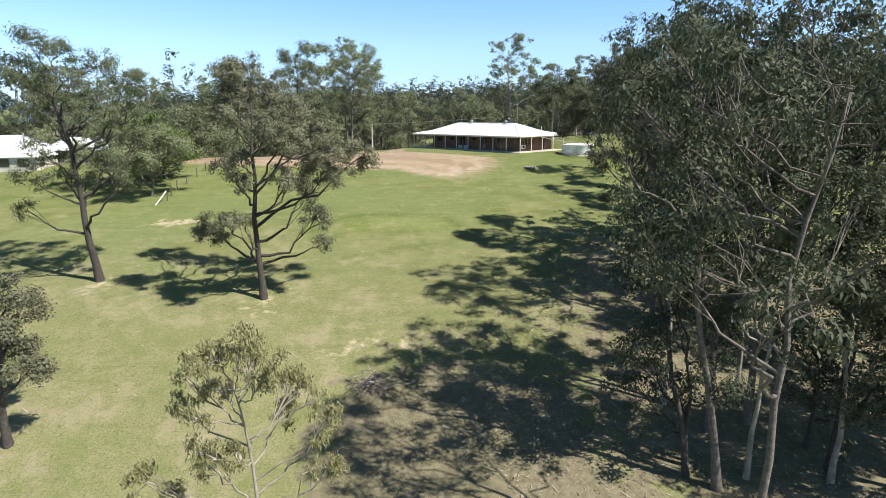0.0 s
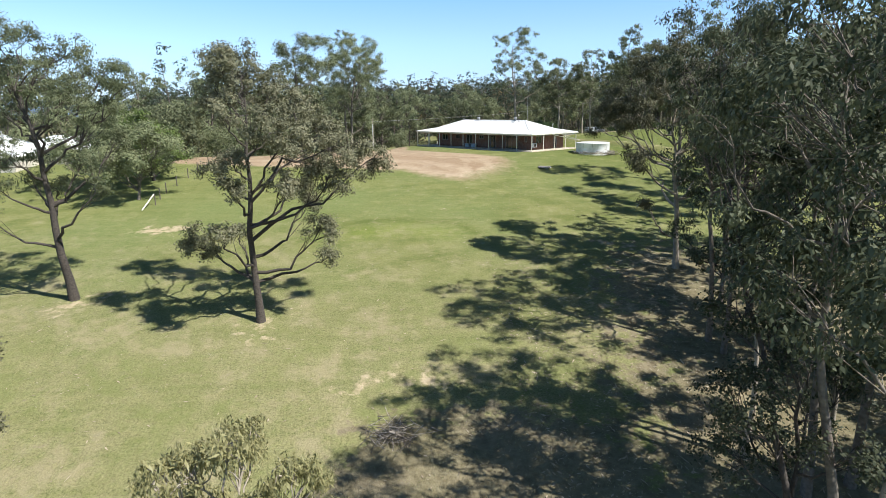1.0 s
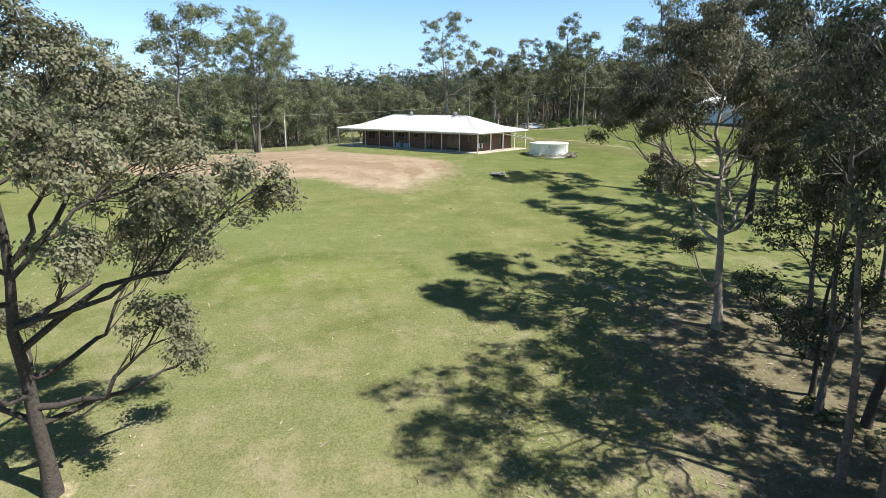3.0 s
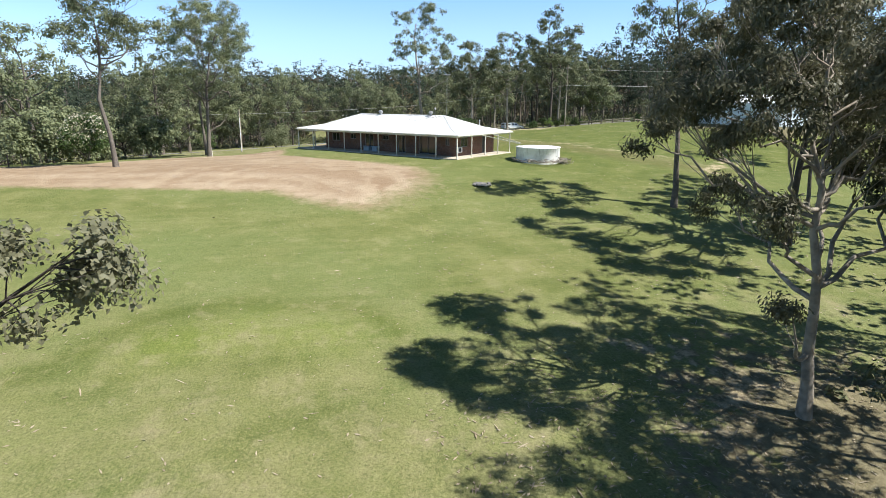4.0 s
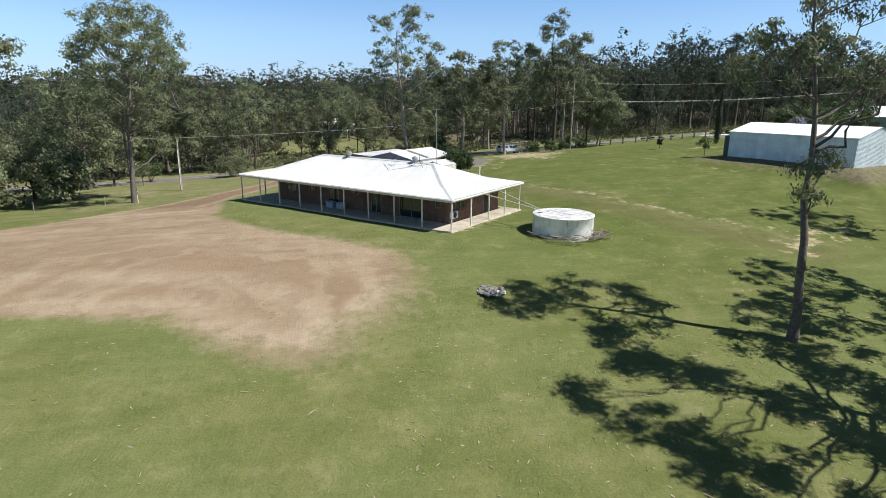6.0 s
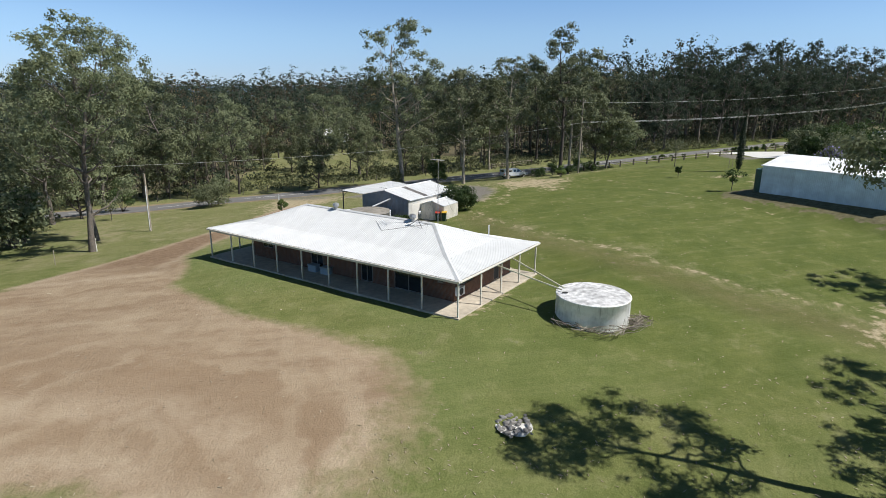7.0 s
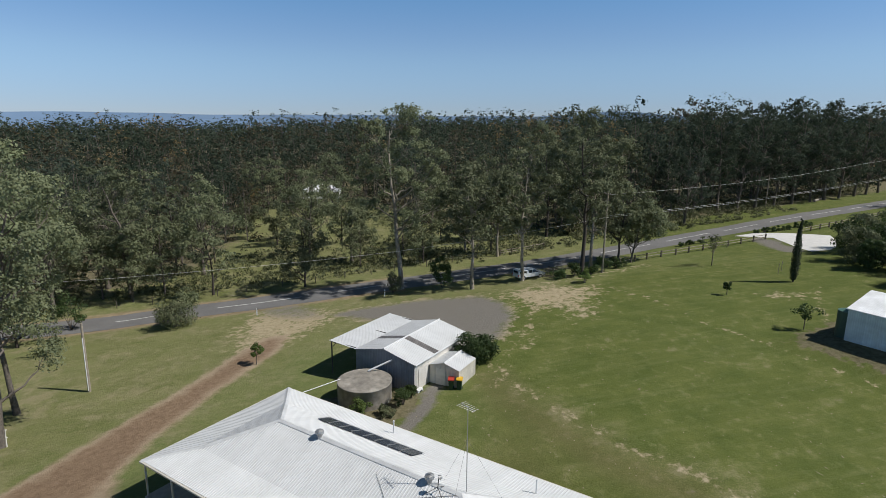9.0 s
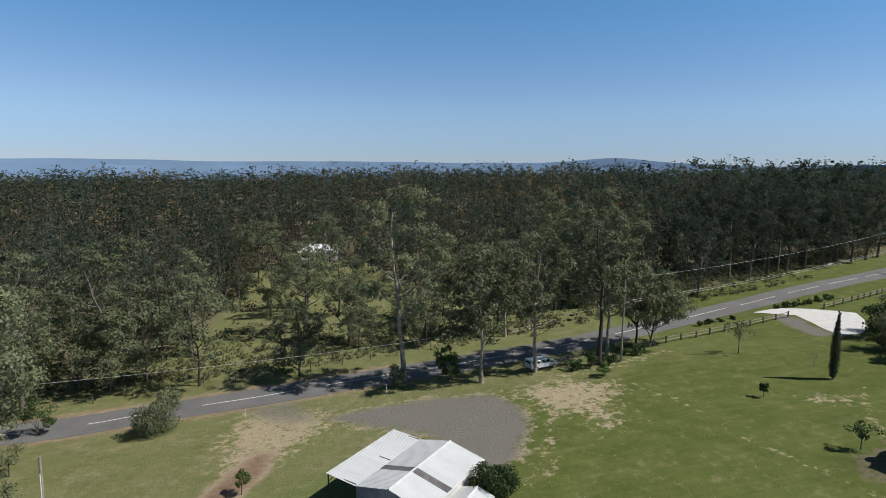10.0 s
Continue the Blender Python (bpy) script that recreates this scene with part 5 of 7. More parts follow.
# ---- gums round the yard and along the road ----
MID = []
for k, (H, R, r, base, leafm, bark) in enumerate(((22.0, 6.0, 0.36, 0.40, M_LEAF_GUM, M_BARK_GREY), (19.0, 5.4, 0.28, 0.42, M_LEAF_MID, M_BARK_PALE), (24.0, 5.8, 0.34, 0.42, M_LEAF_MID, M_BARK_DARK), (13.0, 5.4, 0.20, 0.26, M_LEAF_MID, M_BARK_DARK), (11.0, 4.8, 0.17, 0.24, M_LEAF_GUM, M_BARK_GREY))):
    MID.append(dict(seed=200 + k, H=H, R=R, trunk=r, base=base, limbs=15, subs=6, per=36, leaf=(0.37, 0.135), clump=0.95, sides=6, flat=0.7, bark=bark, leafm=leafm))


def mid_tree(k, x, y, label, turn=0.0, **change):
    kw = dict(MID[k])
    kw.update(change)
    return tree(x, y, kw.pop("bark"), kw.pop("leafm"), label, turn=turn, **kw)


NEAR = dict(per=110, leaf=(0.25, 0.08), subs=6)
FINE = dict(per=70, leaf=(0.32, 0.11), subs=8)
mid_tree(0, -23.0, 93.5, "tall slim gum at the edge of the bare dirt", seed=230, H=19.0, R=5.6, base=0.5, trunk=0.25, lean=(-0.6, 0.3), lobes=[(1.1, -2.2, 13.9, 1.8), (0.6, 4.0, 13.7, 1.9), (-0.9, -1.7, 13.0, 1.7), (2.6, 3.8, 13.2, 1.6), (-1.4, -2.2, 11.1, 1.1), (1.3, 2.6, 11.6, 1.3), (4.9, 0.3, 13.4, 1.1), (-0.9, 2.0, 11.5, 1.2), (-2.5, -2.2, 12.4, 1.1), (0.6, 1.4, 16.7, 1.9), (3.8, -1.5, 15.9, 1.8), (-1.9, 1.6, 15.7, 1.6)], **dict(NEAR, subs=4.2))
mid_tree(0, -19.75, 123.0, "tall spreading gum at the yard's edge, boards leaning on its trunk", seed=229, H=23.5, base=0.3, trunk=0.32, lean=(0.6, 0.4), lobes=[(0.7, -3.0, 20.0, 2.3), (-0.2, 5.7, 21.8, 2.2), (3.9, -0.8, 20.5, 2.4), (4.4, 5.1, 19.6, 2.2), (-0.9, -2.4, 17.5, 2.6), (-0.4, 3.2, 17.7, 3.0), (4.7, -3.2, 17.1, 2.7), (5.1, 3.2, 16.6, 2.0), (-2.3, -2.2, 14.9, 2.3), (-1.2, 1.1, 14.3, 2.7), (3.4, -3.7, 13.9, 2.7), (3.7, 4.0, 14.3, 2.3), (-0.7, -2.9, 11.3, 2.1), (-1.0, 4.8, 10.0, 2.4), (3.8, -1.2, 11.6, 2.1), (2.6, 3.5, 6.4, 1.4), (-2.9, -1.9, 11.7, 1.9)], **dict(NEAR, subs=3.4))
mid_tree(0, -21.4, 129.5, "tall gum with a rounded grey-green crown", seed=231, H=25.5, R=6.4, base=0.42, trunk=0.27, turn=80, **dict(FINE, subs=6))
mid_tree(2, 19.0, 158.5, "very tall pale-limbed gum beside the road", seed=232, H=29.5, trunk=0.42, base=0.36, bark=M_BARK_PALE, leafm=M_LEAF_GUM, lobes=[(-4.3, -1.1, 24.2, 2.5), (-0.2, 3.6, 26.6, 2.3), (1.8, -1.7, 26.1, 2.5), (-2.9, 3.4, 20.9, 2.9), (0.8, -2.0, 22.1, 2.8), (-4.6, 1.8, 17.5, 2.3), (-1.3, -3.1, 17.5, 3.0), (3.3, 1.4, 18.6, 2.3), (5.5, -2.4, 20.3, 1.5), (-1.8, 1.3, 13.7, 2.6), (2.4, -3.3, 14.8, 2.8), (5.7, 0.6, 16.7, 2.6), (0.7, -2.0, 11.5, 2.2), (7.0, -0.6, 13.8, 1.5), (-4.9, -0.4, 13.8, 1.8)], **dict(FINE, leaf=(0.34, 0.12), subs=2.8))
ROADSIDE = []
for k, x, y, s, H, R in ((1, 29.0, 153.0, 1, 19.5, 5.4), (1, 37.4, 154.0, 2, 21.5, 6.0), (2, 47.0, 153.0, 3, 26.0, 6.0), (1, 50.5, 156.5, 4, 21.0, 5.4), (3, 56.4, 158.2, 5, 14.0, 5.6)):
    ROADSIDE.append(mid_tree(k, x, y, "roadside gum with a slim pale trunk", seed=240 + s, H=H, R=R, base=0.36, group="roadside gums", per=56))
mid_tree(4, 58.8, 158.0, "small spreading grey gum at the end of the roadside trees", seed=249, H=11.0, R=5.2, base=0.3, lean=(2.6, 0.4), leafm=M_LEAF_GUM, limbs=17, per=56, group="roadside gums")
SMALL = [mid_tree(3, -10.3, 169.6, "bushy roadside gum with a rounded light green crown", seed=251, H=17.5, R=6.2, group="scrub trees", leafm=M_LEAF_GUM), mid_tree(4, -18.5, 173.6, "small round-crowned gum across the road", seed=252, H=13.0, R=5.0, group="scrub trees"), mid_tree(3, 4.4, 167.4, "drooping dark gum across the road", seed=253, H=12.0, R=4.4, base=0.2, group="scrub trees", drop=1.6)]
for x, y, H, R, k in ((-23.6, 173.6, 22.5, 6.4, 0), (-33.0, 168.0, 19.0, 6.6, 1), (-41.0, 173.0, 20.5, 7.0, 2), (-30.0, 183.0, 22.5, 7.0, 3), (-14.5, 187.0, 19.5, 6.6, 4), (5.5, 196.0, 19.0, 7.2, 5), (-50.0, 182.0, 22.0, 7.0, 6), (-42.0, 190.0, 22.0, 7.0, 7), (13.5, 184.0, 13.0, 5.0, 8)):
    mid_tree(0, x, y, "broad round-crowned gum across the road", seed=600 + k, H=H, R=R, base=0.3, limbs=17, leafm=M_LEAF_GUM if k % 3 else M_LEAF_MID, group="scrub trees", per=44)
for i, (src, x, y, turn, sc) in enumerate((
        (1, -28.1, 174.3, 50, 0.95), (1, 14.6, 178.5, 200, 0.7), (1, -46, 171, 90, 0.8), (0, -24, 190, 200, 0.72), (1, -34.5, 175.1, 20, 0.8), (1, -22.7, 170.8, 300, 0.95),
        (0, 34, 195, 33, 0.9), (1, -60, 176, 222, 0.85), (0, 46, 191, 111, 0.8), (2, 64, 190, 45, 0.8), (0, -33, 206, 15, 0.75), 
        (0, -52, 197, 115, 1.1), (2, 26.1, 175.5, 20, 0.85), (1, 23.8, 184.0, 60, 0.8), (0, 13.0, 207.9, 75, 0.95), (1, 6.3, 222.4, 140, 1.2), (2, -2.2, 217.2, 210, 0.95), (2, -10.6, 231.8, 250, 0.9),
        (0, -38, 232, 280, 1.25), (0, -27, 224, 30, 0.9), (1, 40.3, 178.0, 330, 1.2), (0, -21, 208, 330, 0.8), (0, 14, 266, 170, 1.2), (0, -8, 264, 260, 1.2), (1, -68, 180, 12, 1.2), (0, -75, 172, 99, 1.0))):
    plant_again(SMALL[src], x, y, turn, sc)
for i, (src, x, y, turn, sc) in enumerate(((0, 36.5, 183.0, 40, 0.85), (3, 78.0, 203.0, 60, 1.0), (1, 70.0, 208.0, 160, 1.0), (1, 44.0, 193.0, 80, 0.9), (2, 57.0, 189.0, 10, 0.9), (3, 66.9, 196.0, 200, 1.1), (1, 75.0, 198.0, 290, 0.95), (2, 60.0, 201.0, 150, 1.0), (3, 86.0, 206.0, 20, 1.0), (0, 31.0, 190.0, 250, 0.8), (1, 69.0, 189.0, 20, 0.8), (3, 40.3, 174.0, 20, 0.85))):
    plant_again(ROADSIDE[src], x, y, turn, sc)

# the dark wall of trees along the far side of the road
WALL = [mid_tree(2, 110.5, 200.5, "tall dark gum at the edge of the woods", seed=281, H=27.0, R=6.6, base=0.26, limbs=18, leafm=M_LEAF_WOODS, bark=M_BARK_GREY, group="woods edge"), mid_tree(1, 90.9, 187.5, "dark bushy gum at the edge of the woods", seed=282, H=18.0, R=5.8, base=0.2, limbs=18, leafm=M_LEAF_WOODS_C, bark=M_BARK_GREY, group="woods edge")]
for src, x, y, turn, sc in ((1, 96, 200, 130, 1.0), (0, 103, 200.5, 210, 0.95), (1, 117, 201, 80, 1.2), (0, 124.5, 203, 300, 1.05), (1, 131, 203.5, 30, 1.25), (0, 138.5, 205, 170, 1.05), (1, 146, 206, 250, 1.2), (0, 153, 208, 90, 1.1), (1, 160, 209.5, 340, 1.2), (0, 168.5, 212, 200, 1.05), (1, 176, 214.5, 20, 1.2), (0, 184, 217, 10, 1.05), (0, 114, 211, 100, 1.05), (0, 133, 214, 60, 1.1), (0, 150, 217, 160, 1.15), (0, 166, 222, 260, 1.05)):
    plant_again(WALL[src], x, y, turn, sc)

# trees at the yard's west side and beyond the left fence
WEST = [mid_tree(0, -41.0, 117.0, "tall gum among the trees west of the yard", seed=261, H=19.0, R=6.0, group="west trees"), mid_tree(4, -30.0, 129.5, "low dense tree at the yard's edge", seed=262, H=6.5, R=3.8, base=0.12, group="west trees"), mid_tree(3, -44.0, 129.0, "bushy tree west of the yard", seed=263, H=11.0, R=5.6, group="west trees", leafm=M_LEAF_GUM)]
for i, (src, x, y, turn, sc) in enumerate(((0, -50, 128, 60, 1.05), (2, -36, 136, 130, 1.0), (0, -33, 147, 200, 1.0), (2, -50, 112, 20, 1.05), (0, -60, 118, 300, 1.0), (2, -58, 104, 80, 1.0), (1, -36, 124, 90, 1.0), (2, -42, 150, 180, 1.1), (0, -56, 142, 250, 1.0), (2, -66, 132, 10, 1.0), (0, -72, 108, 45, 0.95), (2, -48, 98, 200, 0.8), (1, -41, 108, 300, 0.9), (0, -78, 124, 80, 1.0), (2, -70, 96, 320, 0.9), (0, -86, 104, 15, 0.95), (2, -84, 90, 75, 0.9), (0, -96, 96, 190, 1.0),
                                           (1, -38.0, 113, 10, 1.1), (1, -35.5, 118.5, 150, 1.0), (1, -45.5, 103, 250, 1.0), (1, -43, 123, 40, 1.2), (1, -50, 105, 110, 1.2), (2, -31, 152, 70, 0.9))):
    plant_again(WEST[src], x, y, turn, sc)
# leafy trees behind the left fence
mid_tree(4, -35.2, 67.5, "low spreading grey-green tree with a crooked trunk at the fence", seed=273, H=8.6, R=5.0, base=0.3, limbs=16, lean=(2.0, 0.5), name="fence_tree", **NEAR)
mid_tree(4, -41.5, 70.5, "low spreading grey-green tree beyond the fence", seed=274, H=9.6, R=5.4, base=0.25, limbs=16, name="fence_tree", **NEAR)
mid_tree(3, -37.5, 76.0, "low bushy tree along the fence", seed=275, H=7.4, R=4.6, base=0.16, limbs=15, leafm=M_LEAF_LIGHT, name="fence_tree", **NEAR)
mid_tree(3, -44.0, 82.0, "light green leafy tree beyond the fence", seed=271, H=8.5, R=4.2, leafm=M_LEAF_LIGHT, base=0.2, name="garden_tree")
mid_tree(3, -40.0, 90.0, "bushy green tree beyond the fence", seed=272, H=8.0, R=4.4, leafm=M_LEAF_MID, base=0.2, name="garden_tree")

# ---- the woods, too many to count ----


def woods():
    rng = np.random.default_rng(77)
    protos = []
    for k in range(14):
        H, R = ((24, 5.4), (20, 6.0), (15, 5.6))[k % 3]
        H, R = H * rng.uniform(0.85, 1.15), R * rng.uniform(0.85, 1.2)
        low = (0.40, 0.32, 0.2)[k % 3]
        wv, wq = tube([(0, 0, -0.5), (rng.normal(0, 0.3), rng.normal(0, 0.3), H * 0.4), (rng.normal(0, 0.7), rng.normal(0, 0.7), H * 0.85)], [0.22, 0.16, 0.05], 4)
        cs, ds, own = clumps_of(rng, crown_plan(rng, H, R, low, 10), [5] * 10)
        idx = rng.permutation(np.tile(np.arange(len(cs)), 12))
        g = rng.normal(0, 1, (len(idx), 3)) + 0.4 * ds[idx]
        g /= np.linalg.norm(g, axis=1)[:, None]
        pos = cs[idx] + g * (R * 0.19 * rng.uniform(0.3, 1.1, len(idx)))[:, None] * [1, 1, 0.75]
        lv, lq = facing(pos, 0.5 * g + 0.7 * ds[idx] + [0, 0, 0.3], rng, (0.50, 0.21), 0.35)
        protos.append((wv, wq, lv))
    # low bushes between the trunks
    n = rng.normal(0, 1, (46, 3))
    n[:, 2] = np.abs(n[:, 2])
    n /= np.linalg.norm(n, axis=1)[:, None]
    bush, _ = facing(n * rng.uniform(0.7, 2.1, 46)[:, None] * np.array([1.2, 1.2, 1.0]) + [0, 0, 0.3], n, rng, (0.7, 0.27), 0.6)
    spots = []

    def scatter(x0, x1, y0, y1, step, keep, big=(0.7, 1.2)):
        for x in np.arange(x0, x1, step):
            for y in np.arange(y0, y1, step):
                px, py = x + rng.uniform(-0.8, 0.8) * step, y + rng.uniform(-0.8, 0.8) * step
                if keep(px, py):
                    spots.append((px, py, rng.integers(0, 14), rng.uniform(0, 6.28), rng.uniform(*big)))

    def in_view(px, py):
        a = math.degrees(math.atan2(px - 5, py - 40))
        return -30 < a < 57

    tall = [(88, 170), (86, 206), (110, 300), (330, 420), (420, 290), (200, 192)]

    def open_ground(px, py):
        return inside(np.array(px), np.array(py), CLEAR) > 0 or seg_dist(np.array(px), np.array(py), ROAD)[0] < 15

    def high(px, py):
        return inside(np.array(px), np.array(py), tall) > 0
    scatter(-210, 330, 170, 300, 6.8, lambda x, y: in_view(x, y) and not open_ground(x, y) and not high(x, y) and y > (205 if x < -25 else 180 - 0.02 * x), (0.6, 1.05))
    scatter(84, 400, 180, 420, 7.6, lambda x, y: in_view(x, y) and high(x, y) and not open_ground(x, y) and seg_dist(np.array(x), np.array(y), ROAD)[0] > 19, (0.84, 1.2))
    scatter(-250, 330, 300, 420, 7.8, lambda x, y: in_view(x, y) and not high(x, y), (0.75, 1.1))
    scatter(-320, 640, 420, 760, 12.0, in_view, (0.8, 1.08))
    scatter(-500, 1000, 760, 1100, 24.0, in_view, (0.85, 1.05))
    scatter(-150, -62, 100, 176, 9.0, lambda x, y: not open_ground(x, y))
    scatter(-230, -90, 60, 150, 12.0, lambda x, y: x < -0.9 * y - 12)
    scatter(122, 230, 90, 190, 9.0, lambda x, y: not open_ground(x, y) and y < 20 + 0.62 * x + 40)
    scatter(40, 110, 10, 62, 9.0, lambda x, y: True)
    scatter(-60, 40, -60, -12, 12.0, lambda x, y: True)
    V, Q, I, off = [], [], [], 0
    for x, y, k, a, s in spots:
        wv, wq, lv = protos[k]
        z = gz(x, y)
        far = max(0.0, min(1.0, (math.hypot(x - 5, y - 100) - 500) / 1500))
        z = z * (1 - far) - 45 * far
        d = math.hypot(x, y - 60)
        step = 1 if d < 140 else (2 if d < 260 else (4 if d < 420 else 8))
        grow_leaf = {1: 1.0, 2: 1.3, 4: 1.8, 8: 2.5}[step]
        wide = s * (1.0 if d < 220 else (1.15 if d < 320 else 1.32))
        c, n = math.cos(a) * wide, math.sin(a) * wide
        m = np.array([[c, -n, 0], [n, c, 0], [0, 0, s * rng.uniform(0.9, 1.08)]])
        q = lv.reshape(-1, 4, 3)[::step]
        ctr = q.mean(1, keepdims=True)
        q = (ctr + (q - ctr) * grow_leaf).reshape(-1, 3)
        tint = rng.choice([0, 0, 2, 3, 3, 4, 5], p=[0.22, 0.2, 0.17, 0.15, 0.1, 0.13, 0.03])
        pieces = [(wv, wq, 1, (x, y, z)), (q, np.arange(len(q)).reshape(-1, 4), tint, (x, y, z))]
        for _ in range(2 if d < 230 else (1 if d < 320 else 0)):
            bx, by = x + rng.uniform(-4, 4), y + rng.uniform(-4, 4)
            pieces.append((bush, np.arange(len(bush)).reshape(-1, 4), rng.choice([0, 2, 3]), (bx, by, gz(bx, by))))
        for vv, qq, i, at in pieces:
            if i == 1 and d > 400:
                continue
            V.append(vv @ m.T + at)
            Q.append(qq + off)
            I.append(np.full(len(qq), i))
            off += len(vv)
    ob = new("woods", quick_mesh("woods", np.concatenate(V), np.concatenate(Q), [M_LEAF_WOODS, M_BARK_GREY, M_LEAF_WOODS_B, M_LEAF_WOODS_C, M_LEAF_WOODS_D, M_LEAF_RUST], np.concatenate(I)))
    tagged(ob, "dense dark green eucalypt woods reaching the horizon", "woods", kind="stuff")


woods()

# ---- things on and round the house ----
M_GALV = mat("galvanised_metal", (0.42, 0.42, 0.42), 0.45, metal=0.6, var=0.12)
M_PANEL = mat("solar_collector", (0.025, 0.035, 0.05), 0.18, var=0.15, scale=1.5)
M_PVC = mat("cream_pipe", (0.60, 0.58, 0.44), 0.5, var=0.08)
M_TIMBER = mat("weathered_timber", (0.30, 0.26, 0.21), 0.9, var=0.25, scale=4, bump=0.4)
M_TIMBER_DARK = mat("dark_timber", (0.10, 0.085, 0.07), 0.9, var=0.25, scale=4, bump=0.4)
M_ROCK = mat("grey_rock", (0.24, 0.23, 0.22), 0.9, var=0.3, scale=3, bump=0.5, bscale=8, objrand=0.25)
M_ASH = mat("pale_ash", (0.62, 0.61, 0.59), 0.95, var=0.25, scale=2.5, bump=0.3)
M_BIN = mat("bin_green", (0.022, 0.060, 0.036), 0.5, var=0.08)
M_LIDRED = mat("bin_lid_red", (0.50, 0.055, 0.035), 0.45, var=0.06)
M_LIDYEL = mat("bin_lid_yellow", (0.70, 0.42, 0.03), 0.45, var=0.06)
M_RUBBER = mat("tyre_rubber", (0.022, 0.022, 0.022), 0.85, var=0.1)
M_CARPAINT = mat("car_white", (0.62, 0.64, 0.66), 0.28, var=0.03)
M_PALEBLUE = mat("pale_blue_plastic", (0.34, 0.42, 0.50), 0.5, var=0.06)
M_BLOSSOM = leaf_mat("white_blossom", (0.36, 0.33, 0.24), (0.55, 0.52, 0.42), rough=0.8)
M_LILAC = leaf_mat("lilac_blossom", (0.24, 0.20, 0.42), (0.42, 0.37, 0.62), rough=0.8)
M_GRASSBLADE = leaf_mat("grass_blade", (0.24, 0.25, 0.11), (0.46, 0.43, 0.24), rough=0.8, translucent=0.5, spec=0.1)
M_LITTERBIT = leaf_mat("fallen_leaf", (0.22, 0.17, 0.11), (0.50, 0.43, 0.32), rough=0.9, translucent=0.0)
M_SCRUB = leaf_mat("scrub", (0.070, 0.085, 0.038), (0.17, 0.175, 0.085), rough=0.8)


def on_house(x, y, z):
    return H_M @ Vector((x, y, z))


def build_whirlybird(x, y):
    p = on_house(x, y, roof_z(x, y) - 0.05)
    v = thing("roof_ventilator", Matrix.Translation(p), "round spinning metal roof ventilator on the ridge", "roof vent", "roof ventilators")
    part("throat", rod((0, 0, 0), (0, 0, 0.25), 0.15, sides=16), M_GALV, v)
    bm = bmesh.new()
    n = 18
    prof = [(0.17, 0.25), (0.26, 0.34), (0.29, 0.44), (0.25, 0.55), (0.12, 0.62), (0.02, 0.64)]
    rings = [[bm.verts.new((r * math.cos(2 * math.pi * (i + 0.25 * k) / n) * (1 - 0.06 * (i % 2)), r * math.sin(2 * math.pi * (i + 0.25 * k) / n) * (1 - 0.06 * (i % 2)), z)) for i in range(n)] for k, (r, z) in enumerate(prof)]
    for a, b in zip(rings[:-1], rings[1:]):
        for i in range(n):
            bm.faces.new((a[i], a[(i + 1) % n], b[(i + 1) % n], b[i]))
    bm.faces.new(rings[-1])
    part("turbine", bm, M_GALV, v, "bright ribbed turbine head")


build_whirlybird(9.8, 6.0)
build_whirlybird(18.1, 6.0)


def build_antenna():
    x, y = 20.1, 6.6
    p = on_house(x, y, roof_z(x, y))
    a = thing("tv_antenna", H_M @ Matrix.Translation((x, y, roof_z(x, y))), "tall thin television mast with a small aerial", "antenna")
    part("mast", rod((0, 0, -0.05), (0, 0, 5.1), 0.028, 0.02), M_GALV, a)
    part("boom", rod((-0.5, 0.15, 5.05), (0.5, -0.15, 5.0), 0.018, sides=6), M_GALV, a)
    for k in range(7):
        t = -0.48 + 0.16 * k
        part("element", rod((t - 0.08, -0.36 + 0.02 * k - 0.3 * t, 5.03), (t + 0.08, 0.36 - 0.02 * k - 0.3 * t, 5.03), 0.010, sides=5), M_GALV, a)
    for dx, dy in ((1.8, 1.0), (-1.8, 0.6), (0.2, -2.0)):
        part("guy_wire", rod((0, 0, 3.2), (dx, dy, roof_z(x + dx, y + dy) - roof_z(x, y)), 0.005, sides=4), M_STEEL, a)
    b = thing("dish_bracket", H_M @ Matrix.Translation((18.9, 5.6, roof_z(18.9, 5.6))), "small steel roof bracket with tripod legs and aerial", "bracket")
    part("stem", rod((0, 0, 0.35), (0.05, 0.05, 1.15), 0.025), M_STEEL, b)
    for dx, dy in ((0.7, -0.4), (-0.7, -0.3), (0.1, 0.7)):
        part("leg", rod((0, 0, 0.45), (dx, dy, roof_z(18.9 + dx, 5.6 + dy) - roof_z(18.9, 5.6) + 0.02), 0.02, sides=6), M_STEEL, b)
    part("reflector", rod((0.05, 0.05, 1.0), (0.16, 0.16, 1.06), 0.16, 0.10, sides=14), M_GALV, b)


build_antenna()


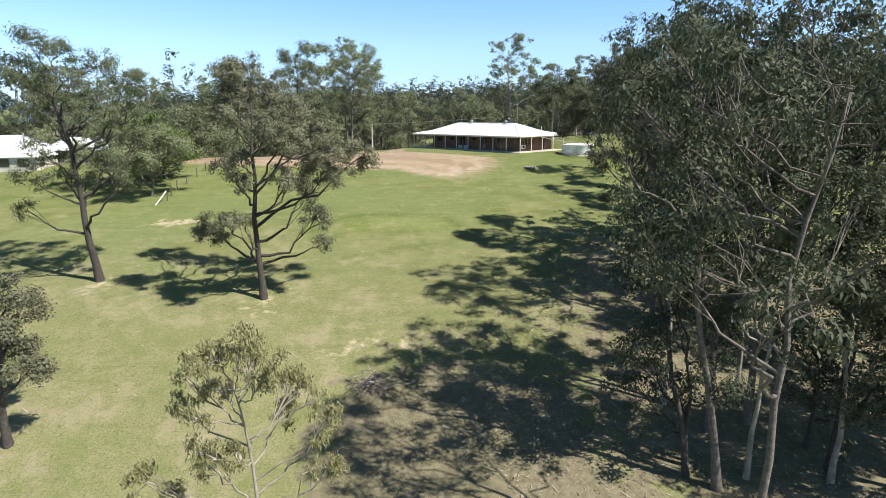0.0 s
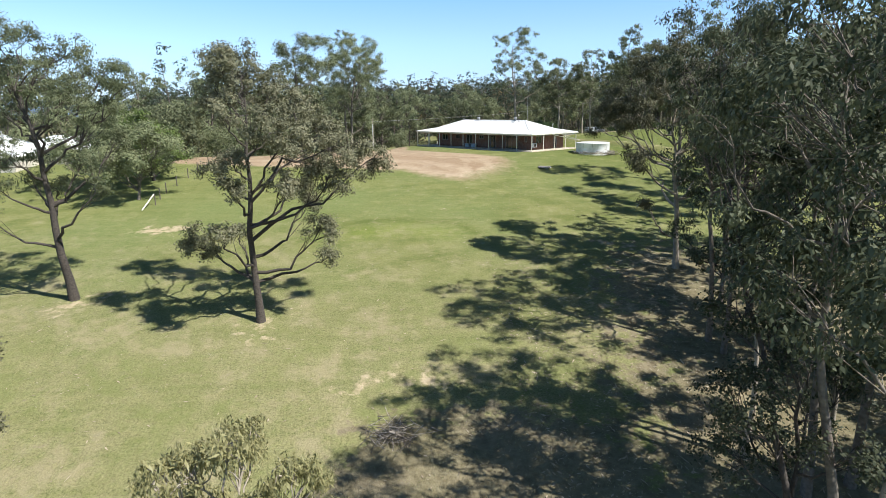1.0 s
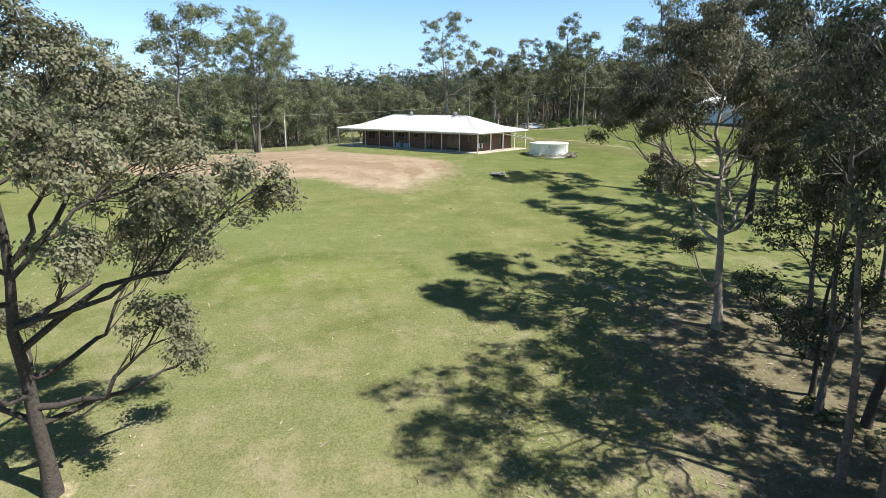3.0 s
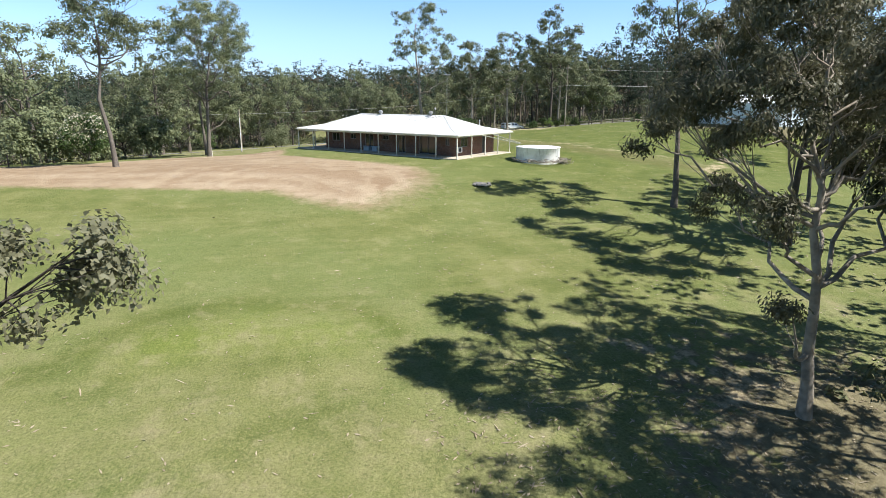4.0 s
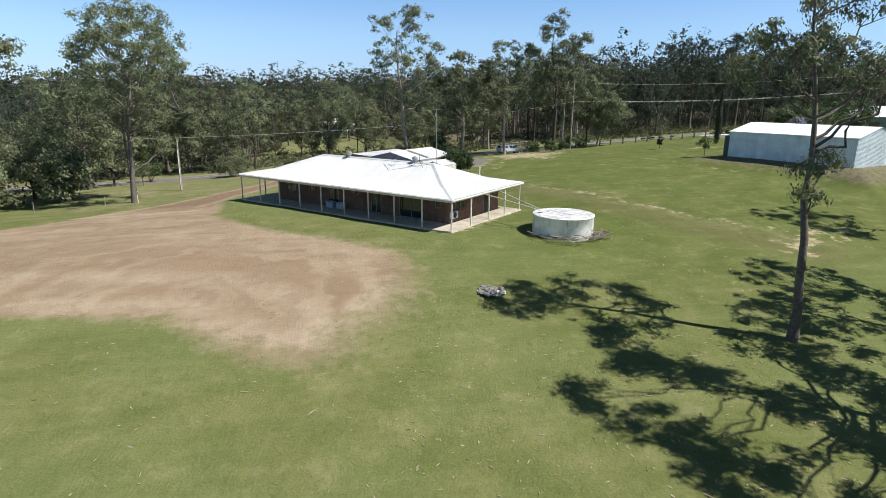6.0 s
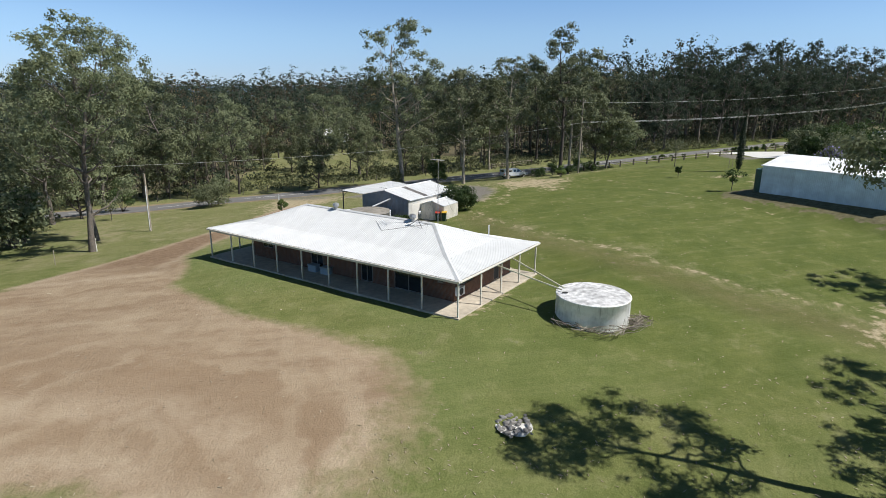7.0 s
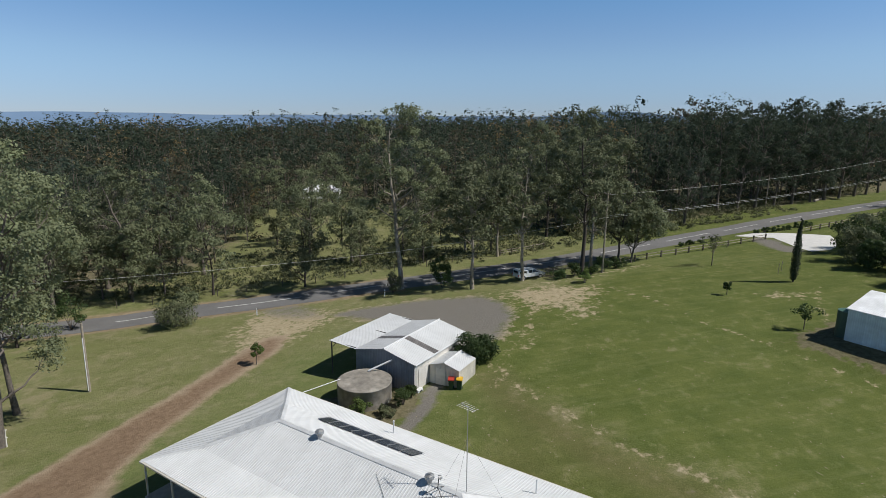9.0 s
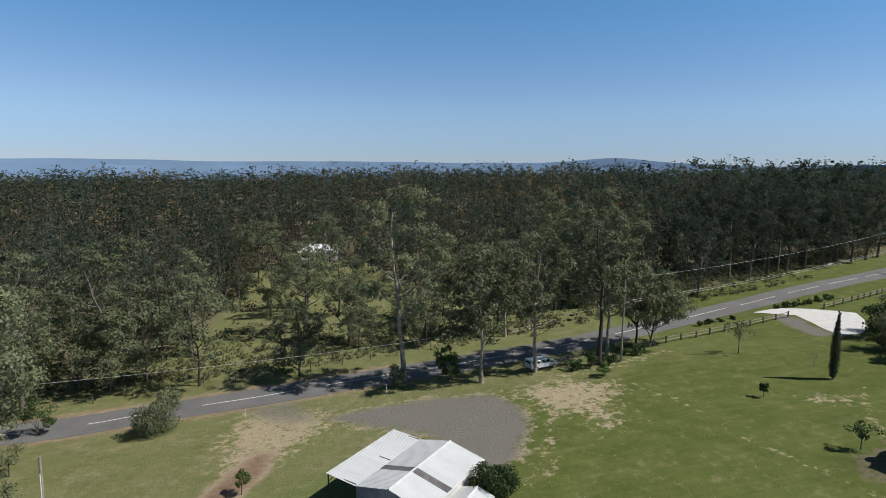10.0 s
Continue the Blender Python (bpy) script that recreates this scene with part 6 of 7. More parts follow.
def build_solar():
    s = thing("solar_array", H_M @ Matrix.Translation((0, 0, 0)), "row of dark solar water heating panels on the back roof", "solar panels")
    slope = (roof_z(10, 9.3) - roof_z(10, 8.9)) / 0.4
    for i in range(8):
        x = 6.9 + i * 1.02
        pts = [(x, 8.75), (x + 0.90, 8.75), (x + 0.90, 9.85), (x, 9.85)]
        part("panel", slab([(a, b, roof_z(10, 9.3) + slope * (b - 9.3) + 0.12) for a, b in pts], 0.06), M_PANEL, s)
        part("frame_rail", box((x - 0.09, 8.72, -0.02), (x - 0.03, 9.88, 0.01)), M_GALV, s).matrix_basis = Matrix.Translation((0, 0, roof_z(10, 9.3) + 0.13)) @ Matrix.Translation((0, 9.3, 0)) @ Matrix.Rotation(math.atan(slope), 4, "X") @ Matrix.Translation((0, -9.3, 0))
    part("bottom_rail", rod((6.85, 9.9, roof_z(10, 9.9) + 0.10), (15.1, 9.9, roof_z(10, 9.9) + 0.10), 0.03, sides=6), M_WHITE, s)
    return s


build_solar()


def roof_line(pts, label):
    t = thing("roof_conduit", H_M, label, "conduit")
    for (ax, ay), (bx, by) in zip(pts[:-1], pts[1:]):
        n = max(1, int(math.hypot(bx - ax, by - ay) / 1.5))
        for k in range(n):
            f, g = k / n, (k + 1) / n
            p, q = (ax + (bx - ax) * f, ay + (by - ay) * f), (ax + (bx - ax) * g, ay + (by - ay) * g)
            part("conduit_length", rod((*p, roof_z(*p) + 0.045), (*q, roof_z(*q) + 0.045), 0.012, sides=5), M_STEEL, t)


roof_line([(14.9, 5.3), (16.4, 4.2), (19.9, 5.9)], "thin dark cable run across the roof")
for x, y in ((11.6, 11.2), (22.6, 10.3)):
    v = thing("vent_pipe", H_M @ Matrix.Translation((x, y, roof_z(x, y) - 0.05)), "white plumbing vent pipe through the roof", "vent pipe", "vent pipes")
    part("pipe", rod((0, 0, 0), (0, 0, 0.95), 0.045, sides=10), M_WHITE, v)
    part("cap", rod((0, 0, 0.93), (0, 0, 1.0), 0.06, sides=10), M_WHITE, v)

# rain pipes from the eave to the tank
tp = thing("rain_pipes", H_M, "two cream rainwater pipes sloping from eave to tank", "pipes")
for y0, y1 in ((5.1, 4.9), (7.4, 5.3)):
    bm = rod((HL + 0.05, y0, 2.36), (31.3, y1 - 0.2, 1.66), 0.055)
    part("pipe", bm, M_PVC, tp)
    part("elbow", rod((HL - 0.1, y0 + 0.05, 2.5), (HL + 0.08, y0, 2.35), 0.055), M_PVC, tp)
bp = thing("rain_pipe", Matrix.Identity(4), "pale rainwater pipe from the back eave to the concrete tank", "pipe")
part("pipe", rod(on_house(1.2, HD + 0.1, 2.36), (7.4, 121.4, 1.72), 0.035), M_WHITE, bp)
part("elbow", rod(on_house(1.2, HD - 0.05, 2.5), on_house(1.2, HD + 0.12, 2.34), 0.055), M_PVC, bp)
tank_hole = thing("tank_inlet", Matrix.Translation(on_house(31.45, 4.9, 1.40)), "dark strainer opening in the tank lid", "inlet")
part("rim", rod((0, 0, -0.25), (0, 0, 0.02), 0.26, sides=18), M_TANKTOP, tank_hole)
part("strainer", rod((0, 0, 0.02), (0, 0, 0.03), 0.20, sides=18), M_DARK, tank_hole)


def build_ac(m, label):
    a = thing("air_conditioner", m, label, "air conditioner")
    part("case", box((0, -0.42, 0), (0.32, 0.42, 0.62), 0.02), M_WHITE, a)
    part("grille", rod((0.32, -0.08, 0.31), (0.335, -0.08, 0.31), 0.25, sides=22), M_DARK, a)
    for y in (-0.3, 0.3):
        part("foot", box((0.02, y - 0.03, -0.12), (0.30, y + 0.03, 0)), M_STEEL, a)


build_ac(H_M @ Matrix.Translation((24.32, 2.95, 0.42)), "white air conditioner unit on the brick wall")

# tubs standing on the verandah
for x, y in ((10.9, 2.05), (12.3, 2.05)):
    t = thing("plastic_chest", H_M @ Matrix.Translation((x, y, 0)), "pale blue plastic chest on the verandah", "chest", "verandah chests")
    part("body", box((-0.45, -0.28, 0), (0.45, 0.28, 0.52), 0.04), M_PALEBLUE, t)
    part("lid", box((-0.48, -0.31, 0.52), (0.48, 0.31, 0.60), 0.02), M_PALEBLUE, t)


# ---- bins ----
def build_bin(x, y, turn, lid, label):
    b = thing("wheelie_bin", pose(x, y, gz(x, y) - 0.02, 0, 0, turn), label, "wheelie bin", "wheelie bins")
    pts = [(-0.22, -0.25), (0.22, -0.25), (0.22, 0.25), (-0.22, 0.25)]
    p = [(x_ * 0.86, y_ * 0.86, 0.05) for x_, y_ in pts] + [(x_ * 1.1, y_ * 1.1, 0.98) for x_, y_ in pts]
    part("body", poly(p, [(0, 1, 2, 3), (4, 5, 6, 7), (0, 1, 5, 4), (1, 2, 6, 5), (2, 3, 7, 6), (3, 0, 4, 7)]), M_BIN, b)
    part("lid", slab([(-0.28, -0.32, 1.04), (0.28, -0.32, 1.04), (0.28, 0.34, 1.12), (-0.28, 0.34, 1.12)], 0.07), lid, b, "coloured plastic lid")
    part("handle", rod((-0.22, 0.36, 1.02), (0.22, 0.36, 1.02), 0.02), M_BIN, b)
    for sx in (-0.22, 0.22):
        part("wheel", rod((sx - 0.03, 0.22, 0.1), (sx + 0.03, 0.22, 0.1), 0.1, sides=14), M_RUBBER, b)


build_bin(17.25, 120.3, -20, M_LIDRED, "dark green wheelie bin with a red lid")
build_bin(17.95, 120.0, -25, M_LIDYEL, "dark green wheelie bin with a yellow lid")


# ---- shrubs ----
def cloud(rng, blobs, per, leaf, spread=0.45):
    """Leaves on the skins of round clumps: blobs are rows of x, y, z, radius."""
    blobs = np.asarray(blobs, float)
    idx = np.repeat(np.arange(len(blobs)), per)
    n = rng.normal(0, 1, (len(idx), 3))
    n[:, 2] += 0.25
    n /= np.linalg.norm(n, axis=1)[:, None]
    pos = blobs[idx, :3] + n * (blobs[idx, 3] * rng.uniform(0.55, 1.08, len(idx)))[:, None] * np.array([1, 1, 0.85])
    return facing(pos, n, rng, leaf, spread)


def shrub(x, y, H, R, leafm, label, seed, name="shrub", group="", per=70, leaf=(0.20, 0.09), blossom=None, category="shrub", z=None, n=16, low=0.25):
    rng = np.random.default_rng(seed)
    s = thing(name, pose(x, y, gz(x, y) if z is None else z), label, category, group)
    bl = []
    for i in range(n):
        a, r = rng.uniform(0, 6.28), R * 0.72 * math.sqrt(rng.uniform(0, 1))
        h = H * (low + (0.93 - low) * rng.uniform(0, 1)) * (1 - 0.35 * (r / R) ** 2)
        bl.append((r * math.cos(a), r * math.sin(a), h, R * rng.uniform(0.22, 0.40)))
    wood = [tube([(0, 0, -0.2), (b[0] * 0.4, b[1] * 0.4, b[2] * 0.5), b[:3]], [0.02 + 0.012 * R, 0.03, 0.012], 5) for b in bl[:9]]
    off, V, Q = 0, [], []
    for v, q in wood:
        V.append(v)
        Q.append(q + off)
        off += len(v)
    under(new("stems", quick_mesh("stems", np.concatenate(V), np.concatenate(Q), [M_BARK_GREY], smooth=True)), s)
    lv, lq = cloud(rng, bl, per, leaf)
    under(new("foliage", quick_mesh("foliage", lv, lq, [leafm])), s)
    if blossom:
        top = [b for b in bl if b[2] > 0.4 * H]
        lv, lq = cloud(rng, [(b[0], b[1], b[2] + 0.05, b[3] * 1.12) for b in top], max(6, per // 3), (leaf[0] * 0.9, leaf[1] * 1.4))
        tagged(under(new("blossom", quick_mesh("blossom", lv, lq, [blossom])), s), "clusters of blossom")
    return s


shrub(20.8, 125.0, 3.3, 2.6, M_LEAF_BUSH, "dense dark green rounded shrub beside the sheds", 401, per=260, n=34, leaf=(0.17, 0.09))
shrub(8.9, 118.3, 1.5, 1.0, M_LEAF_LIGHT, "green garden shrub in front of the concrete tank", 402, group="garden shrubs", per=90, leaf=(0.12, 0.05))
shrub(12.6, 118.9, 1.5, 1.1, M_LEAF_BUSH, "dark flowering garden shrub beside the tank", 403, group="garden shrubs", per=90, leaf=(0.12, 0.05))
shrub(10.9, 117.3, 1.0, 0.9, M_LEAF_GUM, "low grey-green garden shrub by the house", 404, group="garden shrubs", per=90, leaf=(0.12, 0.045))
shrub(13.5, 120.0, 1.2, 0.7, M_LEAF_BUSH, "small dark garden shrub by the shed", 405, group="garden shrubs", per=90, leaf=(0.12, 0.05))
shrub(-30.2, 132.2, 6.4, 3.4, M_LEAF_BUSH, "dark bottlebrush tree covered in white blossom", 406, name="flowering_tree", blossom=M_BLOSSOM, per=150, n=26, category="tree", leaf=(0.26, 0.10), low=0.2)
shrub(-31.5, 109.0, 6.0, 3.2, M_LEAF_BUSH, "dark tree with pale blossom at the yard's edge", 407, name="flowering_tree", blossom=M_BLOSSOM, per=150, n=24, category="tree", leaf=(0.26, 0.10), low=0.25)
shrub(-38.0, 100.0, 4.6, 3.6, M_LEAF_MID, "rounded olive-green shrub at the yard's edge", 408, per=130, n=24, leaf=(0.24, 0.09))
shrub(-41.5, 92.0, 3.6, 3.0, M_LEAF_MID, "rounded olive-green shrub at the yard's edge", 409, per=110, n=20, leaf=(0.24, 0.09))
shrub(-12.6, 152.6, 3.6, 3.3, M_LEAF_MID, "broad dense roadside shrub with olive leaves", 411, per=150, n=26, leaf=(0.22, 0.09))
shrub(-11.6, 154.2, 5.2, 2.3, M_LEAF_GUM, "upright shrubby gum behind the roadside shrub", 412, per=110, n=16, leaf=(0.24, 0.09), low=0.5)
shrub(-27.2, 158.4, 5.4, 2.4, M_LEAF_BUSH, "small dark leafy tree near the road", 413, name="small_tree", per=110, n=18, category="tree", low=0.3)
shrub(25.1, 156.0, 5.6, 2.2, M_LEAF_BUSH, "dark dense roadside shrub under the tall gum", 414, per=150, n=20, leaf=(0.22, 0.10), low=0.2)
shrub(17.4, 156.5, 3.4, 1.8, M_LEAF_MID, "scrubby undergrowth round the tall gum's trunk", 415, per=90, n=14)
shrub(44.9, 147.8, 2.1, 1.2, M_LEAF_LIGHT, "clipped light green roadside shrub", 416, per=120, n=14, leaf=(0.14, 0.07))
for i, (x, y, h, r) in enumerate(((42.6, 152.3, 1.8, 1.5), (45.4, 152.4, 2.2, 1.5), (48.3, 152.6, 2.0, 1.5), (51.2, 153.6, 2.6, 1.6), (54.6, 155.4, 2.0, 1.5))):
    shrub(x, y, h, r, M_LEAF_BUSH, "dark scrubby roadside shrub beside the fence", 420 + i, group="roadside scrub", per=80, n=12)
for i, (x, y, h, r) in enumerate(((74.0, 165.2, 0.8, 0.8), (76.2, 165.8, 1.0, 0.9), (79.0, 166.2, 0.8, 0.8), (82.0, 166.6, 0.9, 0.8), (95.4, 170.4, 0.9, 0.9), (97.4, 170.3, 1.1, 1.0), (99.4, 170.4, 1.0, 0.9), (101.6, 170.7, 1.1, 1.0), (104.0, 171.0, 1.0, 0.9), (107.0, 171.6, 1.1, 1.0), (110.0, 172.2, 1.3, 1.1))):
    shrub(x, y, h, r, M_LEAF_BUSH, "low dark shrub planted outside the rail fence", 470 + i, group="fence shrubs", per=60, n=9, low=0.15)
for i, (x, y, h, r) in enumerate(((86.5, 141.0, 5.4, 3.2), (91.5, 146.5, 6.0, 3.4), (84.0, 136.5, 4.6, 2.6), (97.0, 148.0, 6.2, 3.6), (90.5, 140.5, 5.6, 3.4), (97.0, 139.0, 7.0, 4.2), (86.0, 133.0, 5.6, 3.6), (104.0, 149.0, 6.0, 4.0), (92.0, 131.0, 6.6, 4.2), (81.0, 127.0, 4.8, 3.2))):
    shrub(x, y, h, r, M_LEAF_BUSH if i % 3 else M_LEAF_MID, "dense dark green garden tree beside the driveway", 430 + i, name="garden_tree", group="neighbours' garden trees", per=130, n=24, leaf=(0.30, 0.13), category="tree", low=0.15)
shrub(72.5, 121.4, 4.9, 2.4, M_LEAF_MID, "garden tree covered in lilac blossom", 440, name="flowering_tree", blossom=M_LILAC, per=110, n=20, leaf=(0.28, 0.12), category="tree")
shrub(112.0, 137.0, 8.0, 5.0, M_LEAF_LIGHT, "broad light green garden tree", 441, name="garden_tree", per=120, n=26, leaf=(0.34, 0.15), category="tree")


def build_cypress():
    rng = np.random.default_rng(9)
    s = thing("cypress", pose(69.6, 135.5, gz(69.6, 135.5)), "narrow dark pencil cypress standing on the lawn", "tree")
    bl = [(rng.normal(0, 0.04), rng.normal(0, 0.04), z, (0.60 if z < 4.6 else 0.60 * (9.2 - z) / 4.6) * rng.uniform(0.92, 1.0) * min(1.0, 0.5 + z / 3)) for z in np.linspace(0.5, 8.7, 40)]
    under(new("trunk", quick_mesh("trunk", *tube([(0, 0, -0.2), (0.02, 0, 4), (0, 0.03, 7.5)], [0.12, 0.07, 0.02], 6), [M_BARK_DARK])), s)
    lv, lq = cloud(rng, bl, 130, (0.20, 0.06), 0.3)
    under(new("foliage", quick_mesh("foliage", lv, lq, [M_LEAF_CYPRESS])), s)


M_LEAF_CYPRESS = leaf_mat("leaf_cypress", (0.018, 0.032, 0.016), (0.045, 0.065, 0.03), rough=0.7)
build_cypress()

# young trees on the lawn
for i, (x, y, H, R, m) in enumerate(((67.4, 148.8, 5.0, 1.9, M_LEAF_MID), (56.6, 121.0, 2.7, 1.3, M_LEAF_BUSH), (57.7, 133.9, 1.7, 0.6, M_LEAF_BUSH), (-0.7, 133.2, 2.4, 0.85, M_LEAF_LIGHT), (-25.0, 146.0, 3.4, 1.6, M_LEAF_MID), (118.0, 162.0, 3.2, 1.3, M_LEAF_MID))):
    rng = np.random.default_rng(450 + i)
    s = thing("young_tree", pose(x, y, gz(x, y)), "young planted tree with a small leafy crown", "tree", "young trees")
    tops = [(rng.normal(0, R * 0.42), rng.normal(0, R * 0.42), H * rng.uniform(0.48, 0.92), R * rng.uniform(0.26, 0.42)) for k in range(13)]
    V, Q, off = [], [], 0
    for v, q in [tube([(0, 0, -0.2), (0.03, 0.02, H * 0.4), (0, 0, H * 0.8)], [0.03 + 0.012 * H, 0.03 + 0.006 * H, 0.012], 6)] + [tube([(0, 0, H * 0.38), (b[0] * 0.6, b[1] * 0.6, b[2] * 0.8), b[:3]], [0.03, 0.02, 0.01], 4) for b in tops[:7]]:
        V.append(v)
        Q.append(q + off)
        off += len(v)
    under(new("trunk", quick_mesh("trunk", np.concatenate(V), np.concatenate(Q), [M_BARK_GREY], smooth=True)), s)
    lv, lq = cloud(rng, tops, 45, (0.2, 0.08))
    under(new("crown", quick_mesh("crown", lv, lq, [m])), s)


# ---- sticks, rocks and rubble ----
def stick_pile(x, y, rx, ry, h, n, seed, label, name="brush_pile", arc=None, thick=1.0, bleached=0.7):
    """Dead branches heaped on the ground; each is a part."""
    rng = np.random.default_rng(seed)
    s = thing(name, pose(x, y, gz(x, y)), label, "brush pile")
    for i in range(n):
        if arc:
            a = rng.uniform(*arc)
            r = rx + rng.uniform(-0.1, ry)
            px, py, turn = r * math.cos(a), r * math.sin(a), a + math.pi / 2 + rng.normal(0, 0.45)
        else:
            px, py, turn = rng.normal(0, rx * 0.45), rng.normal(0, ry * 0.45), rng.uniform(0, 6.28)
        L = rng.uniform(0.5, 1.5)
        z = max(0.02, h * rng.uniform(0, 1) ** 1.6)
        d = np.array([math.cos(turn), math.sin(turn), rng.normal(0, 0.16)])
        pts = [np.array([px, py, z]) + d * L * t + rng.normal(0, 0.04, 3) + np.array([0, 0, 0.03]) for t in (-0.5, -0.1, 0.2, 0.5)]
        for p in pts:
            p[2] = max(p[2], gz(x + p[0], y + p[1]) - gz(x, y) + 0.01)
        v, q = tube(pts, np.linspace(0.026, 0.008, 4) * rng.uniform(0.5, 1.4) * thick, 5)
        under(new("branch", quick_mesh("branch", v, q, [M_DEAD if rng.random() < bleached else M_TIMBER_DARK])), s)
    return s


stick_pile(21.3, 90.5, 2.68, 0.75, 0.28, 95, 501, "heap of dead sticks along the foot of the tank", arc=(-2.9, -0.35))
stick_pile(23.5, 88.8, 0.8, 0.6, 0.6, 90, 502, "grey heap of fine twigs beside the tank", thick=0.6)
stick_pile(-3.8, 27.6, 1.1, 0.8, 0.7, 110, 503, "heap of dead branches in the paddock", thick=0.7, bleached=0.5)
stick_pile(42.8, 154.6, 2.4, 1.2, 1.3, 110, 504, "heap of fallen branches by the roadside", thick=1.3, bleached=0.35)


def build_firepit():
    rng = np.random.default_rng(61)
    x, y = 12.35, 80.75
    f = thing("fire_pit", pose(x, y, gz(x, y)), "ring of grey rocks round pale ash", "fire pit")
    bm = bmesh.new()
    bmesh.ops.create_circle(bm, cap_ends=True, segments=22, radius=0.9, matrix=Matrix.Translation((0, 0, 0.05)))
    for v in bm.verts:
        v.co.z += 0.12 * noise.noise(v.co * 2) + (0.07 if v.co.length < 0.5 else 0)
    part("ash", bm, M_ASH, f, "pale grey ash")
    for i in range(44):
        a = i * 2 * math.pi / 24 + rng.normal(0, 0.08)
        r = 0.85 + 0.14 * rng.normal() if i < 24 else rng.uniform(0.1, 0.6)
        bm = bmesh.new()
        s = rng.uniform(0.08, 0.17)
        bmesh.ops.create_icosphere(bm, subdivisions=1, radius=s, matrix=Matrix.Translation((r * math.cos(a), r * math.sin(a), 0.10)) @ Matrix.Rotation(rng.uniform(0, 3), 4, "Z") @ Matrix.Diagonal((1.25, 0.9, 0.7, 1)))
        for v in bm.verts:
            v.co += Vector(rng.normal(0, s * 0.14, 3))
        part("rock", bm, M_ROCK, f)


build_firepit()

# boards leaning on the tall gum, and garden stakes
lb = thing("leaning_boards", pose(-19.6, 123.2, gz(-19.6, 123.2)), "old timber boards leaning on the trunk", "boards")
for dx, lean in ((-0.5, 0.25), (-0.1, 0.3), (0.3, -0.2)):
    part("board", rod((dx, -0.35, 0), (dx + lean, 0.15, 1.35), 0.05, sides=4), M_CREAM, lb)
part("crosspiece", rod((-0.5, -0.2, 0.7), (0.35, -0.1, 0.75), 0.04, sides=4), M_CREAM, lb)
for x, y in ((-20.9, 116.8), (-26.0, 112.5), (73.0, 141.0), (71.5, 140.0)):
    s = thing("garden_stake", pose(x, y, gz(x, y)), "thin grey timber stake in the lawn", "stake", "garden stakes")
    part("stake", rod((0, 0, -0.2), (0.03, 0, 1.5), 0.035, sides=6), M_TIMBER, s)


# ---- poles and wires ----
def build_pole(x, y, H, label, arms=True, z=None):
    p = thing("power_pole", pose(x, y, gz(x, y) if z is None else z), label, "power pole", "power poles")
    part("pole", rod((0, 0, -0.4), (0.06, 0, H), 0.16, 0.11, sides=12), M_TIMBER, p)
    if arms:
        part("crossarm", box((-0.06, -1.0, H - 0.7), (0.06, 1.0, H - 0.58)), M_TIMBER, p)
        for d in (-0.85, 0.85):
            part("insulator", rod((0, d, H - 0.58), (0, d, H - 0.40), 0.05, 0.03), M_WHITE, p)
    return p


yard_pole = build_pole(-16.4, 132.5, 7.1, "plain grey timber pole on the lawn", arms=False)
part("conduit", rod((-0.02, -0.19, 0.2), (0.03, -0.15, 5.6), 0.045), M_WHITE, yard_pole, "white conduit up the pole")
build_pole(50.5, 152.8, 13.2, "tall timber power pole among the roadside trees")
build_pole(165.0, 189.0, 13.0, "tall timber power pole beside the road")
build_pole(-95.0, 157.0, 9.5, "timber power pole beside the road")
build_pole(128.0, 203.0, 9.0, "slim power pole at the edge of the woods", arms=False)


def build_wire(points, sag, label):
    w = thing("power_line", Matrix.Identity(4), label, "power line", "power lines")
    for a, b in zip(points[:-1], points[1:]):
        a, b = Vector(a), Vector(b)
        line = [a.lerp(b, t) - Vector((0, 0, sag * (b - a).length * 0.02 * 4 * t * (1 - t))) for t in np.linspace(0, 1, 16)]
        v, q = tube([tuple(p) for p in line], [0.015] * 16, 4)
        under(new("span", quick_mesh("span", v, q, [M_WIRE])), w)


M_WIRE = mat("aluminium_wire", (0.62, 0.62, 0.60), 0.5, var=0.05)
for dy, dz, west in ((-0.3, 0.0, 0), (0.3, 0.12, 3)):
    build_wire([(-95, 157 + dy, 3.2 + dz), (-30, 155.2 + dy, 3.3 + dz), (17, 155 + dy, 5.4 + dz), (50.5, 152.8 + dy, 9.9 + dz), (127, 175 + dy, 11.9 + dz), (165, 189 + dy, 14.4 + dz)][west:], 0.35, "thin power line along the road")
build_wire([(50.5, 152.8, 13.4), (127, 175, 16.2), (165, 189, 18.8)], 0.5, "upper power line along the road")


# ---- fences ----
def rail_fence(pts, label, group, spacing=2.7):
    f = thing("rail_fence", Matrix.Identity(4), label, "fence", group)
    line = smooth_line([Vector(p) for p in pts], spacing)
    prev = None
    for q in line:
        z = gz(q.x, q.y)
        part("post", box((q.x - 0.11, q.y - 0.11, z - 0.3), (q.x + 0.11, q.y + 0.11, z + 1.15), 0.02), M_TIMBER_DARK, f)
        if prev:
            for h in (0.5, 0.95):
                a, b = Vector((prev.x, prev.y, gz(prev.x, prev.y) + h)), Vector((q.x, q.y, z + h))
                part("rail", rod(a, b, 0.065, sides=6), M_TIMBER, f)
        prev = q


rail_fence([(53.5, 156.6), (59.7, 158.3), (71.4, 159.7), (81.2, 161.6), (91.5, 163.8)], "weathered post and rail fence along the road", "roadside fences")
rail_fence([(102.1, 166.0), (112, 168.8), (122.5, 172.0), (140, 178.5)], "weathered post and rail fence past the driveway", "roadside fences")


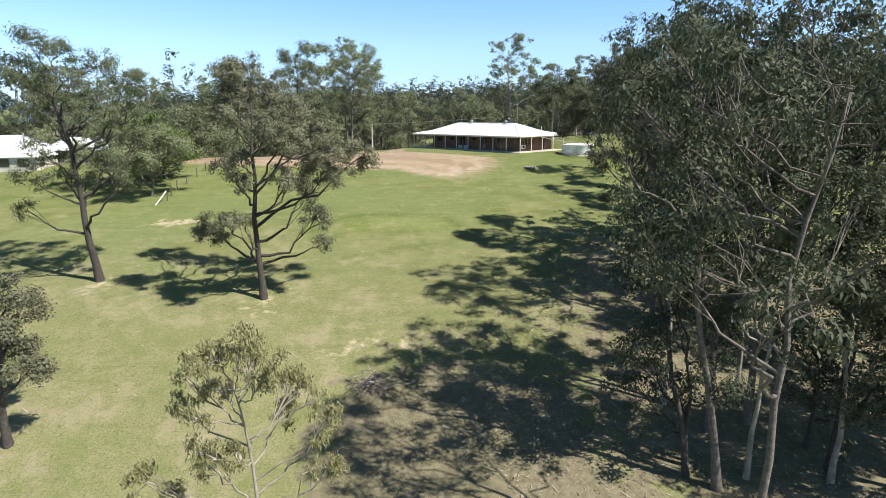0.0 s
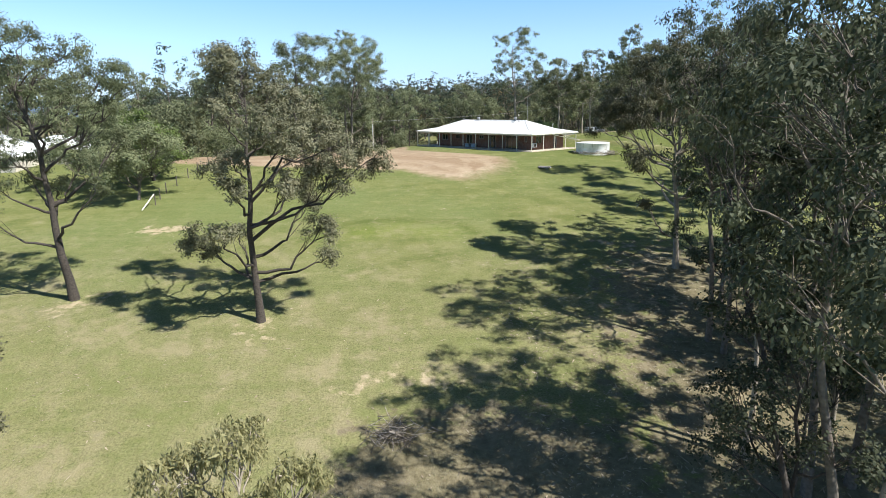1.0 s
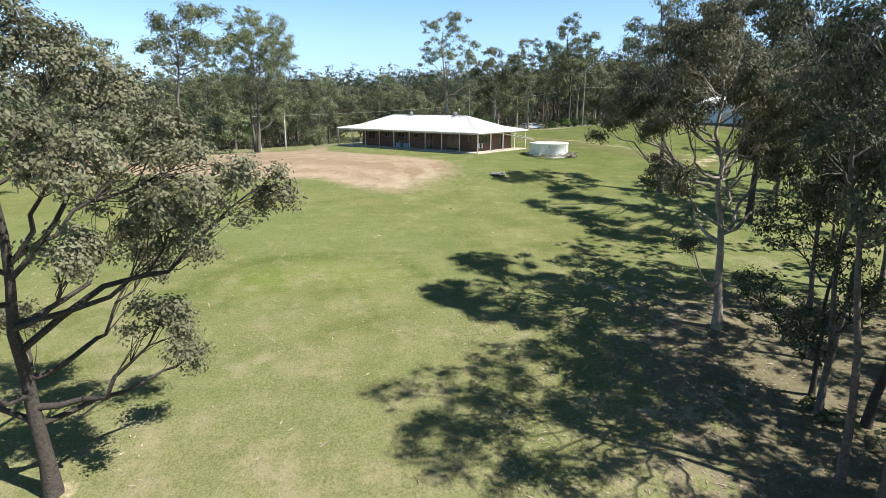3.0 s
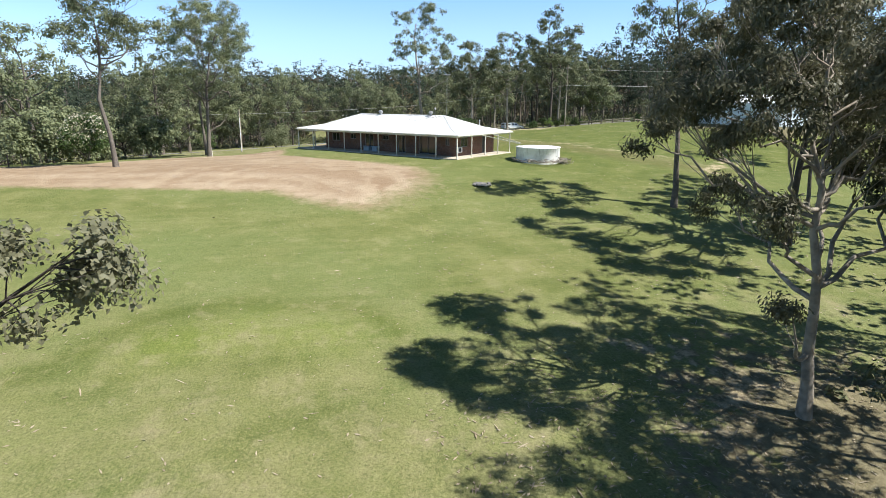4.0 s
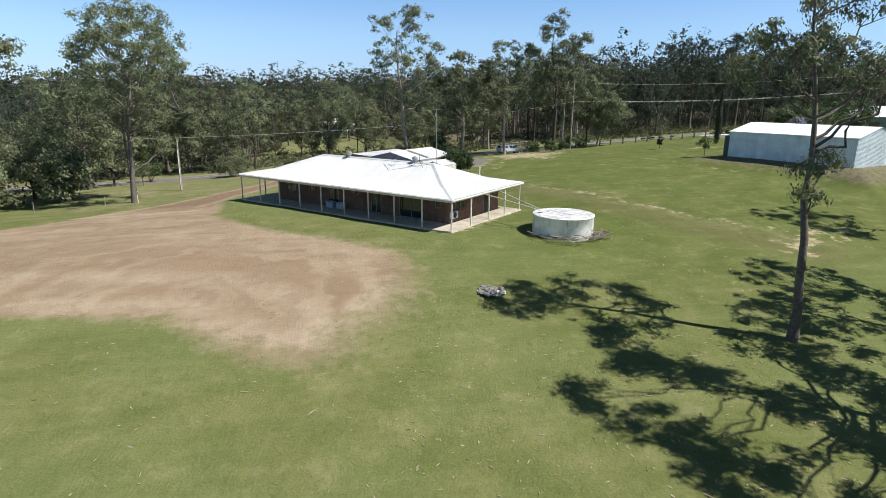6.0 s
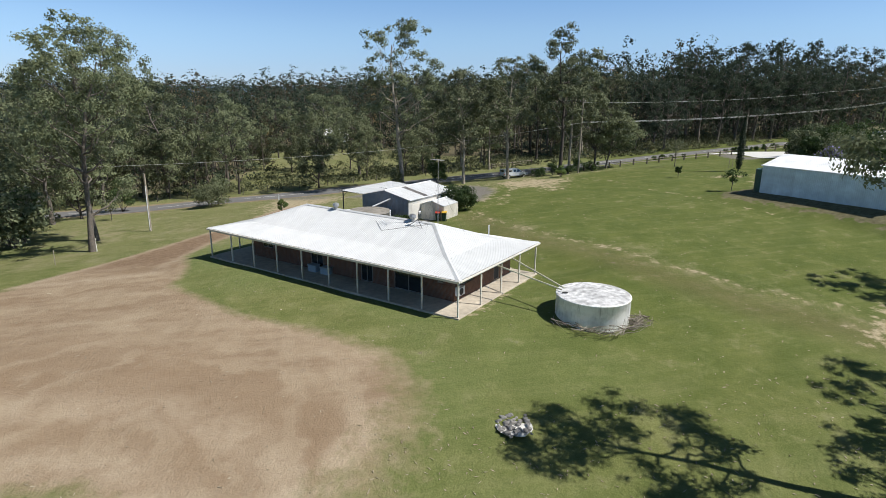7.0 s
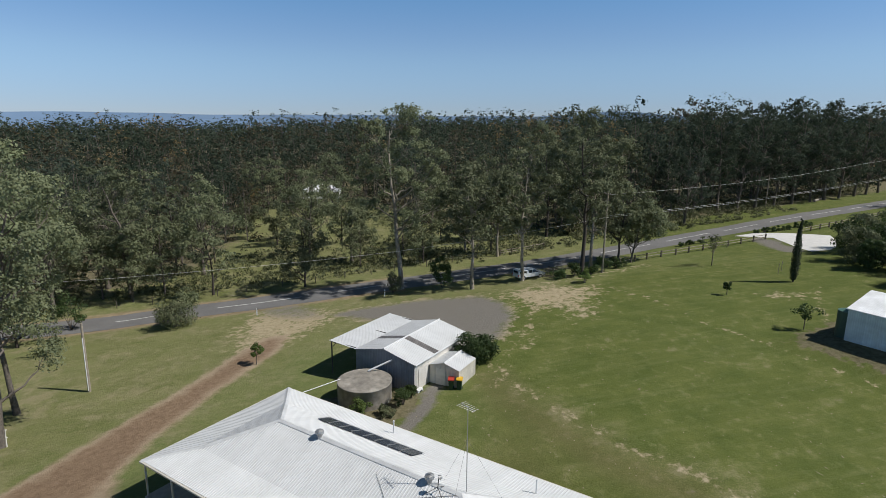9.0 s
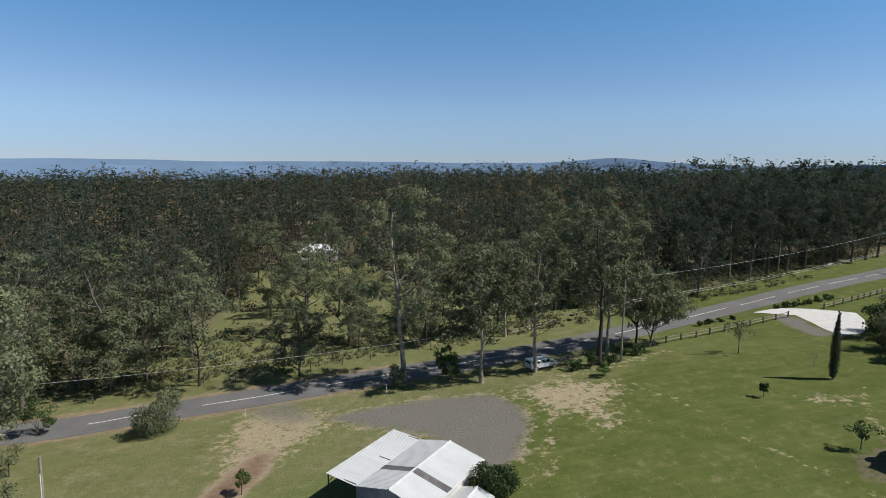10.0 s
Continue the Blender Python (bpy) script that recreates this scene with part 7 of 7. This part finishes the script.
def wire_fence(pts, label, post_h=1.25, spacing=3.2, group="wire fences"):
    f = thing("wire_fence", Matrix.Identity(4), label, "fence", group)
    line = smooth_line([Vector(p) for p in pts], spacing)
    tops = []
    for q in line:
        z = gz(q.x, q.y)
        part("post", rod((q.x, q.y, z - 0.3), (q.x, q.y, z + post_h), 0.06, sides=7), M_TIMBER_DARK, f)
        tops.append((q.x, q.y, z))
    for h in (0.35, 0.75, 1.12):
        v, q = tube([(x, y, z + h) for x, y, z in tops], [0.006] * len(tops), 4)
        under(new("wire", quick_mesh("wire", v, q, [M_STEEL])), f)
    return f


lf = wire_fence([(-32.3, 65.4), (-33.2, 70), (-33.6, 77), (-33.7, 84), (-34, 96), (-35.5, 106)], "post and wire fence along the paddock")
part("stay_post", rod((-32.9, 63.6, gz(-32.9, 63.6)), (-32.35, 65.4, gz(-32.3, 65.4) + 1.2), 0.07), M_CREAM, lf, "pale diagonal stay post")
wire_fence([(-80, 170), (-40, 167.5), (-5, 168.5), (20, 171), (36, 173.5)], "old post and wire fence across the road", spacing=5.0)
g = rail_fence([(41, 174.5), (46, 175.5), (51, 176.8)], "short timber rail fence across the road", "roadside fences")

# ---- driveway of the neighbours ----
dw = [(88.8, 169.0), (93.6, 164.2), (91.6, 159.0), (89.6, 154.6), (87.9, 150.0), (91.2, 149.6), (95.2, 151.8), (100.4, 156.6), (104.2, 161.2), (100.2, 166.8), (95.5, 170.6)]


def build_driveway():
    from_pts = [Vector((x, y, 0)) for x, y in dw]
    bm = bmesh.new()
    vs = [bm.verts.new((p.x, p.y, 0)) for p in from_pts]
    bm.faces.new(vs)
    bmesh.ops.triangulate(bm, faces=bm.faces)
    bmesh.ops.subdivide_edges(bm, edges=bm.edges, cuts=3, use_grid_fill=True)
    for v in bm.verts:
        v.co.z = gz(v.co.x, v.co.y) + 0.05
    bmesh.ops.recalc_face_normals(bm, faces=bm.faces)
    ob = part("driveway", bm, M_DRIVE)
    tagged(ob, "new white concrete driveway", "driveway", kind="structure")


M_DRIVE = mat("white_concrete", (0.70, 0.69, 0.67), 0.8, var=0.06, scale=2, var2=0.06)
build_driveway()

# green tank against the neighbours' shed
gt = thing("water_tank", pose(58.0, 117.5, 2.95), "dark green plastic water tank beside the white shed", "water tank")
part("wall", rod((0, 0, -0.3), (0, 0, 2.75), 0.9, sides=32), mat("tank_green_plastic", (0.045, 0.09, 0.07), 0.5, var=0.06), gt, smooth=False)
part("lid", rod((0, 0, 2.75), (0, 0, 2.95), 0.9, 0.3, sides=32), mat("tank_green_lid", (0.10, 0.20, 0.16), 0.5, var=0.06), gt)


# ---- car ----
def build_car():
    x, y = 39.0, 155.2
    c = thing("utility_car", pose(x, y, gz(x, y), 0, 0, 14), "white dual-cab utility parked under the roadside gums", "car")
    prof = [(-2.55, 0.55), (-2.55, 1.02), (-0.95, 1.04), (0.95, 1.06), (2.25, 0.98), (2.55, 0.78), (2.55, 0.45), (-2.4, 0.45)]
    n = len(prof)
    pts = [(px, -0.9, pz) for px, pz in prof] + [(px, 0.9, pz) for px, pz in prof]
    bm = poly(pts, [tuple(range(n)), tuple(range(2 * n - 1, n - 1, -1))] + [(i, (i + 1) % n, (i + 1) % n + n, i + n) for i in range(n)])
    bmesh.ops.bevel(bm, geom=list(bm.edges), offset=0.06, segments=2, affect="EDGES")
    body = part("body", bm, M_CARPAINT, c)
    prof = [(-0.75, 1.04), (-0.62, 1.66), (0.62, 1.68), (1.28, 1.06)]
    n = len(prof)
    pts = [(px, -0.82 + (0.12 if pz > 1.4 else 0), pz) for px, pz in prof] + [(px, 0.82 - (0.12 if pz > 1.4 else 0), pz) for px, pz in prof]
    bm = poly(pts, [tuple(range(n)), tuple(range(2 * n - 1, n - 1, -1))] + [(i, (i + 1) % n, (i + 1) % n + n, i + n) for i in range(n)])
    bmesh.ops.bevel(bm, geom=list(bm.edges), offset=0.05, segments=2, affect="EDGES")
    part("cabin", bm, M_CARPAINT, c)
    for sy in (-1, 1):
        for x0, x1 in ((-0.55, 0.05), (0.13, 0.85)):
            pts = [(x0, sy * 0.845, 1.12), (x1 + (0.12 if x1 > 0.5 else 0), sy * 0.845, 1.12), (x1 - (0.22 if x1 > 0.5 else 0), sy * 0.735, 1.56), (x0 + 0.02, sy * 0.735, 1.56)]
            part("side_window", poly(pts, [(0, 1, 2, 3)]), M_GLASS, c)
    part("windscreen", poly([(1.27, -0.68, 1.13), (1.27, 0.68, 1.13), (0.72, 0.62, 1.62), (0.72, -0.62, 1.62)], [(0, 1, 2, 3)]), M_GLASS, c)
    can = part("canopy", box((-2.5, -0.84, 1.03), (-0.8, 0.84, 1.62), 0.06), M_CARPAINT, c, "white rear canopy")
    part("canopy_window", box((-2.3, -0.852, 1.18), (-1.0, 0.852, 1.48)), M_GLASS, can)
    part("rear_window", box((-2.512, -0.6, 1.16), (-2.5, 0.6, 1.5)), M_GLASS, can)
    for wx in (-1.6, 1.6):
        for wy in (-0.8, 0.8):
            w = part("wheel", rod((wx, wy - 0.13, 0.37), (wx, wy + 0.13, 0.37), 0.37, sides=20), M_RUBBER, c)
            part("rim", rod((wx, wy - 0.14, 0.37), (wx, wy + 0.14, 0.37), 0.22, sides=16), M_GALV, w)
    part("bull_bar", rod((2.62, -0.7, 0.75), (2.62, 0.7, 0.75), 0.04), M_STEEL, c)
    for wy in (-0.68, 0.68):
        part("headlight", box((2.46, wy - 0.14, 0.74), (2.57, wy + 0.14, 0.90), 0.02), M_WHITE, c)
        part("tail_light", box((-2.58, wy * 1.2 - 0.07, 0.72), (-2.54, wy * 1.2 + 0.07, 0.98)), M_LIDRED, c)
    for sy in (-0.95, 0.95):
        part("mirror", box((0.95, sy - 0.08, 1.12), (1.05, sy + 0.08, 1.28), 0.02), M_STEEL, c)


build_car()

# guide posts and a log by the road
for x, y in ((-2.2, 153.6), (16.0, 155.0)):
    s = thing("guide_post", pose(x, y, gz(x, y)), "white guide post beside the driveway mouth", "post", "guide posts")
    part("post", box((-0.06, -0.03, -0.2), (0.06, 0.03, 1.0)), M_WHITE, s)
    part("band", box((-0.062, -0.032, 0.72), (0.062, 0.032, 0.82)), M_STEEL, s)
lg = thing("fallen_log", pose(150.5, 207.5, gz(150.5, 207.5), 0, 0, 25), "bleached fallen log beside the road", "log")
part("log", rod((-3.2, 0, 0.3), (3.2, 0.3, 0.35), 0.36, 0.24, sides=10), M_DEAD, lg)


# ---- other houses in the distance ----
M_NWALL = mat("rendered_wall", (0.52, 0.49, 0.43), 0.85, var=0.08)


def simple_house(name, x, y, z, turn, L, D, eave, ridge, stilts, label, wall, roof, wins):
    h = thing(name, pose(x, y, z, 0, 0, turn), label, "house")
    z0 = stilts
    bm = box((0, 0, z0 if stilts else -0.5), (L, D, eave))
    part("wall", bm, wall, h)
    n = int(L / 0.9)
    for side in (0, 1):
        for i in range(n):
            def top(u):
                return -0.5, min(D / 2, u + 0.5, L + 0.5 - u)

            def put(u, s, hh):
                return (u, s if side == 0 else D - s, eave + (ridge - eave) * s / (D / 2) + hh)
            part("roof_sheet", rib_sheet(top, -0.5 + i * (L + 1) / n, -0.5 + (i + 1) * (L + 1) / n, put, ribs=2), roof, h)
    n = int(D / 0.9)
    for side in (0, 1):
        for i in range(n):
            def top(u):
                return -0.5, min(u + 0.5, D + 0.5 - u) - 0.5

            def put(u, s, hh):
                return (s if side == 0 else L - s, u, eave + (ridge - eave) * s / (D / 2) + hh)
            part("roof_sheet", rib_sheet(top, -0.5 + i * (D + 1) / n, -0.5 + (i + 1) * (D + 1) / n, put, ribs=2), roof, h)
    for a, b, c, d in wins:
        f = part("window", box((a, -0.06, c), (b, 0.0, d)), M_FRAME, h)
        part("pane", box((a + 0.08, -0.075, c + 0.08), (b - 0.08, -0.06, d - 0.08)), M_GLASS, f)
    if stilts:
        for i in range(6):
            for yy in (0.2, D - 0.2):
                part("stump", box((0.2 + i * (L - 0.4) / 5 - 0.1, yy - 0.1, -0.4), (0.2 + i * (L - 0.4) / 5 + 0.1, yy + 0.1, stilts)), M_CREAM, h)
    return h


left = simple_house("neighbour_house", -76.0, 79.5, gz(-62, 79), 4, 18.0, 9.0, 2.6, 5.2, 0, "rendered house with a pale metal roof beyond the fence", M_NWALL, M_NROOF, [(12.5, 14.5, 0.9, 2.1), (8.0, 10.0, 0.9, 2.1), (15.6, 17.2, 0.9, 2.1)])
part("flue", rod((15.6, 2.2, 3.6), (15.6, 2.2, 5.6), 0.13), M_GALV, left)
simple_house("garage", -60.5, 86.0, gz(-57, 86), 2, 10.0, 6.0, 2.3, 3.9, 0, "low pale-roofed garage beside the rendered house", M_NWALL, M_NROOF, [(2, 4.5, 0.2, 2.0), (6, 8.5, 0.2, 2.0)])
simple_house("stilt_house", 4.0, 282.0, gz(10, 285) + 0.3, -8, 13.0, 8.0, 5.4, 7.6, 2.6, "white timber house raised on stilts in a clearing", M_WHITE, M_NROOF, [(1.0, 2.4, 3.4, 4.8), (4.0, 5.4, 3.4, 4.8), (7.0, 8.4, 3.4, 4.8), (10.0, 11.4, 3.4, 4.8)])
simple_house("farm_house", 100.0, 137.0, gz(105, 140), -20, 16.0, 8.0, 3.2, 4.9, 0, "low house with a pale green metal roof behind garden trees", mat("green_wall", (0.17, 0.22, 0.20), 0.7), M_NROOF, [(2, 4, 1.0, 2.2), (7, 9, 1.0, 2.2), (12, 14, 1.0, 2.2)])


# ---- grass, fallen leaves and scrub, too many to count ----
def tufts():
    rng = np.random.default_rng(88)
    P = []

    def sow(n, x0, x1, y0, y1, keep=None):
        x, y = rng.uniform(x0, x1, n), rng.uniform(y0, y1, n)
        k = np.ones(n, bool) if keep is None else keep(x, y)
        P.append(np.stack([x[k], y[k]], -1))
    bare = lambda x, y: (inside(x, y, DIRT) < -0.5) & (box_falloff(x, y, HOUSE_AT, HOUSE_TURN, 26.5, 12.5, 0.6) < 0.5) & (seg_dist(x, y, TRACK)[0] > 2.2)
    sow(26000, -32, 24, 18, 44, bare)
    p = np.concatenate(P)
    # grass stands in drifts
    dens = np.array([noise.noise(Vector((a * 0.35, b * 0.35, 1.7))) for a, b in p])
    p = p[dens > -0.3]
    pos = np.stack([p[:, 0], p[:, 1], ground_z(p[:, 0], p[:, 1])], -1)
    pos = np.repeat(pos, 2, 0) + np.concatenate([rng.normal(0, 0.05, (len(pos) * 2, 2)), np.zeros((len(pos) * 2, 1))], 1)
    N = len(pos)
    d = rng.normal(0, 0.8, (N, 3))
    d[:, 2] = np.abs(d[:, 2]) + 0.55
    d /= np.linalg.norm(d, axis=1)[:, None]
    s = np.cross(d, rng.normal(0, 1, (N, 3)))
    s /= np.linalg.norm(s, axis=1)[:, None]
    L, W = rng.uniform(0.03, 0.06, N)[:, None], rng.uniform(0.010, 0.022, N)[:, None]
    v = np.stack([pos - d * 0.01, pos + d * L * 0.5 + s * W, pos + d * L, pos + d * L * 0.5 - s * W], 1).reshape(-1, 3)
    tagged(new("grass_tufts", quick_mesh("grass_tufts", v, np.arange(4 * N).reshape(-1, 4), [M_GRASSBLADE])), "short tufts of green and straw-coloured grass", "grass", kind="stuff")


def litter():
    rng = np.random.default_rng(91)
    P = []
    for n, x0, x1, y0, y1 in ((5200, 2, 26, 20, 50), (1600, 5, 34, 50, 82), (900, -30, 5, 24, 60), (700, 10, 50, 82, 130), (700, -20, 10, 60, 105)):
        P.append(np.stack([rng.uniform(x0, x1, n), rng.uniform(y0, y1, n)], -1))
    p = np.concatenate(P)
    pos = np.stack([p[:, 0], p[:, 1], ground_z(p[:, 0], p[:, 1]) + 0.03], -1)
    N = len(pos)
    a = rng.uniform(0, 6.28, N)
    d = np.stack([np.cos(a), np.sin(a), rng.normal(0, 0.15, N)], -1)
    s = np.stack([-np.sin(a), np.cos(a), rng.normal(0, 0.3, N)], -1)
    L = (rng.uniform(0.06, 0.16, N) * np.where(rng.random(N) < 0.04, 2.6, 1))[:, None]
    W = rng.uniform(0.015, 0.04, N)[:, None]
    v = np.stack([pos - d * L, pos + s * W, pos + d * L, pos - s * W], 1).reshape(-1, 3)
    tagged(new("leaf_litter", quick_mesh("leaf_litter", v, np.arange(4 * N).reshape(-1, 4), [M_LITTERBIT])), "pale fallen leaves, bark strips and twigs", "leaf litter", kind="stuff")


def scrub():
    """Low scrub and long grass along the far verge and at the feet of the woods."""
    rng = np.random.default_rng(93)
    bl = []
    for i in range(1500):
        x = rng.uniform(-75, 130)
        y = 172 + 0.0012 * max(0, x) ** 2 + abs(rng.normal(0, 16))
        if seg_dist(np.array(x), np.array(y), ROAD)[0] < 6.5:
            continue
        r = rng.uniform(0.25, 1.1)
        bl.append((x, y, gz(x, y) + 0.25 * r, r))
    for i in range(150):
        x, y = rng.uniform(-75, -33), rng.uniform(96, 160)
        r = rng.uniform(0.4, 1.4)
        bl.append((x, y, gz(x, y) + 0.3 * r, r))
    for i in range(60):
        x, y = rng.uniform(16, 40), rng.uniform(20, 48)
        r = rng.uniform(0.3, 1.0)
        bl.append((x, y, gz(x, y) + 0.3 * r, r))
    for i in range(420):
        x = rng.uniform(62, 190)
        y = float(np.interp(x, [q[0] for q in ROAD], [q[1] for q in ROAD])) + rng.uniform(17, 30)
        r = rng.uniform(0.8, 2.4)
        bl.append((x, y, gz(x, y) + 0.5 * r, r))
    for i in range(200):
        x, y = rng.uniform(-20, 50), rng.uniform(168, 230)
        if inside(np.array(x), np.array(y), CLEAR) > 0 and seg_dist(np.array(x), np.array(y), ROAD)[0] > 7:
            r = rng.uniform(0.4, 1.5)
            bl.append((x, y, gz(x, y) + 0.35 * r, r))
    lv, lq = cloud(rng, bl, 34, (0.40, 0.13), 0.7)
    tagged(new("scrub", quick_mesh("scrub", lv, lq, [M_SCRUB])), "low olive scrub and long grass under the trees", "scrub", kind="stuff")


tufts()
litter()
scrub()
